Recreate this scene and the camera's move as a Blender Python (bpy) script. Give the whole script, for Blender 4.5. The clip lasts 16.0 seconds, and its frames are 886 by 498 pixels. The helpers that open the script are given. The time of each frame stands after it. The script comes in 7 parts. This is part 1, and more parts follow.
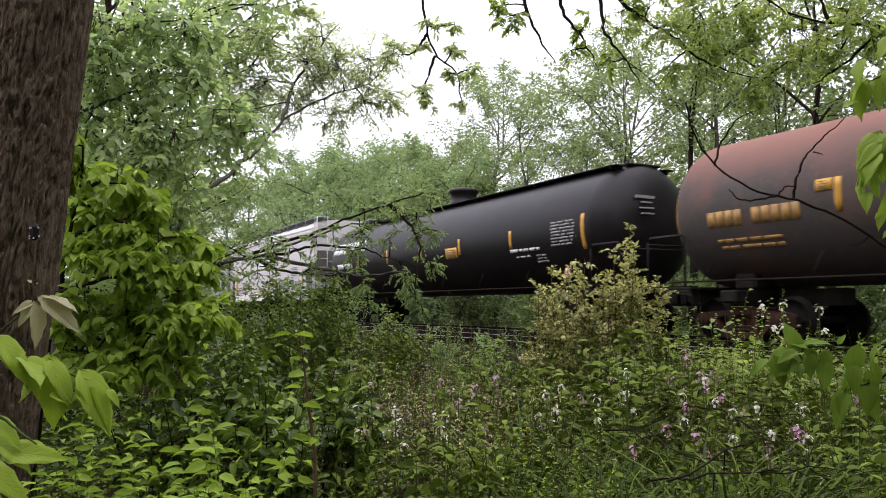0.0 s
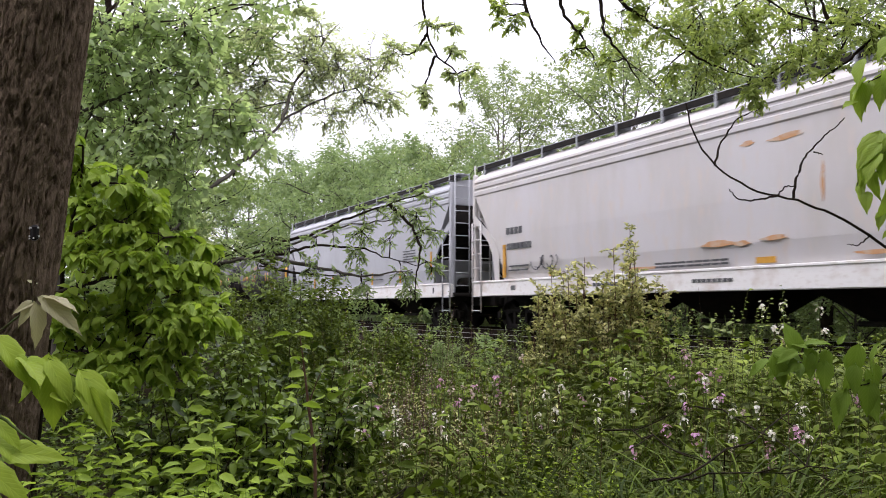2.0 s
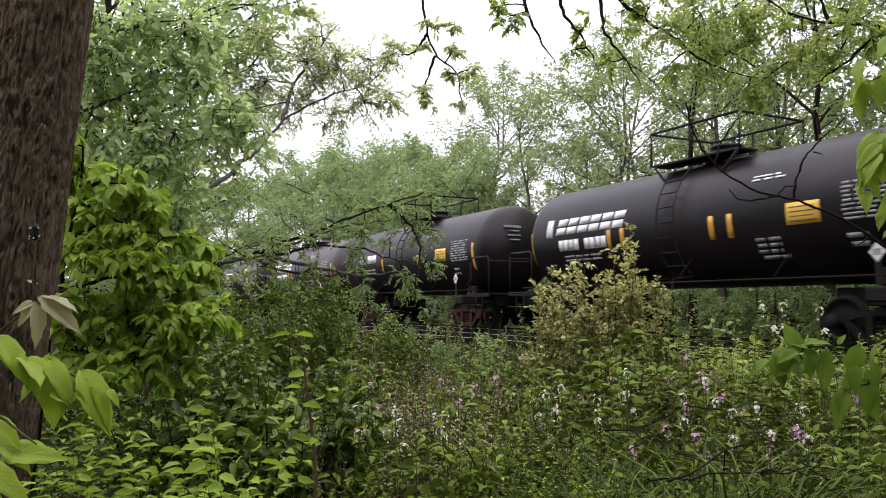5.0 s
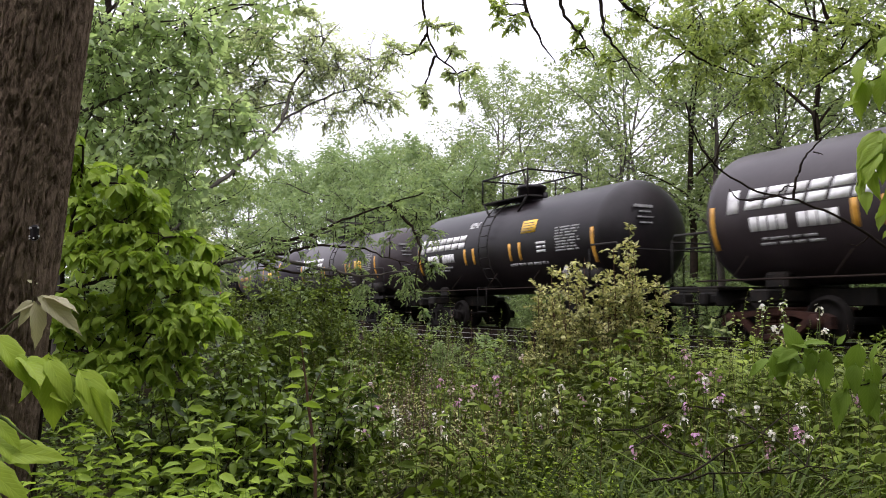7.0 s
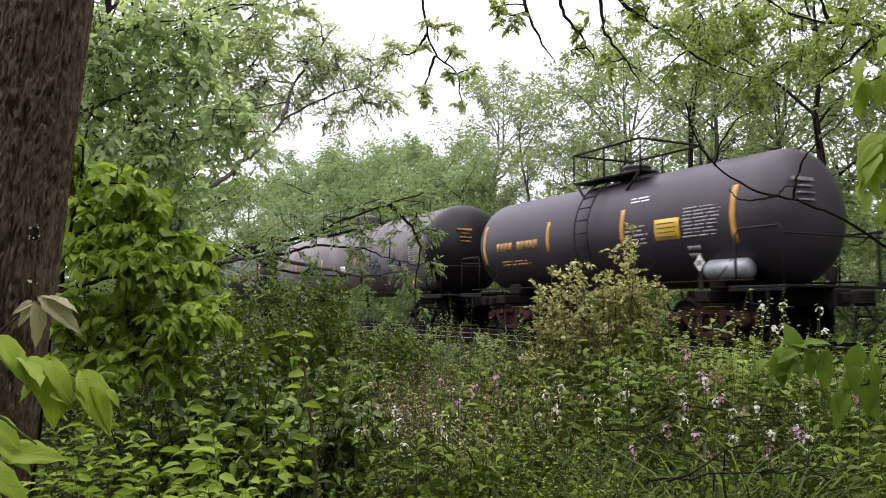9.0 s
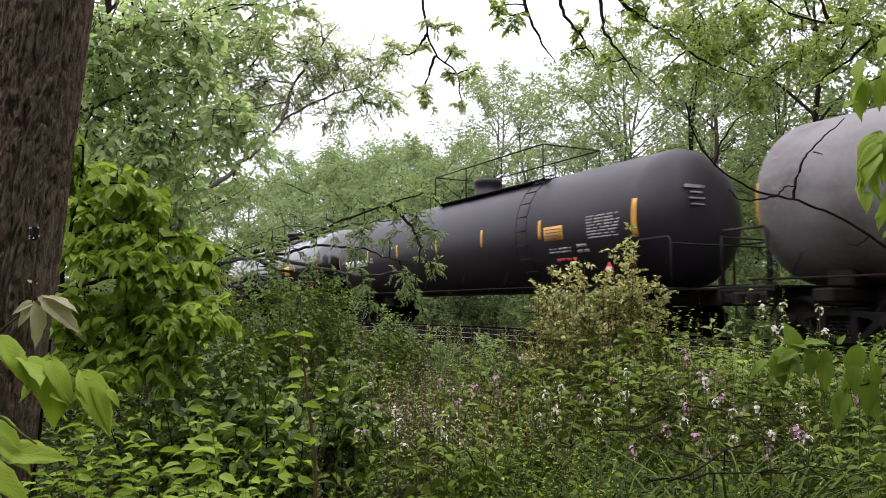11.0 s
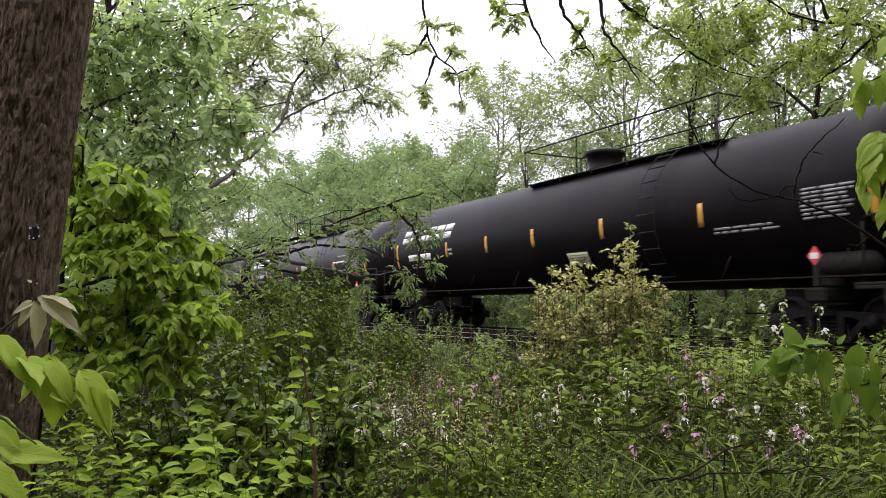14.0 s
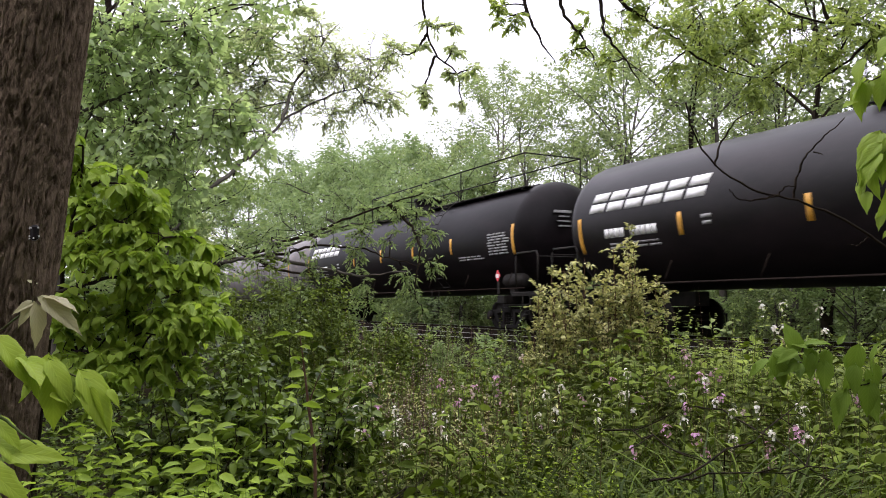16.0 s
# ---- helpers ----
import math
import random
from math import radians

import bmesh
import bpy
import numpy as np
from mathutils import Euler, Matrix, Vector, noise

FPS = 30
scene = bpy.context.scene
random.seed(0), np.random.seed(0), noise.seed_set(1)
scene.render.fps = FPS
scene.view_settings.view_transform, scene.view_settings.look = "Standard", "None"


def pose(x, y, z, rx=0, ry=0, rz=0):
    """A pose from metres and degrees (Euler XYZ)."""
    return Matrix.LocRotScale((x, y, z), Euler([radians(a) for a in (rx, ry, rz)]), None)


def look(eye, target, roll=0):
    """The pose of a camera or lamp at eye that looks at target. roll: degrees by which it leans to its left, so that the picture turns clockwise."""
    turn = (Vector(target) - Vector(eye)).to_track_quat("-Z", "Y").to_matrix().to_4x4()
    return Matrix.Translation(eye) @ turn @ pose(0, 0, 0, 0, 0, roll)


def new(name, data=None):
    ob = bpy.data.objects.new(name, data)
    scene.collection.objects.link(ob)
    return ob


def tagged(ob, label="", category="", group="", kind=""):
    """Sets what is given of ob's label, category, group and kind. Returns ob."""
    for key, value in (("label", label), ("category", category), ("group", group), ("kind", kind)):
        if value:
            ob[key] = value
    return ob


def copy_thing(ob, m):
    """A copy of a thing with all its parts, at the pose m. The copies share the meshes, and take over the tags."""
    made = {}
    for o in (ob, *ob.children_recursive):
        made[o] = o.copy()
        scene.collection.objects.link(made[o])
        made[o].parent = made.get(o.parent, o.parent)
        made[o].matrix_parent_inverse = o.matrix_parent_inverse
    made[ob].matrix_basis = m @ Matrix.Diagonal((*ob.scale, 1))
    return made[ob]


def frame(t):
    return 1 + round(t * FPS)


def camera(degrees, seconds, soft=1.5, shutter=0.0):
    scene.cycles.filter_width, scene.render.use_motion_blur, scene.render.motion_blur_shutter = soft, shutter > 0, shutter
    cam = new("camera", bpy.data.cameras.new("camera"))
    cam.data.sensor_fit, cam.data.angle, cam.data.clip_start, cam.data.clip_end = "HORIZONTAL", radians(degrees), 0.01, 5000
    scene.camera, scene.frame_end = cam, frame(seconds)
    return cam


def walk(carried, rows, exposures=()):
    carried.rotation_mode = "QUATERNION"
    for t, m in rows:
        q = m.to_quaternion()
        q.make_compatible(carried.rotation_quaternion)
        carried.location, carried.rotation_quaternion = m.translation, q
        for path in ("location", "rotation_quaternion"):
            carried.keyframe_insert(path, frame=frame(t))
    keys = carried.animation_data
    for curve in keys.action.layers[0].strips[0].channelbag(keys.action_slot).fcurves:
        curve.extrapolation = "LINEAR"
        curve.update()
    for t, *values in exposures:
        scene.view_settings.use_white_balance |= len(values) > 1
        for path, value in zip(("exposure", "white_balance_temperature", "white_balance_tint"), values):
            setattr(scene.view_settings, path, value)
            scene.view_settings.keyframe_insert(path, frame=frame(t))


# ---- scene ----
# The track runs along x; the rail tops lie at z = 0; the far track, on which the train runs towards +x, at y = 12.8.
NEAR_TRACK, FAR_TRACK, SPEED = 9.12, 12.8, 15.35
EYE = (0, 0, 0.68)
cam = camera(59.2, 16.0, soft=1.0, shutter=0.14)
CAM_POSE = look(EYE, (EYE[0] - 8.8236, EYE[1] + 4.6487, EYE[2] + 0.7299))
walk(cam, [(0, CAM_POSE), (16, CAM_POSE)], exposures=[(t, e, 6150, 17 if t == 0 else 20) for t, e in ((0, 0.62), (0.7, 0.7), (1.5, 0.74), (2.2, 0.76), (3, 0.66), (4.2, 0.68), (6.3, 0.76), (9.1, 0.74), (12, 0.76), (16, 0.8))])

# Overcast daylight: a sky veiled by bright cloud, and a very soft sun.
SUN_HEIGHT, SUN_TURN = radians(56), radians(150)
world = bpy.data.worlds.new("overcast_sky")
scene.world = world
world.use_nodes = True
wt = world.node_tree
sky = wt.nodes.new("ShaderNodeTexSky")
sky.sky_type, sky.sun_disc = "NISHITA", False
sky.sun_elevation, sky.sun_rotation = SUN_HEIGHT, SUN_TURN
cloud = wt.nodes.new("ShaderNodeTexNoise")
cloud.inputs["Scale"].default_value, cloud.inputs["Detail"].default_value = 2.5, 5
ramp = wt.nodes.new("ShaderNodeValToRGB")
ramp.color_ramp.elements[0].position, ramp.color_ramp.elements[0].color = 0.3, (1.4, 1.4, 1.46, 1)
ramp.color_ramp.elements[1].position, ramp.color_ramp.elements[1].color = 0.7, (1.7, 1.68, 1.68, 1)
scaled = wt.nodes.new("ShaderNodeMix")
scaled.data_type, scaled.blend_type = "RGBA", "MULTIPLY"
scaled.inputs["Factor"].default_value = 1.0
scaled.inputs[7].default_value = (0.1, 0.1, 0.1, 1)
veil = wt.nodes.new("ShaderNodeMix")
veil.data_type = "RGBA"
veil.inputs["Factor"].default_value = 0.85
wt.links.new(cloud.outputs["Fac"], ramp.inputs["Fac"])
wt.links.new(sky.outputs["Color"], scaled.inputs[6])
wt.links.new(scaled.outputs[2], veil.inputs[6])
wt.links.new(ramp.outputs["Color"], veil.inputs[7])
# An overcast sky is brightest overhead and falls off towards the horizon.
way = wt.nodes.new("ShaderNodeTexCoord")
axes = wt.nodes.new("ShaderNodeSeparateXYZ")
lift = wt.nodes.new("ShaderNodeMapRange")
lift.inputs["From Min"].default_value, lift.inputs["From Max"].default_value = 0.0, 1.0
lift.inputs["To Min"].default_value, lift.inputs["To Max"].default_value = 0.52, 1.35
wt.links.new(way.outputs["Generated"], axes.inputs[0])
wt.links.new(axes.outputs[2], lift.inputs["Value"])
wt.links.new(veil.outputs[2], wt.nodes["Background"].inputs["Color"])
wt.links.new(lift.outputs["Result"], wt.nodes["Background"].inputs["Strength"])
sun = new("sun", bpy.data.lights.new("sun", "SUN"))
sun.data.energy, sun.data.angle, sun.data.color = 1.9, radians(110), (1, 0.97, 0.9)
sun.matrix_basis = look((0, 0, 60), (-math.sin(SUN_TURN) * 30, -math.cos(SUN_TURN) * 30, 60 - 30 * math.tan(SUN_HEIGHT)))


# ---- materials ----
def surface(name, color, rough=0.6, metal=0.0, second=None, scale=4.0, amount=0.5, bump=0.0, bump_scale=40.0, spec=0.5, stretch=(1, 1, 1), third=None, coat=0.0):
    """A painted, stained or weathered surface: two colours mixed by coarse noise, a third by fine specks, relief by fine noise."""
    m = bpy.data.materials.new(name)
    m.use_nodes = True
    nt = m.node_tree
    b = nt.nodes["Principled BSDF"]
    b.inputs["Base Color"].default_value = (*color, 1)
    b.inputs["Roughness"].default_value = rough
    b.inputs["Metallic"].default_value = metal
    b.inputs["Specular IOR Level"].default_value = spec
    b.inputs["Coat Weight"].default_value = coat
    b.inputs["Coat Roughness"].default_value = 0.12
    co = nt.nodes.new("ShaderNodeTexCoord")
    mp = nt.nodes.new("ShaderNodeMapping")
    mp.inputs["Scale"].default_value = stretch
    nt.links.new(co.outputs["Object"], mp.inputs["Vector"])
    last = None
    if second:
        n = nt.nodes.new("ShaderNodeTexNoise")
        n.inputs["Scale"].default_value, n.inputs["Detail"].default_value, n.inputs["Roughness"].default_value = scale, 8, 0.65
        r = nt.nodes.new("ShaderNodeValToRGB")
        r.color_ramp.elements[0].position, r.color_ramp.elements[1].position = 0.62 - 0.35 * amount, 0.78 - 0.2 * amount
        mix = nt.nodes.new("ShaderNodeMix")
        mix.data_type = "RGBA"
        mix.inputs[6].default_value, mix.inputs[7].default_value = (*color, 1), (*second, 1)
        nt.links.new(mp.outputs["Vector"], n.inputs["Vector"])
        nt.links.new(n.outputs["Fac"], r.inputs["Fac"])
        nt.links.new(r.outputs["Color"], mix.inputs["Factor"])
        last = mix.outputs[2]
        if third:
            n2 = nt.nodes.new("ShaderNodeTexNoise")
            n2.inputs["Scale"].default_value, n2.inputs["Detail"].default_value = scale * 9, 4
            r2 = nt.nodes.new("ShaderNodeValToRGB")
            r2.color_ramp.elements[0].position, r2.color_ramp.elements[1].position = 0.55, 0.75
            mix2 = nt.nodes.new("ShaderNodeMix")
            mix2.data_type = "RGBA"
            mix2.inputs[7].default_value = (*third, 1)
            nt.links.new(mp.outputs["Vector"], n2.inputs["Vector"])
            nt.links.new(n2.outputs["Fac"], r2.inputs["Fac"])
            nt.links.new(r2.outputs["Color"], mix2.inputs["Factor"])
            nt.links.new(last, mix2.inputs[6])
            last = mix2.outputs[2]
        nt.links.new(last, b.inputs["Base Color"])
    if bump:
        n3 = nt.nodes.new("ShaderNodeTexNoise")
        n3.inputs["Scale"].default_value, n3.inputs["Detail"].default_value = bump_scale, 6
        bp = nt.nodes.new("ShaderNodeBump")
        bp.inputs["Strength"].default_value, bp.inputs["Distance"].default_value = bump, 0.02
        nt.links.new(mp.outputs["Vector"], n3.inputs["Vector"])
        nt.links.new(n3.outputs["Fac"], bp.inputs["Height"])
        nt.links.new(bp.outputs["Normal"], b.inputs["Normal"])
    return m


def foliage(name, dark, light, gloss=0.45, through_light=0.35, veins=False, spec=0.28, contrast=0.85):
    """Leaves: each one its own green between two, with fine mottling, gloss, and light let through."""
    m = bpy.data.materials.new(name)
    m.use_nodes = True
    nt = m.node_tree
    b, out = nt.nodes["Principled BSDF"], nt.nodes["Material Output"]
    g = nt.nodes.new("ShaderNodeNewGeometry")
    r = nt.nodes.new("ShaderNodeValToRGB")
    r.color_ramp.elements[0].color, r.color_ramp.elements[1].color = (*dark, 1), (*light, 1)
    n = nt.nodes.new("ShaderNodeTexNoise")
    n.inputs["Scale"].default_value, n.inputs["Detail"].default_value = 1.2, 3
    add = nt.nodes.new("ShaderNodeMath")
    add.operation = "MULTIPLY_ADD"
    add.inputs[1].default_value, add.inputs[2].default_value = contrast, 0.325 - contrast / 2
    add2 = nt.nodes.new("ShaderNodeMath")
    add2.operation = "MULTIPLY_ADD"
    add2.inputs[1].default_value = 0.45
    co = nt.nodes.new("ShaderNodeTexCoord")
    nt.links.new(co.outputs["Object"], n.inputs["Vector"])
    nt.links.new(g.outputs["Random Per Island"], add.inputs[0])
    nt.links.new(n.outputs["Fac"], add2.inputs[0])
    nt.links.new(add.outputs[0], add2.inputs[2])
    nt.links.new(add2.outputs[0], r.inputs["Fac"])
    b.inputs["Roughness"].default_value, b.inputs["Specular IOR Level"].default_value = gloss, spec
    t = nt.nodes.new("ShaderNodeBsdfTranslucent")
    warm = nt.nodes.new("ShaderNodeMix")
    warm.data_type, warm.blend_type = "RGBA", "MULTIPLY"
    warm.inputs["Factor"].default_value = 1
    warm.inputs[7].default_value = (1.15, 1.18, 0.74, 1)
    nt.links.new(r.outputs["Color"], warm.inputs[6])
    nt.links.new(warm.outputs[2], t.inputs["Color"])
    nt.links.new(r.outputs["Color"], b.inputs["Base Color"])
    if veins:
        # Side veins run slantwise from the midrib; they are a little paler and sunken.
        uv = nt.nodes.new("ShaderNodeUVMap")
        sep = nt.nodes.new("ShaderNodeSeparateXYZ")
        nt.links.new(uv.outputs["UV"], sep.inputs[0])
        ops = []
        for op, first, second in (("ABSOLUTE", sep.outputs[1], 0), ("MULTIPLY", None, 0.9), ("SUBTRACT", sep.outputs[0], None), ("MULTIPLY", None, 8.0), ("FRACT", None, 0), ("SUBTRACT", None, 0.5), ("ABSOLUTE", None, 0), ("MULTIPLY", None, 2.0), ("POWER", None, 5.0)):
            k = nt.nodes.new("ShaderNodeMath")
            k.operation = op
            if op == "SUBTRACT" and second is None:
                nt.links.new(first, k.inputs[0])
                nt.links.new(ops[-1].outputs[0], k.inputs[1])
            else:
                nt.links.new(first if first is not None else ops[-1].outputs[0], k.inputs[0])
                k.inputs[1].default_value = second
            ops.append(k)
        rib = nt.nodes.new("ShaderNodeMapRange")
        rib.inputs["From Min"].default_value, rib.inputs["From Max"].default_value = 0.0, 0.05
        rib.inputs["To Min"].default_value, rib.inputs["To Max"].default_value = 1.0, 0.0
        nt.links.new(ops[0].outputs[0], rib.inputs["Value"])
        top = nt.nodes.new("ShaderNodeMath")
        top.operation = "MAXIMUM"
        nt.links.new(ops[-1].outputs[0], top.inputs[0])
        nt.links.new(rib.outputs["Result"], top.inputs[1])
        bp = nt.nodes.new("ShaderNodeBump")
        bp.inputs["Strength"].default_value, bp.inputs["Distance"].default_value = 0.28, 0.003
        bp.invert = True
        nt.links.new(top.outputs[0], bp.inputs["Height"])
        nt.links.new(bp.outputs["Normal"], b.inputs["Normal"])
        pale = nt.nodes.new("ShaderNodeMix")
        pale.data_type = "RGBA"
        pale.inputs[7].default_value = tuple(min(1, c * 1.5 + 0.02) for c in light) + (1,)
        half = nt.nodes.new("ShaderNodeMath")
        half.operation = "MULTIPLY"
        half.inputs[1].default_value = 0.25
        nt.links.new(top.outputs[0], half.inputs[0])
        nt.links.new(half.outputs[0], pale.inputs["Factor"])
        nt.links.new(r.outputs["Color"], pale.inputs[6])
        nt.links.new(pale.outputs[2], b.inputs["Base Color"])
    mix = nt.nodes.new("ShaderNodeMixShader")
    mix.inputs["Fac"].default_value = through_light
    nt.links.new(b.outputs[0], mix.inputs[1])
    nt.links.new(t.outputs[0], mix.inputs[2])
    nt.links.new(mix.outputs[0], out.inputs["Surface"])
    return m


BLACK = surface("black_tank_paint", (0.005, 0.0036, 0.0042), 0.4, second=(0.0135, 0.0095, 0.0105), scale=1.1, amount=0.48, bump=0.06, bump_scale=6, stretch=(0.5, 1, 1), third=(0.009, 0.0064, 0.0072), spec=0.2)
SOOT = surface("sooty_black_paint", (0.0034, 0.0025, 0.0029), 0.42, second=(0.0095, 0.0066, 0.0074), scale=1.1, amount=0.48, bump=0.06, bump_scale=6, stretch=(0.5, 1, 1), third=(0.006, 0.0044, 0.005), spec=0.07)
DULLBLACK = surface("dull_black_paint", (0.012, 0.0098, 0.0125), 0.42, second=(0.02, 0.0165, 0.0195), scale=0.9, amount=0.5, bump=0.05, bump_scale=6, third=(0.015, 0.0125, 0.015), spec=0.25)
GLOSSY = surface("glossy_black_paint", (0.003, 0.0023, 0.0035), 0.12, second=(0.006, 0.0046, 0.0065), scale=1.5, amount=0.4, bump=0.012, bump_scale=2, spec=0.7, coat=0.22)
BROWNBLACK = surface("brown_tinged_black_paint", (0.024, 0.0175, 0.019), 0.42, second=(0.036, 0.027, 0.029), scale=0.9, amount=0.5, bump=0.05, bump_scale=6, third=(0.03, 0.022, 0.024), spec=0.3)
GREYBLACK = surface("faded_black_paint", (0.026, 0.0215, 0.0275), 0.42, second=(0.038, 0.032, 0.036), scale=0.9, amount=0.5, bump=0.05, bump_scale=6, third=(0.031, 0.026, 0.03), spec=0.33)
RUSTY = surface("rusted_grey_paint", (0.038, 0.031, 0.028), 0.7, second=(0.085, 0.045, 0.033), scale=0.8, amount=0.4, bump=0.1, bump_scale=8, third=(0.07, 0.04, 0.03))


def rust_from_above(m, low, high, rust):
    """Rust that has spread over the top of a tank and runs out in ragged streaks down its side."""
    nt = m.node_tree
    b = nt.nodes["Principled BSDF"]
    old = b.inputs["Base Color"].links[0].from_socket
    co, axes = nt.nodes.new("ShaderNodeTexCoord"), nt.nodes.new("ShaderNodeSeparateXYZ")
    n, rim, mix = nt.nodes.new("ShaderNodeTexNoise"), nt.nodes.new("ShaderNodeMapRange"), nt.nodes.new("ShaderNodeMix")
    add = nt.nodes.new("ShaderNodeMath")
    add.operation = "MULTIPLY_ADD"
    add.inputs[1].default_value = 0.9
    n.inputs["Scale"].default_value, n.inputs["Detail"].default_value = 1.6, 8
    rim.inputs["From Min"].default_value, rim.inputs["From Max"].default_value = low + 0.45, high + 0.45
    mix.data_type = "RGBA"
    mix.inputs[7].default_value = (*rust, 1)
    nt.links.new(co.outputs["Object"], axes.inputs[0])
    nt.links.new(co.outputs["Object"], n.inputs["Vector"])
    nt.links.new(n.outputs["Fac"], add.inputs[0])
    nt.links.new(axes.outputs[2], add.inputs[2])
    nt.links.new(add.outputs[0], rim.inputs["Value"])
    nt.links.new(rim.outputs["Result"], mix.inputs["Factor"])
    nt.links.new(old, mix.inputs[6])
    nt.links.new(mix.outputs[2], b.inputs["Base Color"])


rust_from_above(RUSTY, 2.7, 3.7, (0.15, 0.05, 0.03))
FADED = surface("faded_grey_paint", (0.13, 0.12, 0.12), 0.6, second=(0.055, 0.045, 0.042), scale=0.8, amount=0.6, bump=0.08, bump_scale=8, third=(0.16, 0.12, 0.1))
OFFWHITE = surface("warm_white_paint", (0.46, 0.44, 0.45), 0.55, second=(0.42, 0.39, 0.37), scale=0.8, amount=0.5, bump=0.04, bump_scale=5, third=(0.48, 0.42, 0.38), stretch=(1, 1, 0.3))
BLUEGREY = surface("pale_grey_paint", (0.33, 0.335, 0.36), 0.5, second=(0.28, 0.28, 0.3), scale=0.7, amount=0.5, bump=0.04, bump_scale=5, third=(0.3, 0.3, 0.315), stretch=(1, 1, 0.3))
SILLWHITE = surface("dusty_white_sill_paint", (0.66, 0.64, 0.63), 0.55, second=(0.45, 0.36, 0.3), scale=1.5, amount=0.3, third=(0.5, 0.45, 0.42))
STEEL = surface("grimy_dark_steel", (0.011, 0.01, 0.009), 0.65, second=(0.022, 0.017, 0.014), scale=5, amount=0.5, bump=0.15, spec=0.1)
TRUCKSTEEL = surface("rust_brown_cast_steel", (0.045, 0.02, 0.015), 0.85, second=(0.014, 0.009, 0.008), scale=4, amount=0.5, bump=0.2, third=(0.055, 0.026, 0.018), spec=0.1)
# This truck steel and the wheels are darkened for the shade below the cars.
SHADETRUCK = surface("shade_dark_cast_steel", (0.007, 0.006, 0.0055), 0.75, second=(0.016, 0.012, 0.01), scale=4, amount=0.4, bump=0.2, spec=0.1)
WHEEL = surface("shade_dark_worn_wheel_steel", (0.012, 0.01, 0.009), 0.8, second=(0.006, 0.005, 0.004), scale=5, amount=0.6, spec=0.1)
RAILSTEEL = surface("polished_rail_steel", (0.4, 0.4, 0.4), 0.35, 0.9, second=(0.25, 0.2, 0.16), scale=2, amount=0.3)
DULLRAIL = surface("rust_brown_rail_steel", (0.022, 0.015, 0.012), 0.9, second=(0.012, 0.009, 0.008), scale=5, amount=0.5, spec=0.05)
WALKWAY = surface("galvanised_walkway_steel", (0.3, 0.31, 0.33), 0.5, 0.5, second=(0.2, 0.2, 0.2), scale=5, amount=0.5)
WHITE = surface("white_decal", (0.6, 0.59, 0.58), 0.6, second=(0.38, 0.36, 0.35), scale=5, amount=0.4)
DIMWHITE = surface("dusty_white_decal", (0.24, 0.235, 0.23), 0.65, second=(0.1, 0.095, 0.09), scale=6, amount=0.5)
YELLOW = surface("amber_reflective_decal", (0.5, 0.25, 0.022), 0.5, second=(0.3, 0.14, 0.02), scale=6, amount=0.4)
LEMON = surface("yellow_sign_paint", (0.6, 0.36, 0.02), 0.5, second=(0.45, 0.26, 0.03), scale=6, amount=0.3)
AMBER = surface("ochre_lettering_paint", (0.36, 0.19, 0.045), 0.6, second=(0.16, 0.085, 0.03), scale=6, amount=0.5)
PALESIGN = surface("faded_pale_yellow_sign", (0.34, 0.33, 0.2), 0.55, second=(0.24, 0.22, 0.13), scale=6, amount=0.4)
RUSTSTAIN = surface("orange_rust_stain", (0.42, 0.22, 0.1), 0.8, second=(0.44, 0.38, 0.32), scale=7, amount=0.5)
RED = surface("red_placard", (0.55, 0.04, 0.05), 0.5, second=(0.5, 0.1, 0.1), scale=8, amount=0.3)
DARKINK = surface("dark_lettering_paint", (0.05, 0.05, 0.055), 0.6, second=(0.12, 0.12, 0.12), scale=6, amount=0.4)
TEAL = surface("teal_spray_paint", (0.005, 0.034, 0.042), 0.5, second=(0.006, 0.018, 0.036), scale=3, amount=0.5, third=(0.018, 0.075, 0.082))
BARK = surface("furrowed_brown_bark", (0.155, 0.114, 0.08), 0.95, second=(0.048, 0.033, 0.022), scale=15, amount=0.5, bump=1.0, bump_scale=42, stretch=(2.2, 2.2, 0.55), third=(0.205, 0.155, 0.113), spec=0.02)
TWIG = surface("dark_twig_bark", (0.026, 0.019, 0.014), 0.9, second=(0.012, 0.009, 0.007), scale=12, amount=0.5, spec=0.05)
GREYBARK = surface("grey_tree_bark", (0.08, 0.07, 0.06), 0.9, second=(0.04, 0.033, 0.027), scale=6, amount=0.5, spec=0.2, stretch=(1, 1, 0.3))
REDSTEM = surface("reddish_dry_stem", (0.1, 0.05, 0.035), 0.8, second=(0.06, 0.035, 0.025), scale=10, amount=0.5, spec=0.2)
GREENSTEM = surface("green_stem", (0.075, 0.105, 0.025), 0.7, second=(0.07, 0.05, 0.025), scale=10, amount=0.4, spec=0.15)
# Earth and ballast colours are darkened to carry the shade of weeds and train.
EARTH = surface("shade_dark_litter_earth", (0.016, 0.012, 0.008), 0.95, second=(0.01, 0.013, 0.005), scale=1.2, amount=0.6, bump=0.8, bump_scale=12, third=(0.03, 0.022, 0.014), spec=0.0)
STONE = surface("shade_dark_brown_ballast", (0.02, 0.015, 0.011), 0.95, second=(0.009, 0.007, 0.005), scale=14, amount=0.6, bump=1.0, bump_scale=22, third=(0.032, 0.026, 0.021), spec=0.0)
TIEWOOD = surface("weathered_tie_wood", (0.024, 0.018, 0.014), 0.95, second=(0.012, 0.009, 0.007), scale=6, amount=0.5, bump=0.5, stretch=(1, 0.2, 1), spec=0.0)
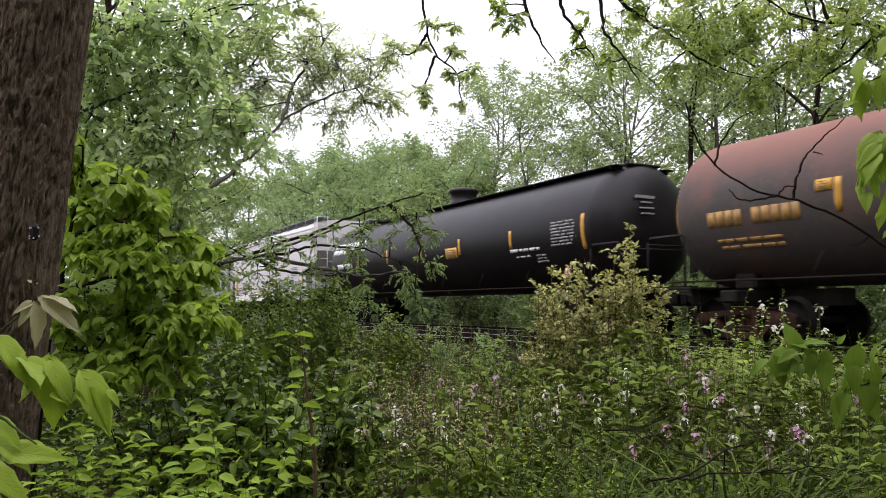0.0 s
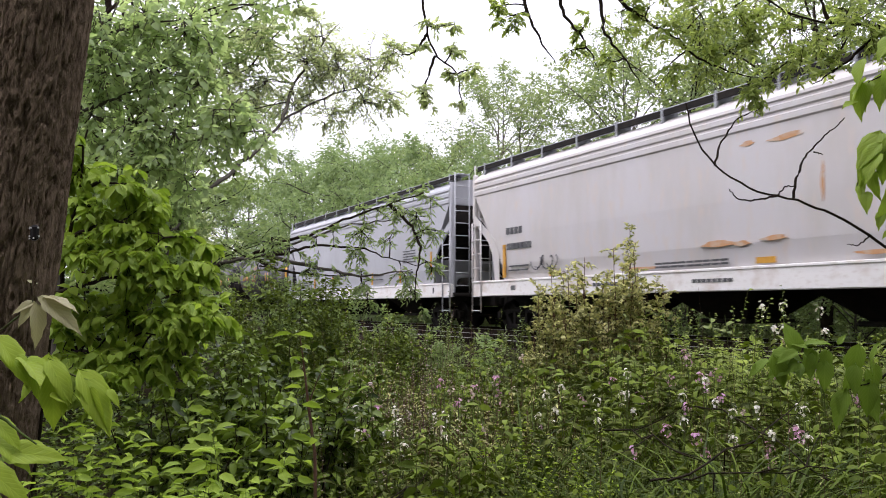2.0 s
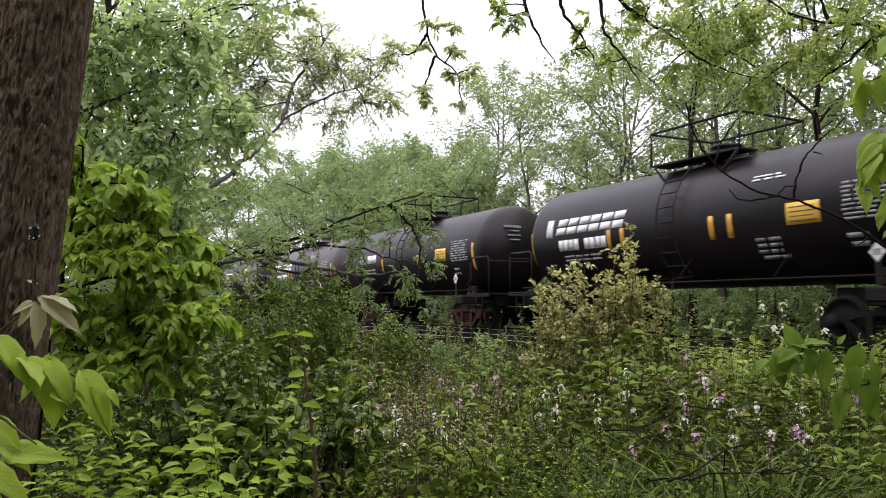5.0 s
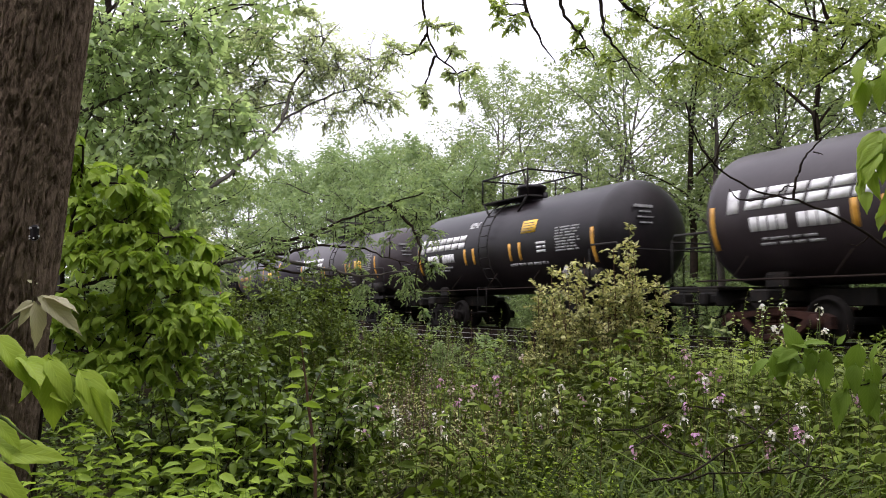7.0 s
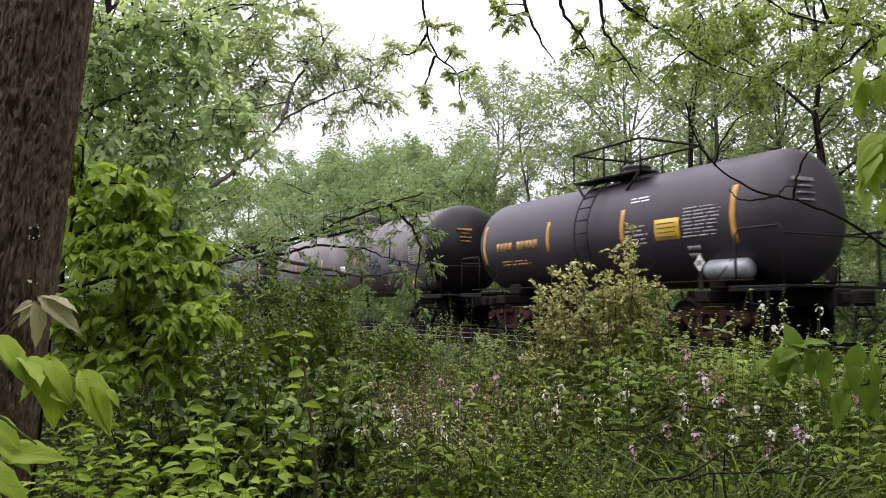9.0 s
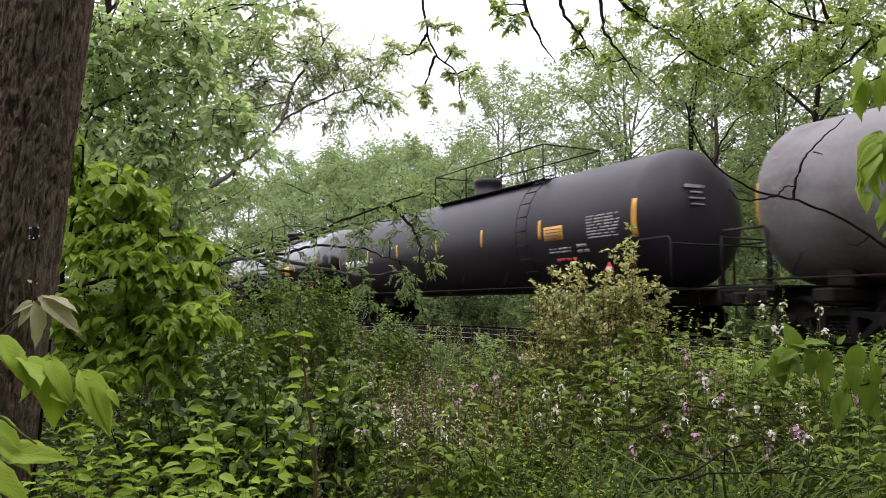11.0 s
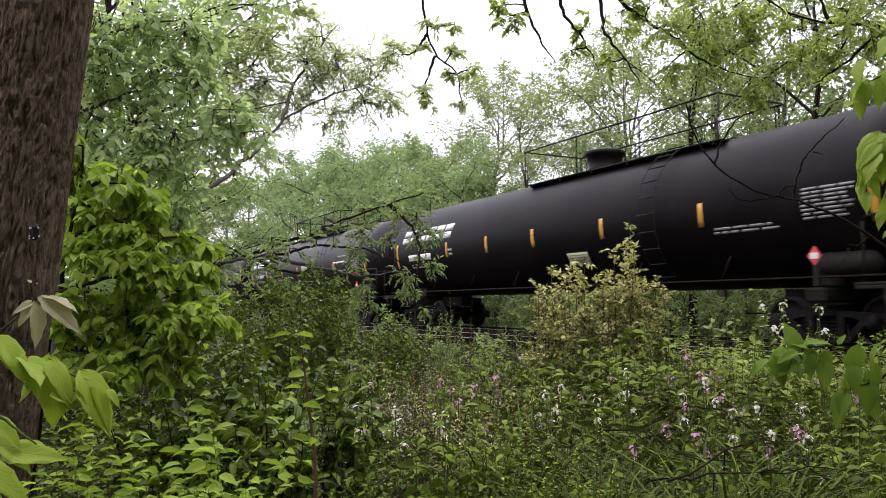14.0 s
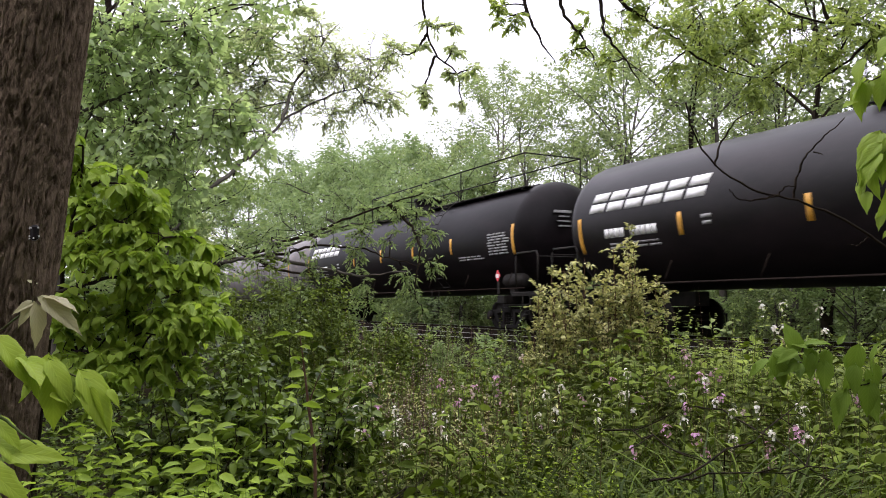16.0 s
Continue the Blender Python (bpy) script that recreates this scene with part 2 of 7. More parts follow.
L_BROAD = foliage("broad_light_leaves", (0.16, 0.245, 0.025), (0.32, 0.43, 0.06), 0.42, 0.45, True, 0.16)
L_NEAR = foliage("bright_young_leaves", (0.2, 0.3, 0.02), (0.34, 0.44, 0.045), 0.42, 0.4, True, 0.18)
# Canopy, grey-green and far leaves are paled to put haze into the colour.
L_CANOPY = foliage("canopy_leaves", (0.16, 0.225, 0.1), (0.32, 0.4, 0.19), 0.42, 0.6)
L_HAZEGREY = foliage("haze_paled_grey_green_leaves", (0.36, 0.41, 0.28), (0.54, 0.58, 0.41), 0.5, 0.82)
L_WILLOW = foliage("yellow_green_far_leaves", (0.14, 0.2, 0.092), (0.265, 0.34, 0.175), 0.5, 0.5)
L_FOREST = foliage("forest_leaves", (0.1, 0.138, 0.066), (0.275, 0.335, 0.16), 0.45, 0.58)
# Herb, grass and weed greens: near-black ends imitate shaded gaps between leaves.
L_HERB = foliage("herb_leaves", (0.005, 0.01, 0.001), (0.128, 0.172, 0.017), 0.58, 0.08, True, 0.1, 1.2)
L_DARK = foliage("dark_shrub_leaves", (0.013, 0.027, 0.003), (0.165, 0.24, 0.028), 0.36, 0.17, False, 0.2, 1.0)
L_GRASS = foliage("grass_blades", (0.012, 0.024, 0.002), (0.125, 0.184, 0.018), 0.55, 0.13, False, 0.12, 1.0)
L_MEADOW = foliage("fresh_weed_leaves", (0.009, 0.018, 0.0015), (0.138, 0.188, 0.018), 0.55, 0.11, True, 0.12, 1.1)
L_SPRIG = foliage("smooth_green_sprig_leaves", (0.085, 0.145, 0.016), (0.17, 0.26, 0.03), 0.5, 0.4, True, 0.12)
L_OLIVE = foliage("yellowish_shrub_leaves", (0.11, 0.13, 0.03), (0.56, 0.54, 0.25))
L_CREAM = foliage("cream_tipped_shrub_leaves", (0.1, 0.12, 0.03), (0.62, 0.59, 0.28), 0.45, 0.35, False, 0.28, 1.1)
# Dark ends again colour in the shade deep inside the clumps.
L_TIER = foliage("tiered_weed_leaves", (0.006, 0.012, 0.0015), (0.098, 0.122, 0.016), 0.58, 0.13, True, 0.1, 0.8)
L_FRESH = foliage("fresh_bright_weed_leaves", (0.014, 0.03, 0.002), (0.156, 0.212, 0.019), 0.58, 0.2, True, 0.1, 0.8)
L_WILT = foliage("wilted_pale_leaves", (0.24, 0.24, 0.12), (0.42, 0.38, 0.22), 0.5, 0.3, True)
P_PINK = foliage("pink_petals", (0.42, 0.18, 0.36), (0.65, 0.42, 0.6), 0.6)
P_WHITE = foliage("white_petals", (0.6, 0.54, 0.56), (0.8, 0.78, 0.78), 0.6)
P_DULL = foliage("dusty_pink_petals", (0.36, 0.25, 0.26), (0.55, 0.46, 0.45), 0.6)
L_OVER = foliage("sunlit_compound_leaves", (0.17, 0.225, 0.06), (0.42, 0.49, 0.17), 0.42, 0.62)
# Maple green made paler and bluer: haze before the bright sky, as leaf colour.
L_MAPLE = foliage("haze_paled_maple_leaves", (0.28, 0.37, 0.2), (0.46, 0.55, 0.31), 0.5, 0.64, False, 0.15, 0.6)


# ---- mesh building ----
class Geo:
    """Vertices and faces gathered for one mesh."""

    def __init__(self):
        self.v, self.f, self.s = [], [], []

    def add(self, verts, faces, smooth=False):
        n = len(self.v)
        self.v.extend(tuple(p) for p in verts)
        self.f.extend(tuple(i + n for i in q) for q in faces)
        self.s.extend([smooth] * len(faces))
        return self

    def box(self, x0, x1, y0, y1, z0, z1, c=0.015):
        c = min(c, (x1 - x0) * 0.3, (y1 - y0) * 0.3, (z1 - z0) * 0.3)
        v, idx = [], {}
        for sx in (0, 1):
            for sy in (0, 1):
                for sz in (0, 1):
                    for ax in range(3):
                        p = [(x0 + c, x1 - c)[sx], (y0 + c, y1 - c)[sy], (z0 + c, z1 - c)[sz]]
                        p[ax] = ((x0, x1)[sx], (y0, y1)[sy], (z0, z1)[sz])[ax]
                        idx[sx, sy, sz, ax] = len(v)
                        v.append(p)
        f = []
        for s in (0, 1):
            q = [idx[s, 0, 0, 0], idx[s, 1, 0, 0], idx[s, 1, 1, 0], idx[s, 0, 1, 0]]
            f.append(q if s else q[::-1])
            q = [idx[0, s, 0, 1], idx[1, s, 0, 1], idx[1, s, 1, 1], idx[0, s, 1, 1]]
            f.append(q[::-1] if s else q)
            q = [idx[0, 0, s, 2], idx[1, 0, s, 2], idx[1, 1, s, 2], idx[0, 1, s, 2]]
            f.append(q if s else q[::-1])
        for a in (0, 1):
            for b in (0, 1):
                f.append([idx[a, b, 0, 0], idx[a, b, 1, 0], idx[a, b, 1, 1], idx[a, b, 0, 1]])
                f.append([idx[a, 0, b, 0], idx[a, 1, b, 0], idx[a, 1, b, 2], idx[a, 0, b, 2]])
                f.append([idx[0, a, b, 1], idx[1, a, b, 1], idx[1, a, b, 2], idx[0, a, b, 2]])
                for d in (0, 1):
                    f.append([idx[a, b, d, 0], idx[a, b, d, 1], idx[a, b, d, 2]])
        return self.add(v, f)

    def tube(self, path, r, sides=8):
        path = [Vector(p) for p in path]
        radii = r if isinstance(r, (list, tuple)) else [r] * len(path)
        v, f = [], []
        for i, p in enumerate(path):
            d = (path[min(i + 1, len(path) - 1)] - path[max(i - 1, 0)]).normalized()
            a = d.cross(Vector((0, 0, 1)) if abs(d.z) < 0.9 else Vector((1, 0, 0))).normalized()
            b = d.cross(a)
            for k in range(sides):
                t = 2 * math.pi * k / sides
                v.append(p + (a * math.cos(t) + b * math.sin(t)) * radii[i])
        for i in range(len(path) - 1):
            for k in range(sides):
                f.append((i * sides + k, i * sides + (k + 1) % sides, (i + 1) * sides + (k + 1) % sides, (i + 1) * sides + k))
        f.append(tuple(range(sides))[::-1])
        f.append(tuple(range((len(path) - 1) * sides, len(path) * sides)))
        return self.add(v, f, True)

    def turned(self, profile, origin, axis="x", seg=32):
        """Turn a profile of (along, radius) round an axis through origin."""
        ox, oy, oz = origin
        v, f = [], []
        for a, r in profile:
            for k in range(seg):
                t = 2 * math.pi * k / seg
                c, s = r * math.cos(t), r * math.sin(t)
                v.append({"x": (ox + a, oy + c, oz + s), "y": (ox + s, oy + a, oz + c), "z": (ox + c, oy + s, oz + a)}[axis])
        for i in range(len(profile) - 1):
            for k in range(seg):
                f.append((i * seg + k, i * seg + (k + 1) % seg, (i + 1) * seg + (k + 1) % seg, (i + 1) * seg + k))
        f.append(tuple(range(seg))[::-1])
        f.append(tuple(range((len(profile) - 1) * seg, len(profile) * seg)))
        return self.add(v, f, True)

    def poly(self, outline, y0, y1):
        """A plate of an x-z outline between two y."""
        n = len(outline)
        v = [(x, y0, z) for x, z in outline] + [(x, y1, z) for x, z in outline]
        f = [tuple(range(n)), tuple(range(n, 2 * n))[::-1]] + [(i, i + n, (i + 1) % n + n, (i + 1) % n) for i in range(n)]
        return self.add(v, f)


def part(name, geo, material, parent=None, label=""):
    me = bpy.data.meshes.new(name)
    me.from_pydata(geo.v, [], geo.f)
    me.polygons.foreach_set("use_smooth", geo.s)
    me.materials.append(material)
    me.update()
    ob = new(name, me)
    ob.parent = parent
    if label:
        tagged(ob, label)
    return ob


def thing(name, label, category, group="", at=None):
    ob = new(name)
    ob.empty_display_size = 0.2
    if at is not None:
        ob.matrix_basis = at
    return tagged(ob, label, category, group)


# ---- the train ----
class Tank:
    """A tank's shell: length, radius and height of its axis; x runs forward from its rear end, -y faces the near side."""

    def __init__(self, length, radius, axis):
        self.n, self.r, self.z = length, radius, axis

    def edge(self, x):
        """The shell's radius at x, less inside the domed heads."""
        h = self.r * 0.52
        d = max(h - x, x - (self.n - h), 0) / h
        return self.r * math.sqrt(max(0.0, 1 - min(d, 1) ** 2)) if d > 0 else self.r

    def shell(self):
        h, pts = self.r * 0.52, []
        for i in range(13):
            t = math.pi / 2 * i / 12
            pts.append((h - h * math.cos(t), max(0.02, self.r * math.sin(t))))
        for i in range(1, 8):
            pts.append((h + (self.n - 2 * h) * i / 8, self.r))
        pts += [(self.n - x, r) for x, r in pts[12::-1]]
        return Geo().turned(pts, (0, 0, self.z), "x", 64)

    def decal(self, g, x0, x1, z0, z1, lift=0.008, slant=0.0, bow=None):
        """A patch that lies on the near side of the shell."""
        nx, nz = max(1, int((x1 - x0) / 0.35)), max(2, int((z1 - z0) / 0.12))
        v = []
        for layer in (lift, 0.001):
            for j in range(nz + 1):
                z = z0 + (z1 - z0) * j / nz
                for i in range(nx + 1):
                    x = x0 + (x1 - x0) * i / nx + slant * (z - z0)
                    r = self.edge(x) + layer
                    s = min(0.98, max(-0.98, (z - self.z) / r))
                    v.append((x, -r * math.sqrt(1 - s * s), z))
        w, f = nx + 1, []
        k = w * (nz + 1)
        for j in range(nz):
            for i in range(nx):
                a = j * w + i
                f.append((a, a + 1, a + w + 1, a + w))
        rim = list(range(w)) + [j * w + nx for j in range(1, nz + 1)] + [nz * w + i for i in range(nx - 1, -1, -1)] + [j * w for j in range(nz - 1, 0, -1)]
        for a, b in zip(rim, rim[1:] + rim[:1]):
            f.append((a, a + k, b + k, b))
        g.add(v, f, True)


def lettering(tank, thing_, name, x0, x1, z0, z1, count, material, slant=0.12, hollow=False, gaps=()):
    """Plain blocks of the size and colour of the painted characters."""
    w = (x1 - x0) / count
    for i in range(count):
        if i in gaps:
            continue
        g = Geo()
        a, b = x0 + i * w + w * 0.08, x0 + (i + 1) * w - w * 0.08
        if hollow:
            h = z1 - z0
            tank.decal(g, a + slant * h * 0.55, b + slant * h * 0.55, z0 + h * 0.55, z1, slant=slant)
            tank.decal(g, a, b, z0, z0 + h * 0.45, slant=slant)
        else:
            tank.decal(g, a, b, z0, z1, slant=slant)
        part(name, g, material, thing_)


def panel(tank, thing_, x0, x1, z0, z1, lines, material, name="data_panel"):
    """A stencilled data panel: rows of plain bars."""
    g, h = Geo(), (z1 - z0) / lines
    rng = random.Random(int(x0 * 37 + z0 * 11))
    for i in range(lines):
        x, end = x0 + rng.uniform(0, 0.06), x1 - rng.uniform(0, 0.2) * (x1 - x0)
        while x < end:
            w = min(rng.uniform(0.12, 0.42), end - x)
            tank.decal(g, x, x + w, z0 + i * h + h * 0.25, z0 + (i + 1) * h - h * 0.2)
            x += w + rng.uniform(0.035, 0.08)
    tagged(part(name, g, material, thing_), kind="stuff")


def make_truck(steel):
    """A two-axle freight truck: cast side frames with window openings, springs, bolster, brake beam; two wheelsets."""
    g = Geo()
    for s in (-1, 1):
        y0, y1 = sorted((s * 0.92, s * 1.06))
        for e in (-1, 1):
            g.poly([(e * x, z) for x, z in ((0.0, 0.62), (1.0, 0.56), (1.16, 0.5), (1.16, 0.3), (0.98, 0.3), (0.94, 0.4), (0.74, 0.42), (0.45, 0.5), (0.0, 0.52))], y0, y1)
            g.poly([(e * x, z) for x, z in ((0.62, 0.45), (0.76, 0.42), (0.42, 0.1), (0.3, 0.1))], y0, y1)
            g.poly([(e * x, z) for x, z in ((0.22, 0.54), (0.34, 0.54), (0.34, 0.1), (0.22, 0.1))], y0, y1)
            g.turned([(0, 0.13), (0.06, 0.13), (0.1, 0.07)], (e * 0.89, s * 1.04 if s > 0 else -1.14, 0.42), "y", 14)
        g.box(-0.42, 0.42, y0, y1, 0.06, 0.18, 0.02)
        for k in (-0.14, 0.0, 0.14):
            for j in range(5):
                g.turned([(0, 0.055), (0.03, 0.062), (0.05, 0.055)], (k, s * 0.99, 0.2 + j * 0.062), "z", 8)
    g.box(-0.2, 0.2, -1.12, 1.12, 0.5, 0.66, 0.03)
    g.turned([(0, 0.18), (0.14, 0.18), (0.14, 0.12)], (0, 0, 0.64), "z", 16)
    for e in (-1, 1):
        g.box(e * 0.4 - 0.05, e * 0.4 + 0.05, -0.7, 0.7, 0.36, 0.46)
    truck = part("truck", g, steel)
    for e in (-1, 1):
        w = Geo()
        for s in (-1, 1):
            prof = [(-0.06, 0.44), (-0.035, 0.45), (-0.03, 0.42), (0.07, 0.415), (0.075, 0.37), (0.02, 0.35), (0.0, 0.16), (0.08, 0.12), (0.1, 0.1)]
            w.turned([(s * a, r) for a, r in prof], (0, s * 0.75, 0), "y", 28)
            w.box(-0.3, 0.3, s * 0.75 + s * 0.03 - 0.012, s * 0.75 + s * 0.03 + 0.012, -0.03, 0.03, 0.004)
        w.turned([(-1.1, 0.07), (1.1, 0.07)], (0, 0, 0), "y", 12)
        ws = part("wheelset", w, WHEEL, truck)
        ws.location = (e * 0.89, 0, 0.42)
    return truck


TRUCKS = {}


def fit_trucks(car, a, b, steel):
    """A truck under each end of the car."""
    for x in (a, b):
        if steel.name not in TRUCKS:
            TRUCKS[steel.name] = make_truck(steel)
            t = TRUCKS[steel.name]
            t.matrix_basis = pose(x, 0, 0)
        else:
            t = copy_thing(TRUCKS[steel.name], pose(x, 0, 0))
        t.parent = car


def end_gear(car, n, lift=0.0, hoops=True):
    """Stub sills, end platforms, couplers, grab hoops and steps at both ends."""
    for e, x in ((-1, 0.0), (1, n)):
        sill = Geo()
        lo, hi = sorted((x - e * 3.2, x + e * 0.35))
        sill.box(lo, hi, -0.22, 0.22, 0.68, 1.0, 0.02)
        lo, hi = sorted((x - e * 1.9, x - e * 1.5))
        sill.box(lo, hi, -1.35, 1.35, 0.74, 0.98, 0.03)
        lo, hi = sorted((x - e * 1.95, x - e * 1.45))
        sill.box(lo, hi, -0.9, 0.9, 0.98, 1.3, 0.05)
        part("stub_sill", sill, STEEL, car)
        deck = Geo()
        lo, hi = sorted((x - e * 0.9, x + e * 0.32))
        deck.box(lo, hi, -1.5, 1.5, 1.0, 1.05, 0.01)
        deck.box(lo, hi, -1.5, -1.44, 0.94, 1.0, 0.01)
        part("end_platform", deck, STEEL, car)
        cpl = Geo()
        lo, hi = sorted((x + e * 0.3, x + e * 0.62))
        cpl.box(lo, hi, -0.09, 0.09, 0.74, 0.92, 0.02)
        lo, hi = sorted((x + e * 0.6, x + e * 0.86))
        cpl.box(lo, hi, -0.2, 0.16, 0.68, 0.98, 0.05)
        cpl.tube([(x + e * 0.5, 0.25, 0.8), (x + e * 0.7, 0.3, 0.45), (x + e * 0.9, 0.2, 0.4)], 0.03, 6)
        part("coupler", cpl, STEEL, car)
        for s in (-1, 1):
            if hoops:
                hoop = Geo()
                hoop.tube([(x - e * 0.75, s * 1.46, 1.04), (x - e * 0.75, s * 1.46, 1.98), (x - e * 0.68, s * 1.46, 2.08), (x + e * 0.2, s * 1.46, 2.08), (x + e * 0.27, s * 1.46, 1.98), (x + e * 0.27, s * 1.46, 1.04)], 0.024, 8)
                part("grab_hoop", hoop, STEEL, car)
            step = Geo()
            for k in (0.05, 0.4):
                step.tube([(x - e * k, s * 1.48, 1.0), (x - e * k, s * 1.48, 0.45)], 0.018, 6)
            for z in (0.47, 0.72):
                step.tube([(x - e * 0.05, s * 1.48, z), (x - e * 0.4, s * 1.48, z)], 0.016, 6)
            part("step", step, STEEL, car)
        if hoops:
            bar = Geo()
            bar.tube([(x + e * 0.24, -1.46, 1.95), (x + e * 0.24, 1.46, 1.95)], 0.018, 6)
            part("end_handrail", bar, STEEL, car)


def placard(car, x, y, z, red):
    """A diamond placard on a bracket."""
    g = Geo()
    g.poly([(x, z - 0.16), (x + 0.13, z), (x, z + 0.16), (x - 0.13, z)], y - 0.015, y)
    p = part("placard", g, RED if red else WHITE, car, "red and white diamond hazard placard" if red else "white diamond hazard placard")
    b = Geo()
    b.box(x - 0.075, x + 0.075, y - 0.021, y - 0.016, z - 0.05, z + 0.05, 0.002)
    part("placard_band", b, WHITE if red else DIMWHITE, p)
    k = Geo()
    k.box(x - 0.05, x + 0.05, y, y + 0.03, 1.0, z, 0.01)
    part("placard_bracket", k, STEEL, car)


def side_rail(car, n, r):
    """The long handrail on each side, on brackets from the shell."""
    for s in (-1, 1):
        g = Geo()
        y = s * 1.47
        g.tube([(0.35, y, 1.15), (n - 0.35, y, 1.15)], 0.019, 8)
        k = max(3, int(n / 2.6))
        for i in range(k + 1):
            x = 1.2 + (n - 2.4) * i / k
            g.tube([(x, y, 1.15), (x + 0.16, s * r * 0.9, 1.6)], 0.011, 6)
        part("side_handrail", g, DULLRAIL, car, "thin worn steel side handrail")


def top_gear_long(car, t, dome, back, front, rails, flared=True, ladder_x=13.6):
    """Pressure-car top gear: round valve housing, walkway with handrails, side ladder."""
    top, g = t.z + t.r, Geo()
    prof = [(0, 0.44), (0.08, 0.44), (0.1, 0.42), (0.36, 0.45 if flared else 0.42), (0.42, 0.52 if flared else 0.46), (0.5, 0.52 if flared else 0.46), (0.54, 0.44), (0.56, 0.1)]
    g.turned(prof, (dome, 0, top - 0.03), "z", 28)
    part("valve_housing", g, t.paint, car)
    w = Geo()
    for s in (-1, 1):
        lo, hi = sorted((s * 0.58, s * 0.92))
        w.box(dome + back, dome + front, lo, hi, top - 0.155, top - 0.125, 0.01)
    for x in (back, front - 0.45):
        w.box(dome + x, dome + x + 0.45, -0.5, 0.5, top - 0.1, top - 0.05, 0.01)
    for i in range(6):
        x = dome + back + 0.2 + (front - back - 0.4) * i / 5
        w.box(x - 0.03, x + 0.03, -0.9, 0.9, top - 0.22, top - 0.155, 0.01)
    part("walkway", w, STEEL, car, "dark steel top walkway")
    if rails:
        h = Geo()
        for s in (-1, 1):
            h.tube([(dome + back, s * 0.95, top + 0.78), (dome + front, s * 0.95, top + 0.78)], 0.02, 6)
            for i in range(4):
                x = dome + back + (front - back) * i / 3
                h.tube([(x, s * 0.95, top - 0.2), (x, s * 0.95, top + 0.78)], 0.022, 6)
        for x in (back, front):
            h.tube([(dome + x, -0.95, top + 0.78), (dome + x, 0.95, top + 0.78)], 0.02, 6)
        part("walkway_railing", h, STEEL, car)
    else:
        for y in (-0.9, 0.9):
            h = Geo()
            h.tube([(dome + back, y, top - 0.15), (dome + back, y, top + 0.68), (dome + back + 0.06, y, top + 0.74), (dome + back + 0.5, y, top + 0.74), (dome + back + 0.55, y, top + 0.68), (dome + back + 0.55, y, top - 0.15)], 0.02, 6)
            part("walkway_railing", h, STEEL, car)
    if ladder_x:
        ladder(car, t, ladder_x)


def ladder(car, t, x, rails=False):
    """Rungs and thin stiles on each side, following the shell down to the side handrail."""
    for s in (-1, 1):
        g, pts = Geo(), []
        for k in range(10):
            a = math.radians(62 - 112 * k / 9)
            r = t.r + 0.13
            pts.append((s * r * math.cos(a), t.z + r * math.sin(a)))
        for y, z in pts:
            g.tube([(x - 0.24, y, z), (x + 0.24, y, z)], 0.016, 6)
        pts += [(s * 1.49, 1.2), (s * 1.49, 0.5)]
        for e in (-0.24, 0.24):
            g.tube([(x + e, y, z) for y, z in pts], 0.018 if rails else 0.01, 6)
        g.tube([(x - 0.24, s * 1.49, 0.52), (x + 0.24, s * 1.49, 0.52)], 0.018, 6)
        part("ladder", g, STEEL, car)


def top_gear_short(car, t, dome, tall, rails):
    """General-service top gear: manway hat on a raised platform with a light railing."""
    top, g = t.z + t.r, Geo()
    if tall:
        prof = [(0, 0.4), (0.38, 0.4), (0.4, 0.44), (0.47, 0.44), (0.5, 0.36), (0.52, 0.05)]
    else:
        prof = [(0, 0.46), (0.14, 0.44), (0.16, 0.32), (0.28, 0.3), (0.31, 0.34), (0.36, 0.33), (0.38, 0.05)]
    g.turned(prof, (dome, 0, top - 0.03), "z", 24)
    g.tube([(dome + 0.55, 0.1, top - 0.05), (dome + 0.55, 0.1, top + 0.22)], 0.07, 10)
    g.tube([(dome - 0.6, -0.15, top - 0.05), (dome - 0.6, -0.15, top + 0.16)], 0.06, 10)
    part("manway", g, t.paint, car)
    w = Geo()
    for s in (-1, 1):
        lo, hi = sorted((s * 0.42, s * 0.92))
        w.box(dome - 1.25, dome + 1.15, lo, hi, top - 0.02, top + 0.03, 0.01)
        w.tube([(dome - 1.2, s * 0.9, top), (dome - 0.75, s * 0.98, top - 0.42)], 0.03, 6)
        w.tube([(dome + 1.1, s * 0.9, top), (dome + 0.75, s * 0.98, top - 0.42)], 0.03, 6)
    part("walkway", w, STEEL, car, "dark steel top walkway")
    if rails:
        h = Geo()
        for s in (-1, 1):
            for x in (-1.25, -0.1, 1.15):
                h.tube([(dome + x, s * 0.92, top), (dome + x, s * 0.92, top + 0.72)], 0.028, 6)
            h.tube([(dome - 1.25, s * 0.92, top + 0.72), (dome + 1.15, s * 0.92, top + 0.72)], 0.028, 6)
        for x in (-1.25, 1.15):
            h.tube([(dome + x, -0.92, top + 0.72), (dome + x, 0.92, top + 0.72)], 0.028, 6)
        part("walkway_railing", h, STEEL, car)
    ladder(car, t, dome - 0.35, True)


CARS = []


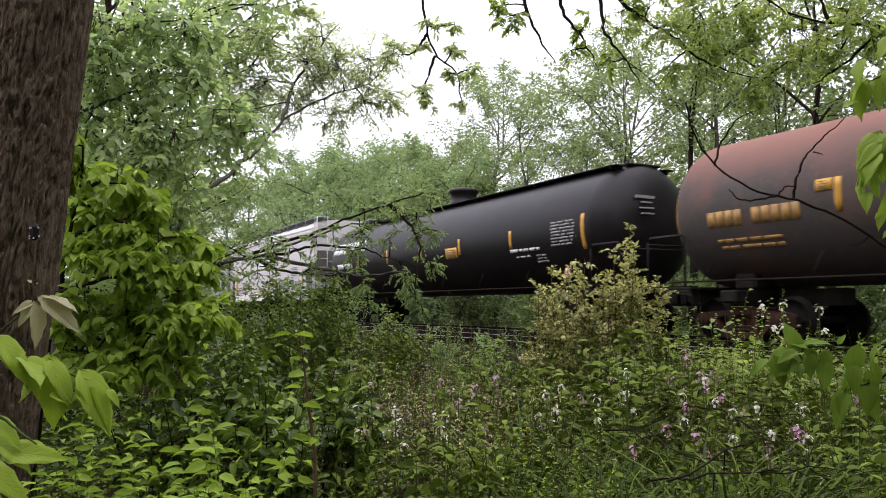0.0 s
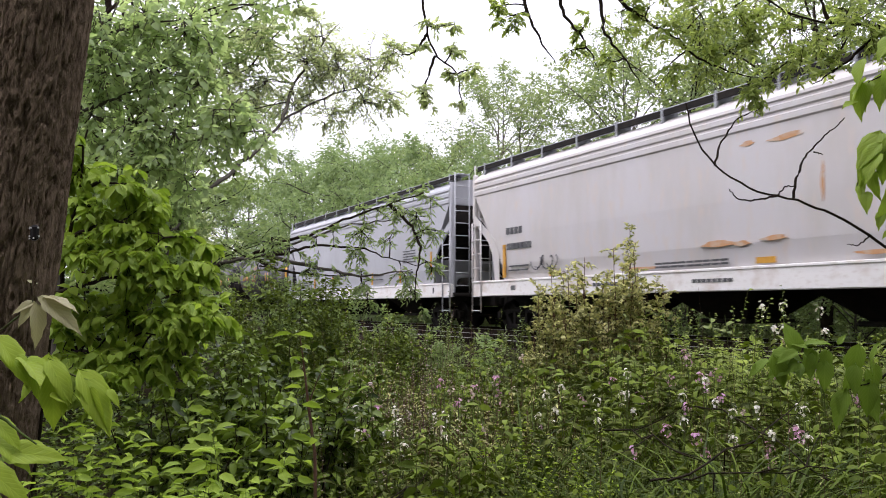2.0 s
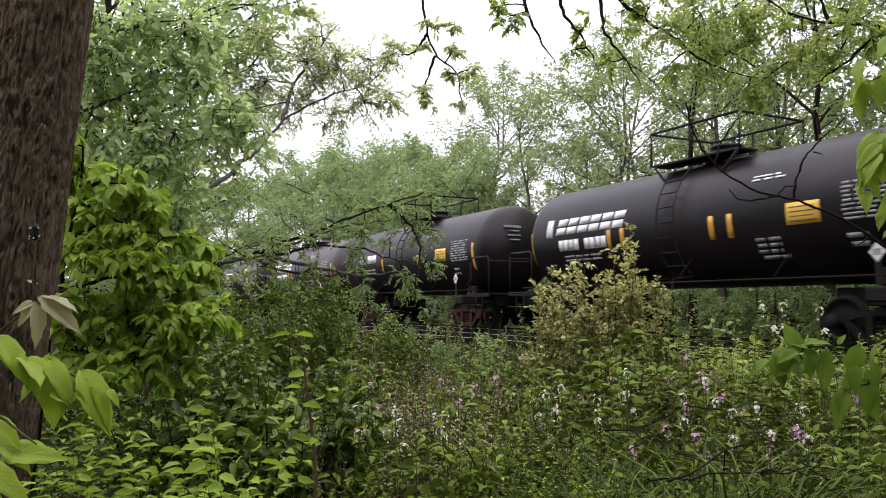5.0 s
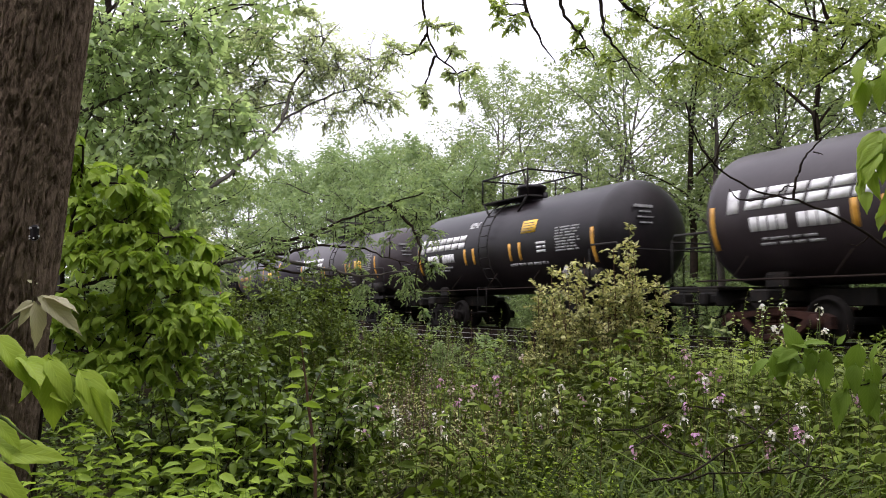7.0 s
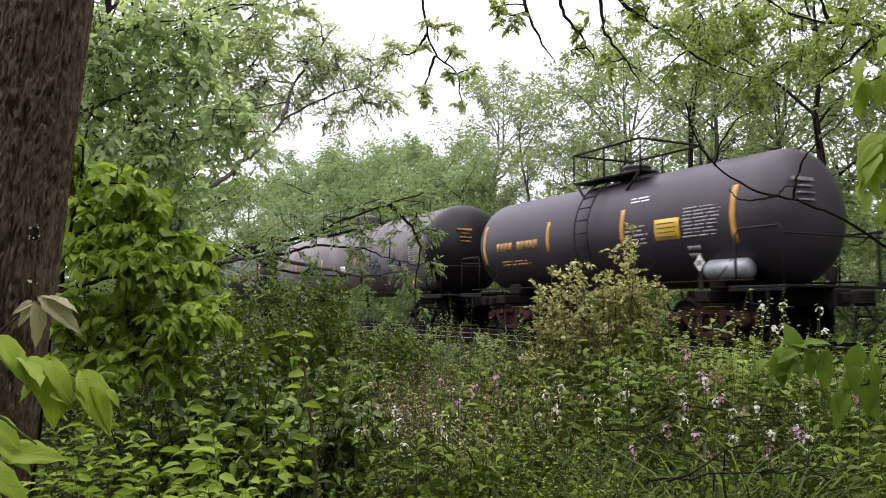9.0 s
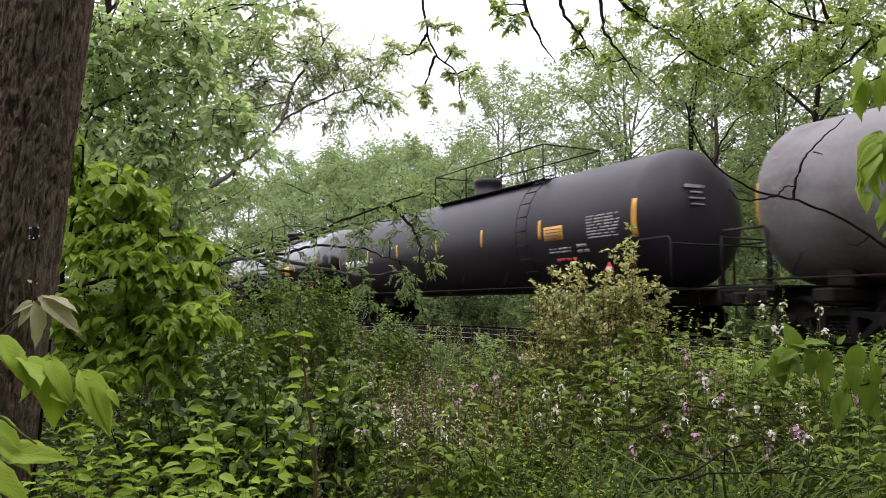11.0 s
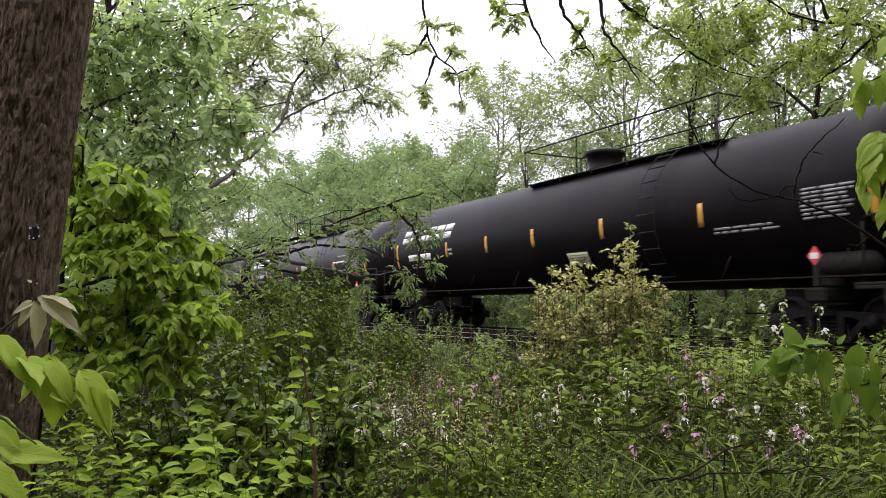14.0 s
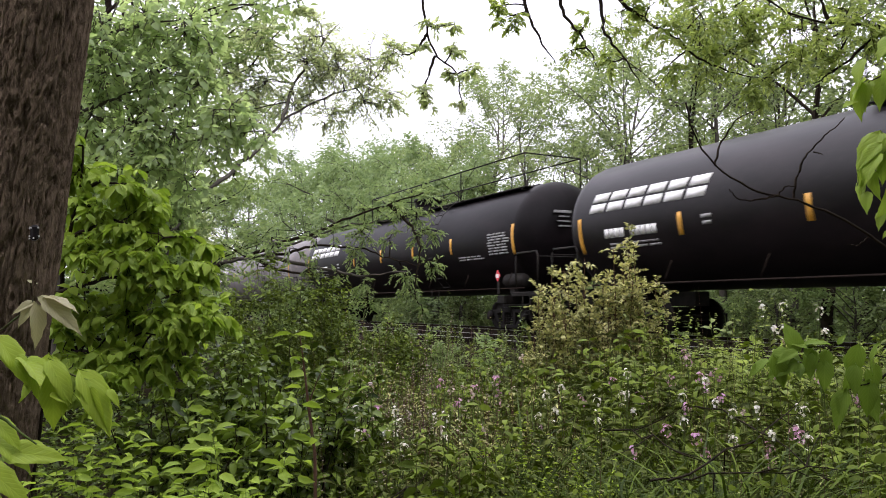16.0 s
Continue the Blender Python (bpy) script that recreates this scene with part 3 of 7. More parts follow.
def tank_car(x0, length, radius, axis, paint, label, bars, marks, signs, dome, back=-3.0, front=3.6, long=True, rails=True, tall=False, truck_steel=None, placards="", reservoir=False, flared=True, bar_z=(2.25, 2.72), ladder_x=13.6, head=None, pale_head=False):
    """One tank car; x0 is where the rear end of its shell stands at the clip's start."""
    car = thing("tank_car", label, "tank car", "train of freight cars", pose(x0, FAR_TRACK, 0))
    t = Tank(length, radius, axis)
    t.paint = paint
    part("tank", t.shell(), paint, car)
    if head:
        h = radius * 0.52
        pts = [(h * math.sin(math.pi / 2 * i / 12), max(0.02, (radius + 0.006) * math.cos(math.pi / 2 * i / 12))) for i in range(13)]
        part("tank_head", Geo().turned([(-0.25, radius + 0.006)] + pts, (length - h + 0.006, 0, axis), "x", 64), head, car, "black cap over the front tank head")
    end_gear(car, length)
    side_rail(car, length, radius)
    fit_trucks(car, 1.75, length - 1.75, truck_steel or SHADETRUCK)
    if long:
        top_gear_long(car, t, dome, back, front, rails, flared, ladder_x)
    else:
        top_gear_short(car, t, dome, tall, rails)
    for i, x in enumerate(bars):
        g = Geo()
        t.decal(g, x - 0.06, x + 0.06, bar_z[0] - (0.2 if i in (0, len(bars) - 1) else 0), bar_z[1] + (0.15 if i in (0, len(bars) - 1) else 0))
        part("reflector_strip", g, YELLOW, car)
    for kind, a, b, z0, z1, n, mat in marks:
        if kind == "logo":
            lettering(t, car, "logo_block", a, b, z0, z1, n, mat, 0.25, True)
        elif kind == "row":
            lettering(t, car, "number_bar", a, b, z0, z1, n, mat, 0.0, False, (4,))
        elif kind == "lines":
            panel(t, car, a, b, z0, z1, n, mat, "stencil")
        elif kind == "graffiti":
            spray(t, car, a, b, z0, z1, n, mat)
        else:
            panel(t, car, a, b, z0, z1, n, mat)
    for a, b, z0, z1, mat in signs:
        g = Geo()
        t.decal(g, a, b, z0, z1, 0.012)
        sg = part("warning_sign", g, mat, car)
        g = Geo()
        for i in range(4):
            h = (z1 - z0) / 5.5
            t.decal(g, a + 0.06, b - 0.06 - 0.05 * (i % 2), z0 + h * (0.75 + i * 1.15), z0 + h * (1.05 + i * 1.15), 0.015)
        part("sign_print", g, DARKINK if mat is not DIMWHITE else STEEL, sg)
    for c in placards:
        x = {"f": length - 1.55, "r": 0.1, "e": length + 0.34}[c.lower()]
        if c.lower() == "e":
            placard(car, length - 0.35, -1.52, 1.5, c.isupper())
        else:
            placard(car, x, -1.52, 1.5, c.isupper())
    if reservoir:
        g = Geo()
        g.turned([(0, 0.05), (0.05, 0.17), (0.12, 0.21), (0.95, 0.21), (1.02, 0.17), (1.07, 0.05)], (length - 1.75, -1.1, 1.37), "x", 18)
        part("air_reservoir", g, WALKWAY if reservoir == 2 else STEEL, car)
    # Stencils on the front head.
    g = Geo()
    brow = axis + 0.62
    for i in range(4):
        w = (0.34, 0.2, 0.26, 0.22)[i]
        z = brow - i * 0.13
        rr = math.sqrt(max(0.01, radius ** 2 - (z - axis) ** 2))
        x = length - radius * 0.52 * (1 - math.sqrt(max(0, 1 - (0.25 ** 2 + (z - axis) ** 2) / radius ** 2)))
        g.box(x - 0.02, x + 0.035, -0.35 - w, -0.35 + w * 0.6, z - (0.034 if i == 0 else 0.017), z + (0.034 if i == 0 else 0.017), 0.004)
    part("head_stencil", g, AMBER if ("ochre" in label or head) and not pale_head else DIMWHITE, car)
    CARS.append((car, x0))
    return car


def spray(tank, car, a, b, z0, z1, count, mat):
    """Sprayed tags: tangles of rounded strokes that read as no words."""
    rng = random.Random(int(a * 100) + 7)
    for i in range(count):
        g = Geo()
        x, w = a + (b - a) * i / count, (b - a) / count * 0.86
        for k in range(24):
            u, v = rng.uniform(0.05, 0.75), rng.uniform(0, 0.75)
            h = rng.uniform(0.06, 0.2)
            tank.decal(g, x + w * u, x + w * min(1, u + rng.uniform(0.04, 0.2)), z0 + (z1 - z0) * v, z0 + (z1 - z0) * min(1, v + h), 0.005 + 0.0004 * k, rng.uniform(-0.7, 0.7))
        tank.decal(g, x + w * 0.42, x + w * 0.6, z0 + (z1 - z0) * 0.66, z0 + (z1 - z0) * rng.uniform(0.85, 1.05), 0.006, 0.1)
        tagged(part("graffiti_tag", g, mat, car, "teal spray-painted graffiti"), kind="stuff")


BIG = (1.54, 2.56)
SMALL = (1.32, 2.38)


def logo_marks(x, small=False, end=None):
    """White block logo, the number below it, small print and, on long cars, a small square panel."""
    if small:
        e = end or x + 2.9
        return [("row", x, x + 0.3, 2.38, 2.82, 1, WHITE), ("logo", x + 0.38, e, 2.42, 2.8, 6, WHITE), ("row", x + 0.5, x + 2.3, 2.02, 2.28, 9, WHITE), ("lines", x + 0.65, x + 2.1, 1.74, 1.92, 2, DIMWHITE)]
    return [("logo", x, x + 3.55, 2.78, 3.22, 6, WHITE), ("row", x + 0.55, x + 2.2, 2.18, 2.38, 10, WHITE), ("lines", x + 0.65, x + 2.3, 1.92, 2.08, 2, DIMWHITE), ("panel", x + 3.4, x + 3.7, 2.2, 2.46, 2, DIMWHITE)]


def long_data(n):
    return [("panel", n - 2.1, n - 0.95, 2.08, 2.7, 8, DIMWHITE), ("lines", n - 3.85, n - 2.3, 2.0, 2.14, 2, DIMWHITE)]


def short_data(n):
    return [("panel", n - 2.28, n - 1.2, 2.04, 2.7, 9, DIMWHITE), ("lines", n - 4.05, n - 3.4, 1.5, 1.92, 4, DIMWHITE), ("lines", n - 4.1, n - 3.4, 2.93, 3.06, 2, WHITE), ("panel", n - 2.25, n - 1.83, 1.6, 1.88, 2, DIMWHITE)]


tank_car(-12.08, 16.5, 1.48, 2.52, RUSTY, "rust-streaked grey-brown tank car with ochre lettering", [0.45, 4.1, 16.0],
         [("row", 1.35, 3.4, 2.15, 2.44, 10, AMBER), ("lines", 1.5, 3.1, 1.7, 1.95, 2, AMBER)], [(3.7, 4.0, 2.55, 2.75, YELLOW)], 8, truck_steel=TRUCKSTEEL, bar_z=(2.2, 2.75))
tank_car(-32.24, 18.75, *BIG, BLACK, "matte black pressure tank car with white block logo", [0.5, 3.72, 6.52, 9.28, 11.88, 14.7, 17.8],
         logo_marks(0.85) + [("panel", 16.5, 17.55, 2.13, 2.75, 8, DIMWHITE), ("lines", 14.6, 16.27, 2.06, 2.2, 1, WHITE), ("lines", 14.85, 15.5, 1.93, 2.0, 1, WHITE), ("panel", 15.73, 16.27, 1.77, 2.0, 3, DIMWHITE)],
         [(11.0, 11.72, 2.12, 2.44, YELLOW)], 9.45, -7.2, 8.8, rails=False, truck_steel=SHADETRUCK, placards="F", ladder_x=0, bar_z=(2.2, 2.68))


# ---- covered hoppers ----
def hopper_car(x0, n, paint, inside, label, tags):
    """A covered hopper: x runs forward from its rear corner posts."""
    car = thing("hopper_car", label, "hopper car", "train of freight cars", pose(x0, FAR_TRACK, 0))
    # Smooth bowed sides with horizontal ribs below the eaves, sloped ends.
    sec = [(1.5, 1.36), (1.57, 1.8), (1.6, 2.6), (1.6, 3.8), (1.63, 3.83), (1.63, 3.93), (1.6, 3.96), (1.6, 3.99), (1.63, 4.02), (1.63, 4.11), (1.6, 4.14), (1.6, 4.17), (1.63, 4.2), (1.62, 4.26), (1.56, 4.34), (1.3, 4.52), (0.7, 4.62)]
    ring = [(-y, z) for y, z in sec] + [(y, z) for y, z in sec[::-1]]

    def cut(z):
        """How far the sloped end sheets lie in from the posts at a height."""
        return 0.12 if z > 3.3 else 0.12 + (3.3 - z) * 1.25 if z > 2.2 else 1.5

    v, f, steps = [], [], 14
    for i in range(steps + 1):
        for y, z in ring:
            a, b = cut(z), n - cut(z)
            v.append((a + (b - a) * i / steps, y, z))
    m = len(ring)
    for i in range(steps):
        for k in range(m - 1):
            f.append((i * m + k, i * m + k + 1, (i + 1) * m + k + 1, (i + 1) * m + k))
        f.append((i * m + m - 1, i * m, (i + 1) * m, (i + 1) * m + m - 1))
    for i in (0, steps):
        for k in range(len(sec) - 1):
            q = (i * m + k, i * m + m - 1 - k, i * m + m - 2 - k, i * m + k + 1)
            f.append(q if i == 0 else q[::-1])
    part("body", Geo().add(v, f), paint, car)
    for s in (-1, 1):
        g = Geo()
        lo, hi = sorted((s * 1.5, s * 1.62))
        g.box(0.0, n, lo, hi, 0.95, 1.37, 0.02)
        g.box(0.05, n - 0.05, lo - 0.02, hi + 0.015, 1.33, 1.385, 0.01)
        part("side_sill", g, SILLWHITE, car)
        # Panels above the end openings: the side sheet reaches on to the posts in a curve.
        for x, e in ((0, 1), (n, -1)):
            g = Geo()
            pts = [(x, 4.3), (x + e * 0.13, 4.3), (x + e * 0.13, 3.25), (x + e * 1.2, 2.5), (x + e * 1.4, 2.1), (x + e * 1.42, 1.38), (x + e * 1.18, 1.38), (x + e * 1.1, 2.0), (x + e * 0.85, 2.45), (x + e * 0.14, 3.02), (x, 3.2)]
            lo, hi = sorted((s * 1.585, s * 1.605))
            g.poly(pts, lo, hi)
            part("end_gusset", g, paint, car)
    for e, x in ((1, 0.0), (-1, n)):
        g = Geo()
        for s in (-1, 1):
            lo, hi = sorted((s * 1.48, s * 1.6))
            a, b = sorted((x, x + e * 0.12))
            g.box(a, b, lo, hi, 0.95, 4.45, 0.02)
        for y in (-0.55, 0.0, 0.55):
            a, b = sorted((x + e * 0.1, x + e * 0.2))
            g.box(a, b, y - 0.05, y + 0.05, 1.4, 4.45, 0.015)
        part("corner_post", g, paint, car)
        g = Geo()
        a, b = sorted((x + e * 0.14, x + e * 0.18))
        g.box(a, b, -1.5, 1.5, 3.2, 4.4, 0.01)
        g.poly([(x + e * 0.14, 3.2), (x + e * 0.18, 3.2), (x + e * 2.2, 1.4), (x + e * 2.1, 1.4)], -1.45, 1.45)
        part("end_sheet", g, inside, car)
        g = Geo()
        a, b = sorted((x - e * 0.1, x + e * 1.5))
        g.box(a, b, -1.55, 1.55, 0.98, 1.08, 0.015)
        a, b = sorted((x - e * 0.3, x + e * 3.0))
        g.box(a, b, -0.25, 0.25, 0.68, 1.0, 0.02)
        a, b = sorted((x - e * 0.55, x - e * 0.25))
        g.box(a, b, -0.1, 0.1, 0.74, 0.94, 0.02)
        a, b = sorted((x - e * 0.82, x - e * 0.52))
        g.box(a, b, -0.2, 0.16, 0.68, 0.98, 0.05)
        part("end_platform", g, STEEL, car)
        g = Geo()
        for s in (-1, 1):
            for u in (0.02, 0.5):
                g.tube([(x + e * u, s * 1.64, 0.5), (x + e * u, s * 1.64, 3.05 if u else 4.4)], 0.024, 6)
            for k in range(7):
                g.tube([(x + e * 0.02, s * 1.64, 0.55 + k * 0.4), (x + e * 0.5, s * 1.64, 0.55 + k * 0.4)], 0.017, 6)
        for k in range(9):
            g.tube([(x - e * 0.05, -1.5, 1.3 + k * 0.38), (x - e * 0.05, -1.0, 1.3 + k * 0.38)], 0.017, 6)
        for y in (-1.5, -1.0):
            g.tube([(x - e * 0.05, y, 1.1), (x - e * 0.05, y, 4.75)], 0.022, 6)
        for z in (2.0, 2.7):
            g.tube([(x - e * 0.05, -0.9, z), (x - e * 0.05, 1.5, z)], 0.017, 6)
        part("ladder", g, paint, car)
        # Brake gear in the open end.
        g = Geo()
        g.turned([(0, 0.05), (0.05, 0.19), (0.8, 0.19), (0.85, 0.05)], (x + e * 0.5 if e > 0 else x - 1.35, -0.5, 1.4), "x", 14)
        g.box(min(x + e * 0.3, x + e * 0.6), max(x + e * 0.3, x + e * 0.6), 0.1, 0.5, 1.1, 1.6, 0.03)
        g.tube([(x + e * 0.3, 0.8, 1.1), (x + e * 0.9, 0.6, 1.9), (x + e * 0.6, 0.2, 2.3)], 0.03, 6)
        part("brake_gear", g, STEEL, car)
    g = Geo()
    for s in (-1, 1):
        lo, hi = sorted((s * 1.02, s * 1.42))
        g.box(-0.1, n + 0.1, lo, hi, 4.68, 4.73, 0.01)
        for i in range(12):
            x = 0.4 + (n - 0.8) * i / 11
            g.box(x - 0.03, x + 0.03, lo, hi, 4.42, 4.68, 0.008)
            outer = sorted((s * 1.4, s * 1.46))
            g.box(x - 0.03, x + 0.03, *outer, 4.42, 4.76, 0.008)
    part("running_board", g, WALKWAY, car, "galvanised roof running boards")
    g = Geo()
    for s in (-1, 1):
        g.box(0.0, n, s * 1.44 - 0.01, s * 1.44 + 0.01, 4.56, 4.7, 0.005)
    part("roof_edge", g, STEEL, car)
    for i in range(8):
        g = Geo()
        x = 1.4 + (n - 2.8) * i / 7
        g.turned([(0, 0.42), (0.1, 0.42), (0.14, 0.36), (0.15, 0.1)], (x, 0.0, 4.6), "z", 16)
        part("hatch", g, paint, car)
    for i in range(3):
        g = Geo()
        x = n * (0.29 + 0.21 * i)
        vv = [(x - 1.7, -1.45, 1.38), (x + 1.7, -1.45, 1.38), (x + 1.7, 1.45, 1.38), (x - 1.7, 1.45, 1.38), (x - 0.45, -0.5, 0.42), (x + 0.45, -0.5, 0.42), (x + 0.45, 0.5, 0.42), (x - 0.45, 0.5, 0.42)]
        g.add(vv, [(0, 1, 5, 4), (1, 2, 6, 5), (2, 3, 7, 6), (3, 0, 4, 7), (4, 5, 6, 7), (3, 2, 1, 0)])
        g.box(x - 0.6, x + 0.6, -0.65, 0.65, 0.34, 0.43, 0.02)
        part("hopper_outlet", g, STEEL, car)
    fit_trucks(car, 1.6, n - 1.6, SHADETRUCK)
    for a, b, z0, z1, k, mat in tags:
        g = Geo()
        w = (b - a) / k
        for i in range(k):
            y = 1.607 if z0 > 1.7 else 1.625
            g.box(a + i * w + w * 0.1, a + (i + 1) * w - w * 0.1, -y - 0.006, -y + 0.03, z0, z1, 0.002)
        tagged(part("marking" if k > 1 else "reflector_strip", g, mat, car), kind="stuff" if k > 1 else "")
    CARS.append((car, x0))
    return car


def hopper_tags(n):
    """Stencils along the side: marks and number, data lines, sill lettering."""
    out = [(1.76, 2.55, 2.58, 2.76, 4, DARKINK), (1.8, 2.95, 2.18, 2.34, 6, DARKINK)]
    out += [(1.9, 2.82, 1.6 + 0.11 * i, 1.64 + 0.11 * i, 5, DARKINK) for i in range(2)]
    out += [(n - 3.5, n - 2.5, 2.15 + 0.09 * i, 2.18 + 0.09 * i, 5, DARKINK) for i in range(5)]
    out += [(5.4, 6.6, 1.12, 1.2, 8, DARKINK), (8.4, 9.4, 1.12, 1.19, 8, DARKINK), (n - 1.2, n - 1.1, 1.08, 1.26, 1, DARKINK), (2.0, 2.25, 1.1, 1.22, 1, DARKINK)]
    return out


white_hopper = hopper_car(-50.15, 16.45, OFFWHITE, OFFWHITE, "off-white covered hopper car with rust-stained sill", hopper_tags(16.45) + [(1.62, 1.76, 1.44, 2.32, 1, YELLOW), (14.7, 14.79, 1.75, 2.4, 1, YELLOW), (9.86, 10.36, 1.42, 1.53, 1, YELLOW), (3.7, 4.22, 1.42, 1.52, 1, YELLOW), (7.4, 9.3, 1.44, 1.48, 9, DARKINK), (7.4, 9.3, 1.51, 1.55, 9, DARKINK), (13.2, 14.0, 2.3, 2.36, 4, DARKINK)])
hopper_car(-68.15, 16.68, BLUEGREY, STEEL, "pale blue-grey covered hopper car with dark open ends", hopper_tags(16.68) + [(x - 0.05, x + 0.05, 1.46, 1.9, 1, YELLOW) for x in (3.86, 6.22, 10.52, 13.0)] + [(15.3, 15.4, 1.67, 2.4, 1, YELLOW), (2.85, 3.14, 2.53, 2.78, 2, DARKINK), (10.6, 11.5, 1.62, 1.66, 5, DARKINK), (10.6, 11.5, 1.78, 1.82, 5, DARKINK), (13.5, 13.95, 1.64, 1.7, 3, DARKINK), (13.5, 13.95, 1.78, 1.84, 3, DARKINK)])


def hopper_stains(car):
    """Rust smears and a sprayed scribble on the side of the white hopper."""
    for x, z, w, h in ((9.05, 1.83, 0.42, 0.05), (9.6, 1.8, 0.16, 0.04), (10.28, 1.85, 0.26, 0.04), (9.78, 3.57, 0.15, 0.04), (10.6, 3.55, 0.34, 0.05), (11.25, 2.7, 0.03, 0.3), (12.3, 1.5, 0.5, 0.05), (6.9, 1.46, 0.6, 0.04)):
        g = Geo()
        g.poly([(x + w * math.cos(a) * (1 + 0.25 * math.sin(3 * a + x)), z + h * math.sin(a) * (1 + 0.3 * math.cos(2 * a + x)) + 0.1 * h * math.cos(a)) for a in (k * math.pi / 8 for k in range(16))], -1.609, -1.58)
        part("rust_stain", g, RUSTSTAIN, car, "orange rust stain")
    rng = random.Random(12)
    for cx, span in ((3.05, 0.85), (12.9, 0.7)):
        g = Geo()
        for k in range(6):
            pts, a0, r = [], rng.uniform(0, 6), rng.uniform(0.1, 0.2)
            for i in range(9):
                a = a0 + i * 0.55
                pts.append((cx + span * k / 6 + r * math.cos(a) * 0.8 + 0.03 * i, -1.606, 1.76 + r * math.sin(a)))
            g.tube(pts, 0.014, 5)
        tagged(part("scribble", g, DARKINK, car, "dark sprayed scribble"), kind="stuff")


hopper_stains(white_hopper)
S = SMALL
tank_car(-80.35, 10.85, *S, GREYBLACK, "faded black short tank car with ochre lettering and sign", [0.6, 3.8, 4.25, 6.57, 7.05, 10.35],
         [("row", 1.3, 2.95, 2.2, 2.46, 10, AMBER), ("lines", 1.1, 2.65, 1.65, 2.0, 2, AMBER), ("lines", 3.7, 4.38, 2.7, 3.0, 4, AMBER), ("panel", 8.85, 9.86, 1.98, 2.65, 9, DIMWHITE), ("lines", 7.1, 7.6, 1.5, 1.95, 4, AMBER), ("panel", 8.8, 9.3, 1.75, 1.92, 2, DIMWHITE)],
         [(6.73, 7.41, 2.64, 2.98, LEMON)], 5.85, long=False, rails=True, truck_steel=TRUCKSTEEL, placards="f", bar_z=(2.07, 2.53))
tank_car(-93.75, 11.6, *S, BLACK, "black short tank car with white block logo", [0.5, 3.6, 4.05, 6.6, 7.05, 10.8],
         logo_marks(1.2, True) + short_data(11.6), [(8.3, 8.95, 2.07, 2.45, LEMON)], 5.85, long=False, rails=True, placards="f", bar_z=(1.95, 2.4))
tank_car(-106.6, 11.2, *S, BLACK, "dusty black short tank car with white stencils", [0.5, 3.6, 6.6, 10.3],
         [("row", 1.3, 3.0, 2.3, 2.6, 10, WHITE), ("lines", 1.4, 3.0, 1.85, 2.1, 2, DIMWHITE)] + short_data(11.2), [(7.9, 8.6, 2.1, 2.5, LEMON)], 5.7, long=False, truck_steel=TRUCKSTEEL, placards="f", bar_z=(1.95, 2.4))
tank_car(-118.5, 10.7, *S, BROWNBLACK, "brownish-black short tank car with white block logo", [0.65, 3.57, 4.08, 6.66, 7.12, 9.85],
         logo_marks(1.0, True, 3.95) + short_data(10.7), [(7.65, 8.34, 2.07, 2.5, LEMON)], 5.7, long=False, rails=False, truck_steel=TRUCKSTEEL, placards="f", bar_z=(1.93, 2.4))
tank_car(-131.35, 10.7, 1.34, 2.36, BLACK, "black short tank car with tall manway and railing", [0.78, 3.86, 4.37, 6.35, 6.83, 9.9],
         logo_marks(0.9, True, 3.85) + [("lines", 3.9, 4.5, 2.98, 3.16, 5, WHITE), ("panel", 8.42, 9.45, 2.02, 2.65, 9, DIMWHITE), ("panel", 7.62, 8.08, 2.03, 2.35, 3, WHITE), ("lines", 6.2, 8.3, 1.72, 1.85, 1, DIMWHITE)], [(6.9, 7.55, 2.6, 2.94, LEMON)], 5.5, long=False, tall=True, placards="f", reservoir=1, bar_z=(1.9, 2.37))
tank_car(-144.35, 10.8, *S, BROWNBLACK, "brown-tinged black short tank car with white logo", [0.8, 3.7, 4.1, 6.75, 7.2, 9.85],
         logo_marks(0.93, True, 3.83) + short_data(10.8), [(7.75, 8.5, 2.1, 2.48, LEMON)], 5.7, long=False, tall=False, placards="f", reservoir=1, bar_z=(1.95, 2.42))
tank_car(-157.3, 10.7, *S, GREYBLACK, "faded black short tank car with ochre numbers", [0.8, 3.9, 6.7, 9.78],
         [("row", 1.46, 3.45, 2.18, 2.4, 10, AMBER), ("lines", 1.6, 3.0, 1.76, 1.92, 2, AMBER), ("lines", 6.77, 7.5, 1.96, 2.42, 5, DIMWHITE), ("lines", 6.85, 7.5, 2.9, 3.05, 2, WHITE), ("panel", 8.49, 9.5, 2.02, 2.65, 9, DIMWHITE), ("panel", 8.52, 8.88, 1.61, 1.9, 2, DIMWHITE)], [(7.73, 8.42, 2.03, 2.47, LEMON)], 5.75, long=False, truck_steel=TRUCKSTEEL, placards="f", reservoir=2, bar_z=(2.05, 2.8), pale_head=True)
tank_car(-178.2, 19.0, 1.5, 2.55, FADED, "long weathered grey-black tank car with faint graffiti", [0.5, 4.2, 8.0, 12.0, 17.75],
         [("graffiti", 13.5, 16.5, 1.6, 2.6, 2, TEAL)] + long_data(19.0), [(10.3, 10.8, 2.0, 2.3, WHITE)], 9.6, placards="F", reservoir=1, head=BLACK)
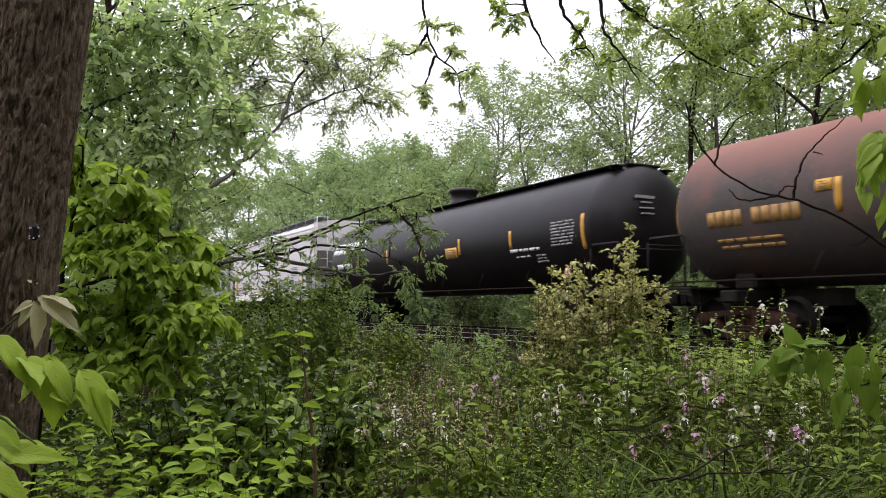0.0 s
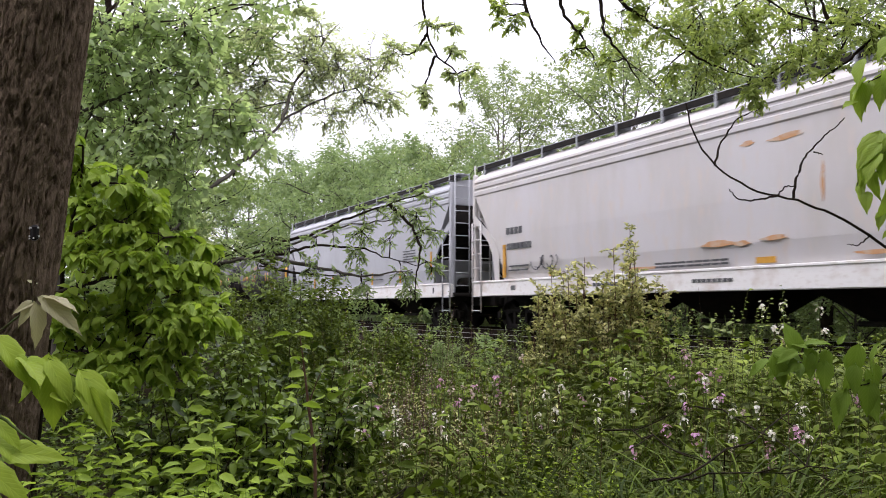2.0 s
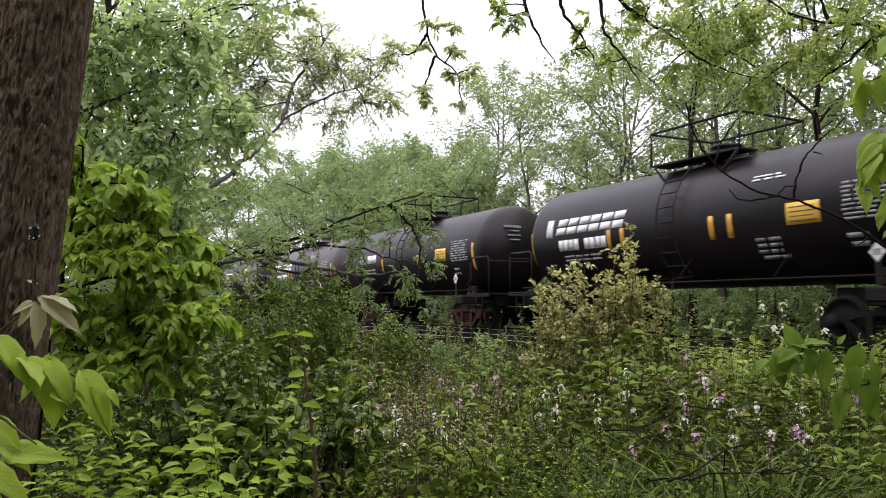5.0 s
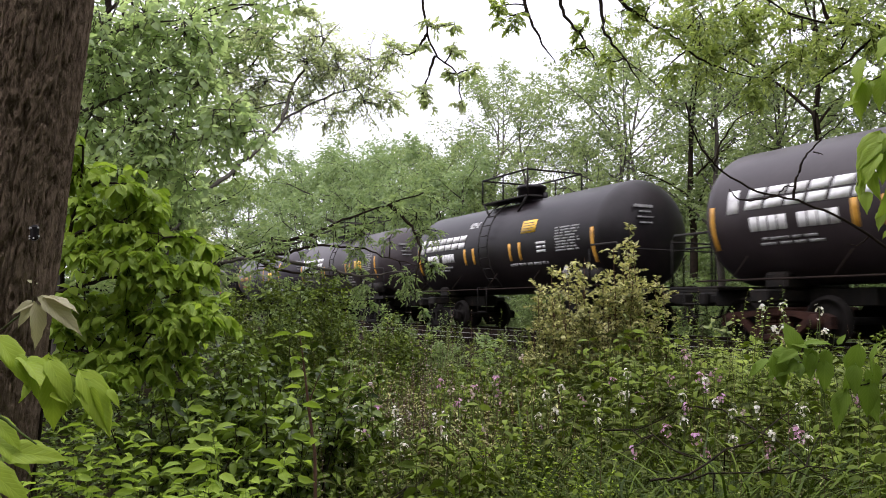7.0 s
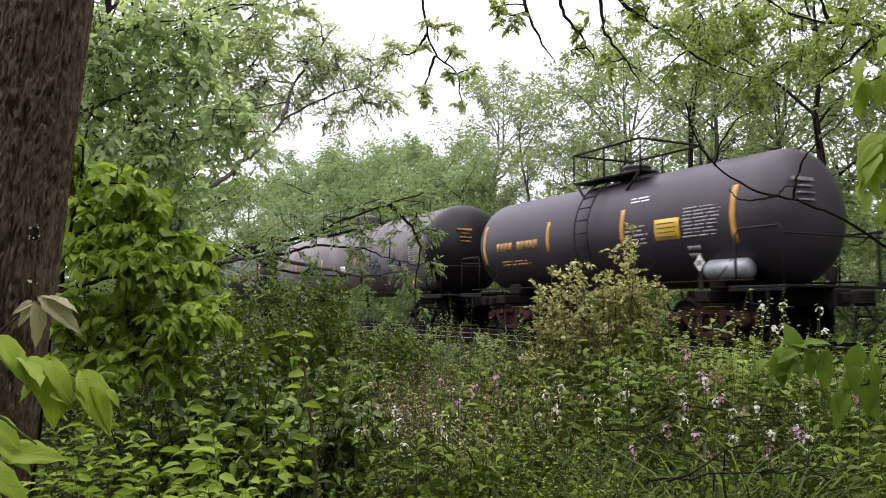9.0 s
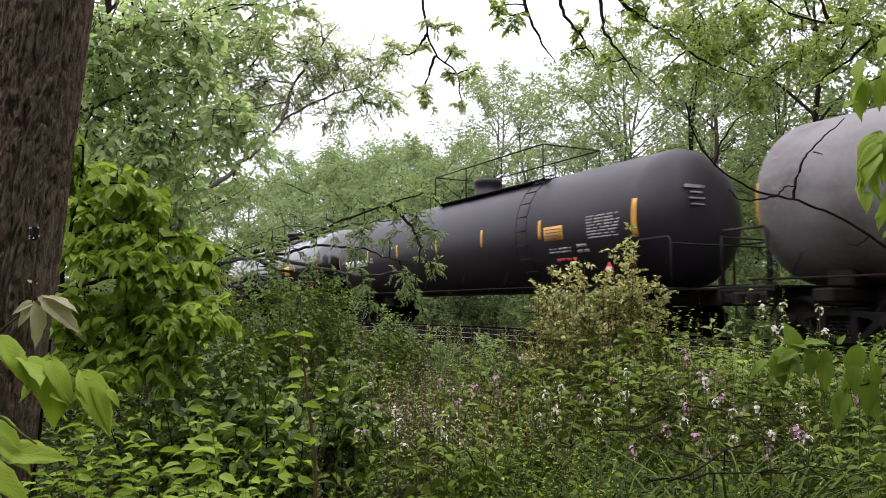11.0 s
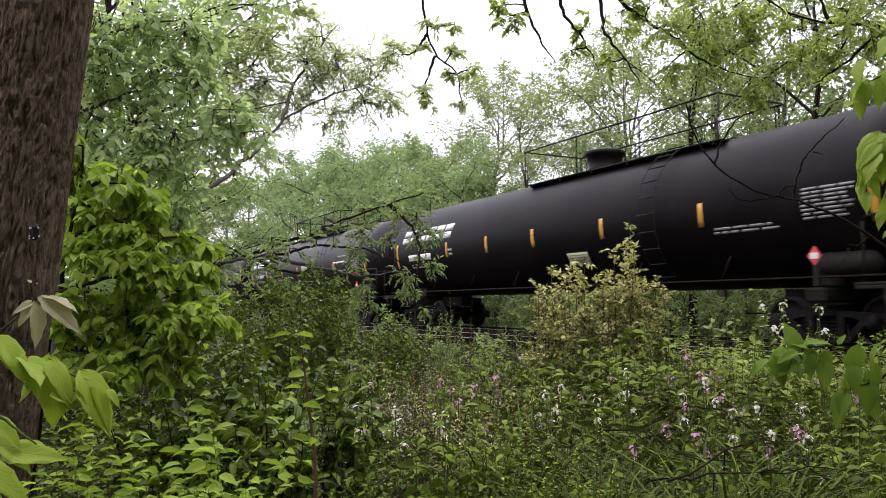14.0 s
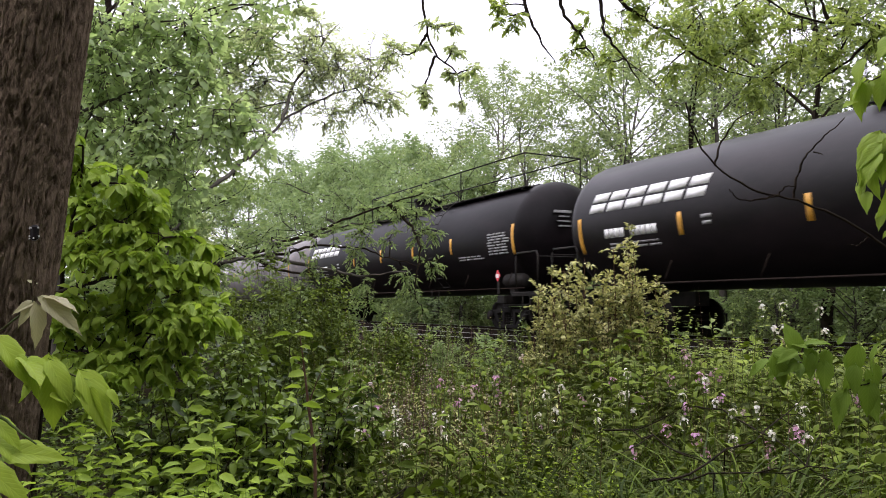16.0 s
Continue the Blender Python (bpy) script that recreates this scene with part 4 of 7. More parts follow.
tank_car(-199.35, 19.3, 1.58, 2.6, DULLBLACK, "dull grey-black long tank car with amber strips", [0.7, 3.85, 6.5, 9.5, 12.3, 15.15, 18.6],
         [("row", 1.48, 3.75, 2.2, 2.44, 10, WHITE), ("lines", 1.7, 3.4, 1.92, 2.05, 2, DIMWHITE), ("panel", 4.0, 4.35, 2.25, 2.48, 2, DIMWHITE), ("panel", 17.0, 18.2, 2.2, 2.75, 8, DIMWHITE), ("lines", 15.4, 16.4, 1.95, 2.1, 2, DIMWHITE), ("lines", 15.6, 16.6, 1.74, 1.86, 1, RED), ("panel", 16.5, 17.0, 1.9, 2.15, 2, DIMWHITE)],
         [(15.35, 16.1, 2.27, 2.62, YELLOW)], 10.05, -1.8, 4.4, placards="FR", flared=False, ladder_x=14.5, bar_z=(2.34, 2.82))
tank_car(-219.9, 19.2, 1.58, 2.6, GLOSSY, "glossy black long tank car with teal graffiti", [0.7, 3.87, 6.95, 10.25, 13.1, 15.05, 18.4],
         [("row", 1.6, 3.75, 2.24, 2.46, 10, WHITE), ("lines", 1.8, 3.6, 1.93, 2.05, 2, DIMWHITE), ("panel", 4.0, 4.3, 2.2, 2.45, 2, DIMWHITE), ("graffiti", 0.85, 1.6, 1.85, 2.35, 1, TEAL), ("graffiti", 5.4, 6.75, 1.75, 2.35, 1, TEAL), ("graffiti", 7.9, 10.5, 1.7, 2.42, 2, TEAL), ("graffiti", 11.8, 13.3, 1.72, 2.42, 1, TEAL), ("panel", 17.2, 18.2, 2.2, 2.72, 7, DIMWHITE), ("lines", 15.86, 17.1, 2.03, 2.28, 2, WHITE), ("lines", 15.1, 15.8, 1.82, 1.95, 2, DIMWHITE), ("panel", 17.1, 17.45, 1.85, 2.05, 1, DIMWHITE)],
         [(13.4, 14.2, 2.2, 2.62, LEMON)], 10.0, -6.0, 1.2, placards="F", flared=False, ladder_x=4.6, bar_z=(2.32, 2.78))
tank_car(-240.85, 18.95, *BIG, SOOT, "matte black long tank car with white block logo", [1.0, 4.63, 7.0, 9.3, 12.03, 14.97, 18.4],
         logo_marks(1.35) + [("panel", 17.15, 18.15, 2.09, 2.64, 8, DIMWHITE), ("lines", 15.2, 16.75, 2.0, 2.15, 2, DIMWHITE)], [(10.6, 11.36, 1.66, 1.94, PALESIGN)], 10.35, -2.2, 4.6, placards="F", reservoir=1, bar_z=(2.18, 2.64))
tank_car(-261.1, 18.95, *BIG, BLACK, "black long tank car with white block logo and railing", [0.95, 4.1, 7.0, 9.6, 12.25, 14.7, 18.15],
         logo_marks(1.25) + [("panel", 16.75, 17.75, 2.1, 2.74, 8, DIMWHITE), ("lines", 14.8, 16.55, 2.42, 2.56, 1, WHITE), ("lines", 14.9, 16.2, 2.08, 2.2, 1, DIMWHITE), ("lines", 15.2, 16.3, 2.66, 2.78, 1, DIMWHITE), ("lines", 16.75, 17.1, 1.94, 2.05, 1, RED)], [(10.3, 11.1, 2.28, 2.58, PALESIGN)], 10.1, -2.4, 3.8, placards="F", reservoir=1, bar_z=(2.08, 2.54))
tank_car(-281.2, 18.95, *BIG, SOOT, "sooty black long tank car at the tail", [0.9, 6.6, 9.3, 12.0, 14.7, 18.15],
         logo_marks(1.25) + long_data(18.95), [], 10.1, -3.0, 7.8, placards="F", reservoir=1)
tank_car(-301.5, 18.95, *BIG, FADED, "long weathered grey tank car behind the leaves", [0.4, 6.4, 9.0, 11.9, 18.0],
         logo_marks(0.95) + long_data(18.95), [], 10.1)


# ---- plants ----
LEAF_SMALL = (np.array([(0, 0, 0), (0.45, 0.5, 0.12), (1, 0, -0.08), (0.45, -0.5, 0.12)]), np.array([(0, 2, 1), (0, 3, 2)]))
LEAF_MID = (np.array([(0, 0, 0), (0.22, 0.36, 0.1), (0.22, -0.36, 0.1), (0.3, 0, 0), (0.6, 0.44, 0.06), (0.6, -0.44, 0.06), (0.66, 0, -0.05), (1, 0, -0.2)]),
            np.array([(0, 3, 1), (0, 2, 3), (1, 3, 6), (1, 6, 4), (2, 6, 3), (2, 5, 6), (4, 6, 7), (5, 7, 6)]))


def big_leaf(n=8, fold=0.16, droop=0.28, teeth=0.05):
    """A broad pointed leaf with a sunken midrib, a wavy toothed rim and a hanging tip."""
    v, t = [], []
    for i in range(n + 1):
        u = i / n
        w = 0.5 * (math.sin(math.pi * u ** 0.72) ** 0.85) * (1.15 - 0.3 * u) + (teeth * (0.5 - i % 2) if 0 < i < n else 0)
        w = max(w, 0.0) if i not in (0, n) else 0.004
        dz = -droop * u * u
        v += [(u, 0, dz), (u + 0.04, w * 0.55, dz + fold * w * 0.8), (u + 0.03, w, dz + fold * w * 0.7 + 0.02 * math.sin(i * 2.1)),
              (u + 0.04, -w * 0.55, dz + fold * w * 0.8), (u + 0.03, -w, dz + fold * w * 0.7 + 0.02 * math.cos(i * 1.7))]
    for i in range(n):
        a, b = i * 5, i * 5 + 5
        for p, q in ((0, 1), (1, 2), (3, 0), (4, 3)):
            t += [(a + p, b + p, b + q), (a + p, b + q, a + q)]
    return np.array(v), np.array(t)


LEAF_BIG = big_leaf()
LEAF_BLADE = (np.array([(0, 0.5, 0), (0, -0.5, 0), (0.4, 0.42, 0.05), (0.4, -0.42, 0.05), (0.75, 0.28, -0.08), (0.75, -0.28, -0.08), (1, 0, -0.3)]),
              np.array([(0, 1, 3), (0, 3, 2), (2, 3, 5), (2, 5, 4), (4, 5, 6)]))


def unit(a):
    return a / np.maximum(np.linalg.norm(a, axis=-1, keepdims=True), 1e-9)


def mesh_np(name, verts, tris, material, parent=None, label="", smooth=True, uv=None):
    me = bpy.data.meshes.new(name)
    me.vertices.add(len(verts))
    me.vertices.foreach_set("co", np.asarray(verts, np.float32).ravel())
    me.loops.add(len(tris) * 3)
    me.loops.foreach_set("vertex_index", np.asarray(tris, np.int32).ravel())
    me.polygons.add(len(tris))
    me.polygons.foreach_set("loop_start", np.arange(0, len(tris) * 3, 3, dtype=np.int32))
    me.polygons.foreach_set("use_smooth", np.full(len(tris), smooth))
    if uv is not None:
        me.uv_layers.new(name="UVMap").data.foreach_set("uv", np.asarray(uv, np.float32).ravel())
    me.materials.append(material)
    me.update(calc_edges=True)
    ob = new(name, me)
    ob.parent = parent
    return tagged(ob, label)


class Wood:
    """Twigs and limbs gathered into one mesh."""

    def __init__(self):
        self.v, self.t, self.n = [], [], 0

    def limb(self, pts, radii, sides=6):
        pts = np.asarray(pts, float)
        radii = np.asarray(radii, float)
        d = unit(np.gradient(pts, axis=0))
        ref = np.where(np.abs(d[:, 2:3]) < 0.9, np.array([[0, 0, 1.0]]), np.array([[1.0, 0, 0]]))
        a = unit(np.cross(d, ref))
        b = np.cross(d, a)
        ang = np.arange(sides) * 2 * np.pi / sides
        ring = pts[:, None] + radii[:, None, None] * (a[:, None] * np.cos(ang)[None, :, None] + b[:, None] * np.sin(ang)[None, :, None])
        k = len(pts)
        i, j = np.meshgrid(np.arange(k - 1), np.arange(sides), indexing="ij")
        p, q = i * sides + j, i * sides + (j + 1) % sides
        t = np.concatenate([np.stack([p, q, q + sides], -1).reshape(-1, 3), np.stack([p, q + sides, p + sides], -1).reshape(-1, 3)])
        self.v.append(ring.reshape(-1, 3))
        self.t.append(t + self.n)
        self.n += k * sides

    def twigs(self, p0, p1, p2, r):
        """Many thin three-sided twigs at once."""
        n = len(p0)
        if not n:
            return
        d = unit(p2 - p0)
        ref = np.where(np.abs(d[:, 2:3]) < 0.9, np.array([[0, 0, 1.0]]), np.array([[1.0, 0, 0]]))
        a = unit(np.cross(d, ref))
        b = np.cross(d, a)
        rings = []
        for p, s in ((p0, 1.0), (p2, 0.4)):
            for ang in (0, 2.094, 4.189):
                rings.append(p + (a * math.cos(ang) + b * math.sin(ang)) * np.reshape(r, (-1, 1)) * s)
        v = np.stack(rings, 1).reshape(-1, 3)
        base = []
        for k in range(3):
            q = (k + 1) % 3
            base += [(k, q, q + 3), (k, q + 3, k + 3)]
        t = (np.array(base)[None] + 6 * np.arange(n)[:, None, None]).reshape(-1, 3)
        self.v.append(v)
        self.t.append(t + self.n)
        self.n += len(v)

    def build(self, name, material, parent, label="", origin=(0, 0, 0)):
        return mesh_np(name, np.concatenate(self.v) - np.asarray(origin), np.concatenate(self.t), material, parent, label)


class Leaves:
    """Leaves gathered into one mesh."""

    def __init__(self, template):
        self.tv, self.tt = template
        self.v, self.t, self.n = [], [], 0

    def add(self, base, axis, up, length, width):
        axis = unit(axis)
        side = unit(np.cross(up, axis))
        nrm = np.cross(axis, side)
        L, Wd = np.reshape(length, (-1, 1, 1)), np.reshape(width, (-1, 1, 1))
        tv = self.tv[None]
        v = base[:, None] + axis[:, None] * tv[..., 0:1] * L + side[:, None] * tv[..., 1:2] * Wd + nrm[:, None] * tv[..., 2:3] * L
        k = len(self.tv)
        t = (self.tt[None] + k * np.arange(len(base))[:, None, None]).reshape(-1, 3)
        self.v.append(v.reshape(-1, 3))
        self.t.append(t + self.n)
        self.n += k * len(base)

    def build(self, name, material, parent, label="", origin=(0, 0, 0)):
        tris = np.concatenate(self.t)
        uv = np.tile(self.tv[self.tt.ravel(), :2], (len(tris) // len(self.tt), 1)) if len(self.tv) > 6 else None
        return mesh_np(name, np.concatenate(self.v) - np.asarray(origin), tris, material, parent, label, True, uv)



def sprays(rng, wood, leaves, p0, d, length, per, size, ratio=0.55, droop=0.4, sag=0.25, r=0.004, flat=0.6, spread=0.9, whorl=False, low=0.12):
    """Leafy twigs: each starts at p0, runs along d, sags, and carries leaves to both sides."""
    n = len(p0)
    if n == 0:
        return
    d = unit(d)
    ln = np.reshape(length * rng.uniform(0.6, 1.25, n), (-1, 1))
    down = np.array([[0, 0, -1.0]])
    p1 = p0 + d * ln * 0.5 + down * ln * sag * 0.2
    p2 = p0 + d * ln + down * ln * sag
    if wood is not None:
        wood.twigs(p0, p1, p2, np.full(n, r))
    u = (np.arange(per)[None] + rng.uniform(0.1, 0.9, (n, per))) / per
    u = low + (1 - low) * u
    pos = (p0[:, None] * ((1 - u) ** 2)[..., None] + 2 * (p0 + d * ln * 0.5)[:, None] * (u * (1 - u))[..., None] + p2[:, None] * (u ** 2)[..., None])
    sgn = np.where((np.arange(per) % 2)[None] == 0, 1.0, -1.0) * np.ones((n, 1))
    side = unit(np.cross(d, np.array([[0, 0, 1.0]]) + rng.normal(0, 0.25, (n, 3))))
    if whorl:
        az = rng.uniform(0, 6.283, (n, per))
        ax = d[:, None] * 0.35 + np.stack([np.cos(az), np.sin(az), 0 * az], -1) * spread + rng.normal(0, 0.15, (n, per, 3))
    else:
        ax = d[:, None] * 0.55 + side[:, None] * sgn[..., None] * spread + rng.normal(0, 0.32, (n, per, 3))
    ax[..., 2] -= droop
    up = np.array([0, 0, 1.0]) * flat + rng.normal(0, 0.45, (n, per, 3))
    sz = size * rng.uniform(0.6, 1.2, (n, per))
    leaves.add(pos.reshape(-1, 3), ax.reshape(-1, 3), up.reshape(-1, 3), sz.ravel(), (sz * ratio * rng.uniform(0.8, 1.2, (n, per))).ravel())


def ball(rng, n):
    return unit(rng.normal(0, 1, (n, 3))) * (rng.uniform(0, 1, (n, 1)) ** 0.4)


def curve(a, b, bend, n=6):
    """A bent line from a to b."""
    a, b, bend = np.asarray(a, float), np.asarray(b, float), np.asarray(bend, float)
    t = np.linspace(0, 1, n)[:, None]
    return a + (b - a) * t + bend * (4 * t * (1 - t))


def on_path(path, u):
    """Points and directions along a polyline at fractions u."""
    path = np.asarray(path, float)
    seg = np.linalg.norm(np.diff(path, axis=0), axis=1)
    s = np.concatenate([[0], np.cumsum(seg)]) / seg.sum()
    k = np.clip(np.searchsorted(s, u, side="right") - 1, 0, len(seg) - 1)
    f = ((u - s[k]) / (s[k + 1] - s[k]))[:, None]
    return path[k] + (path[k + 1] - path[k]) * f, unit(path[k + 1] - path[k])


def tree(seed, height, spread, base_r, limbs, subs, twigs, per, size, leaf_mat, bark, clear=0.25, ratio=0.55, droop=0.35, sag=0.2, upward=0.5, twig_len=0.55, lean=(0, 0), template=LEAF_SMALL, name="tree", label="", twig_r=0.005, bare=False):
    """A tree at the origin: tapered wavy trunk, bent limbs, branches, leafy twigs."""
    rng = np.random.default_rng(seed)
    ob = thing(name, label, "tree" if name == "tree" else "shrub", "trees beside the railway" if name == "tree" else "shrubs beside the railway")
    trunk, wood, lv = Wood(), Wood(), Leaves(template)
    n = 9
    zs = np.linspace(0, height * 0.93, n)
    wob = np.cumsum(rng.normal(0, height * 0.012, (n, 2)), axis=0)
    path = np.column_stack([wob[:, 0] + lean[0] * zs, wob[:, 1] + lean[1] * zs, zs - 0.15])
    trunk.limb(path, base_r * np.concatenate([[1.35], np.linspace(1, 0.12, n - 1)]), 8)
    p0s, ds = [], []
    for i in range(limbs):
        u = clear + (0.97 - clear) * (i + rng.uniform(0, 1)) / limbs
        st, _ = on_path(path, np.array([u]))
        az = i * 2.4 + rng.uniform(-0.5, 0.5)
        reach = spread * (0.5 + 0.6 * math.sin(math.pi * min(1, (1.02 - u) / (1.02 - clear)) ** 0.7)) * rng.uniform(0.7, 1.15)
        if u > 0.85:
            reach *= 0.6
        en = st[0] + np.array([math.cos(az) * reach, math.sin(az) * reach, reach * (upward + 0.5 * (u - 0.5)) * rng.uniform(0.6, 1.3)])
        lp = curve(st[0], en, rng.normal(0, reach * 0.07, 3) + np.array([0, 0, reach * 0.06]))
        r0 = base_r * (0.42 * (1 - u) + 0.14)
        wood.limb(lp, np.linspace(r0, r0 * 0.22, 6), 5)
        for j in range(subs):
            uu = 0.25 + 0.75 * (j + rng.uniform(0, 1)) / subs
            sp, sd = on_path(lp, np.array([uu]))
            dirn = unit(sd[0] * 0.7 + rng.normal(0, 0.55, 3) + np.array([0, 0, 0.15]))
            bl = reach * rng.uniform(0.28, 0.5) * (1.1 - 0.4 * uu)
            bp = curve(sp[0], sp[0] + dirn * bl, rng.normal(0, bl * 0.08, 3), 4)
            wood.limb(bp, np.linspace(r0 * 0.35, max(twig_r, r0 * 0.1), 4), 4)
            tp, td = on_path(bp, rng.uniform(0.15, 1.0, twigs))
            p0s.append(tp)
            ds.append(unit(td * 0.6 + rng.normal(0, 0.6, (twigs, 3)) + np.array([0, 0, 0.12])))
    sprays(rng, None if bare else wood, lv, np.concatenate(p0s), np.concatenate(ds), twig_len, per, size, ratio, droop, sag, twig_r)
    trunk.build("trunk", bark, ob)
    wood.build("branchwork", bark, ob)
    lv.build("crown", leaf_mat, ob)
    return ob


STANDING = set()


def placed(ob, x, y, turn, size, z=None):
    """Stands a plant on the ground; the first of each kind is the one that was built, the others are copies."""
    if ob.name not in STANDING:
        STANDING.add(ob.name)
        ob.matrix_basis = pose(x, y, ground(x, y) - 0.03 if z is None else z, 0, 0, turn)
        return ob
    m = pose(x, y, ground(x, y) - 0.03 if z is None else z, 0, 0, turn) @ Matrix.Diagonal((size, size, size, 1))
    return copy_thing(ob, m)


def branch(name, label, paths, leaf_mat, bark, twigs, per, size, twig_len, template=LEAF_MID, ratio=0.5, droop=0.6, sag=0.35, radius=0.02, seed=1, first=0.1, spread=0.9, category="branch", r=0.003, thing_=None, group=""):
    """A leafy branch along given lines: a limb for each line, leafy twigs along it."""
    rng = np.random.default_rng(seed)
    ob = thing_ or thing(name, label, category, group, pose(*paths[0][0]))
    org = np.asarray(paths[0][0], float)
    wood, lv = Wood(), Leaves(template)
    for k, p in enumerate(paths):
        p = np.asarray(p, float)
        fine, _ = on_path(p, np.linspace(0, 1, max(8, 3 * len(p))))
        fine[1:-1] += rng.normal(0, radius * 0.35, fine[1:-1].shape)
        rad = radius * (1.0 if k == 0 else 0.6)
        wood.limb(fine, np.linspace(rad, rad * 0.25, len(fine)), 6)
        if twigs:
            m = twigs if k == 0 else max(2, int(twigs * 0.7))
            sp, sd = on_path(p, rng.uniform(first, 1.0, m))
            sprays(rng, wood, lv, sp, sd * 0.7 + rng.normal(0, 0.6, (m, 3)), twig_len, per, size, ratio, droop, sag, r, spread=spread)
    wood.build("branchwork", bark, ob, origin=org)
    if twigs:
        lv.build("foliage", leaf_mat, ob, origin=org)
    return ob


def bush(name, label, base, height, width, stems, twigs, per, size, leaf_mat, bark, seed=1, template=LEAF_MID, ratio=0.5, droop=0.3, sag=0.15, twig_len=0.25, first=0.3, lean=(0, 0), category="shrub", group="shrubs beside the railway", stem_r=0.008):
    """A shrub or sapling clump: several stems from one foot, leafy twigs along them."""
    rng = np.random.default_rng(seed)
    b = np.asarray(base, float)
    ob = thing(name, label, category, group, pose(*base))
    wood, lv = Wood(), Leaves(template)
    for k in range(stems):
        az, q = rng.uniform(0, 6.28), math.sqrt(rng.uniform(0.02, 1))
        tip = np.array([math.cos(az) * width * 0.5 * q + lean[0], math.sin(az) * width * 0.5 * q + lean[1], height * rng.uniform(0.72, 1.0) * (1 - 0.28 * q * q)])
        foot = np.array([math.cos(az), math.sin(az), 0]) * width * 0.08
        lp = curve(foot, tip, rng.normal(0, width * 0.06, 3), 6)
        lp[0, 2] -= 0.05
        wood.limb(lp, np.linspace(stem_r, stem_r * 0.3, 6), 5)
        sp, sd = on_path(lp, first + (1 - first) * rng.uniform(0, 1, twigs) ** 0.8)
        sprays(rng, wood, lv, sp, sd * 0.45 + rng.normal(0, 0.6, (twigs, 3)), twig_len, per, size, ratio, droop, sag, stem_r * 0.35)
    wood.build("stemwork", bark, ob)
    lv.build("foliage", leaf_mat, ob)
    return ob


def leafy_tree(label, base, limbs, clusters, leaf_mat, bark, seed, per, size, ratio=0.5, droop=0.4, sag=0.3, twig_len=0.3, template=LEAF_MID, radius=0.05, flat=0.6, name="tree", r=0.004, spread=0.9, level=1.0):
    """A tree whose limbs follow given lines, with clusters of leafy twigs that grow from the nearest limb."""
    rng = np.random.default_rng(seed)
    ob = thing(name, label, "tree" if name == "tree" else name, at=pose(*base))
    wood, lv, all_pts = Wood(), Leaves(template), []
    for k, p in enumerate(limbs):
        fine, _ = on_path(np.asarray(p, float), np.linspace(0, 1, 5 * len(p)))
        rad = radius if k == 0 else radius * 0.55
        wob = rng.normal(0, rad * 0.3, fine.shape)
        wob[0] = 0
        fine = fine + wob
        wood.limb(fine, np.linspace(rad, rad * 0.18, len(fine)), 7)
        all_pts.append(fine)
    pts = np.concatenate(all_pts)
    for c, rad, n in clusters:
        c = np.asarray(c)
        near = pts[np.argmin(np.linalg.norm(pts - c, axis=1) + 0.15 * np.maximum(0, pts[:, 2] - c[2]))]
        lp = curve(near, c, rng.normal(0, 0.06, 3) * np.linalg.norm(c - near), 5)
        wood.limb(lp, np.linspace(max(0.006, radius * 0.22), 0.004, 5), 5)
        m = max(3, n // 4)
        hubs = c + ball(rng, m) * rad * 0.75
        wood.twigs(np.repeat(c[None], m, 0), (hubs + c) / 2 + rng.normal(0, rad * 0.06, (m, 3)), hubs, np.full(m, r * 1.5))
        k = rng.integers(0, m, n)
        p0 = hubs[k] + (c - hubs[k]) * rng.uniform(0, 0.35, (n, 1))
        sprays(rng, wood, lv, p0, (unit(hubs[k] - c) * 0.6 + rng.normal(0, 0.7, (n, 3))) * np.array([1, 1, level]), min(twig_len, rad * 0.9), per, size, ratio, droop, sag, r, flat, spread)
    wood.build("branchwork", bark, ob, origin=base)
    lv.build("crown", leaf_mat, ob, origin=base)
    return ob


# ---- the ground and the railway ----
def ground(x, y):
    """The height of the ground: a low bank by the camera, the track bed, wooded ground beyond."""
    if y < 6.0:
        z = -0.92
    elif y < 7.3:
        z = -0.92 + (y - 6.0) / 1.3 * 0.7
    elif y < 15.0:
        z = -0.22
    elif y < 16.6:
        z = -0.22 - (y - 15.0) / 1.6 * 0.5
    else:
        z = -0.72 + min(2.5, (y - 16.6) * 0.05)
    bump = 0.1 if y < 6 or y > 16.6 else 0.02
    return z + bump * noise.noise((x * 0.5, y * 0.5, 0.3)) + bump * 0.5 * noise.noise((x * 1.7, y * 1.7, 2.0))


def make_ground():
    xs = np.concatenate([[-1500, -700, -350, -180], np.linspace(-110, 20, 150), [40, 90, 250, 700, 1500]])
    ys = np.concatenate([[-1500, -600, -200, -60, -20], np.linspace(-8, 24, 90), np.linspace(26, 70, 15), [110, 250, 700, 1500]])
    v = [(x, y, ground(x, y)) for x in xs for y in ys]
    w = len(ys)
    t = []
    for i in range(len(xs) - 1):
        for j in range(w - 1):
            a = i * w + j
            t += [(a, a + w, a + w + 1), (a, a + w + 1, a + 1)]
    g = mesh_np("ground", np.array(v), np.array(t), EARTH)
    tagged(g, "earth with leaf litter and low green growth, darkened as if under weeds", "ground", kind="structure")


make_ground()


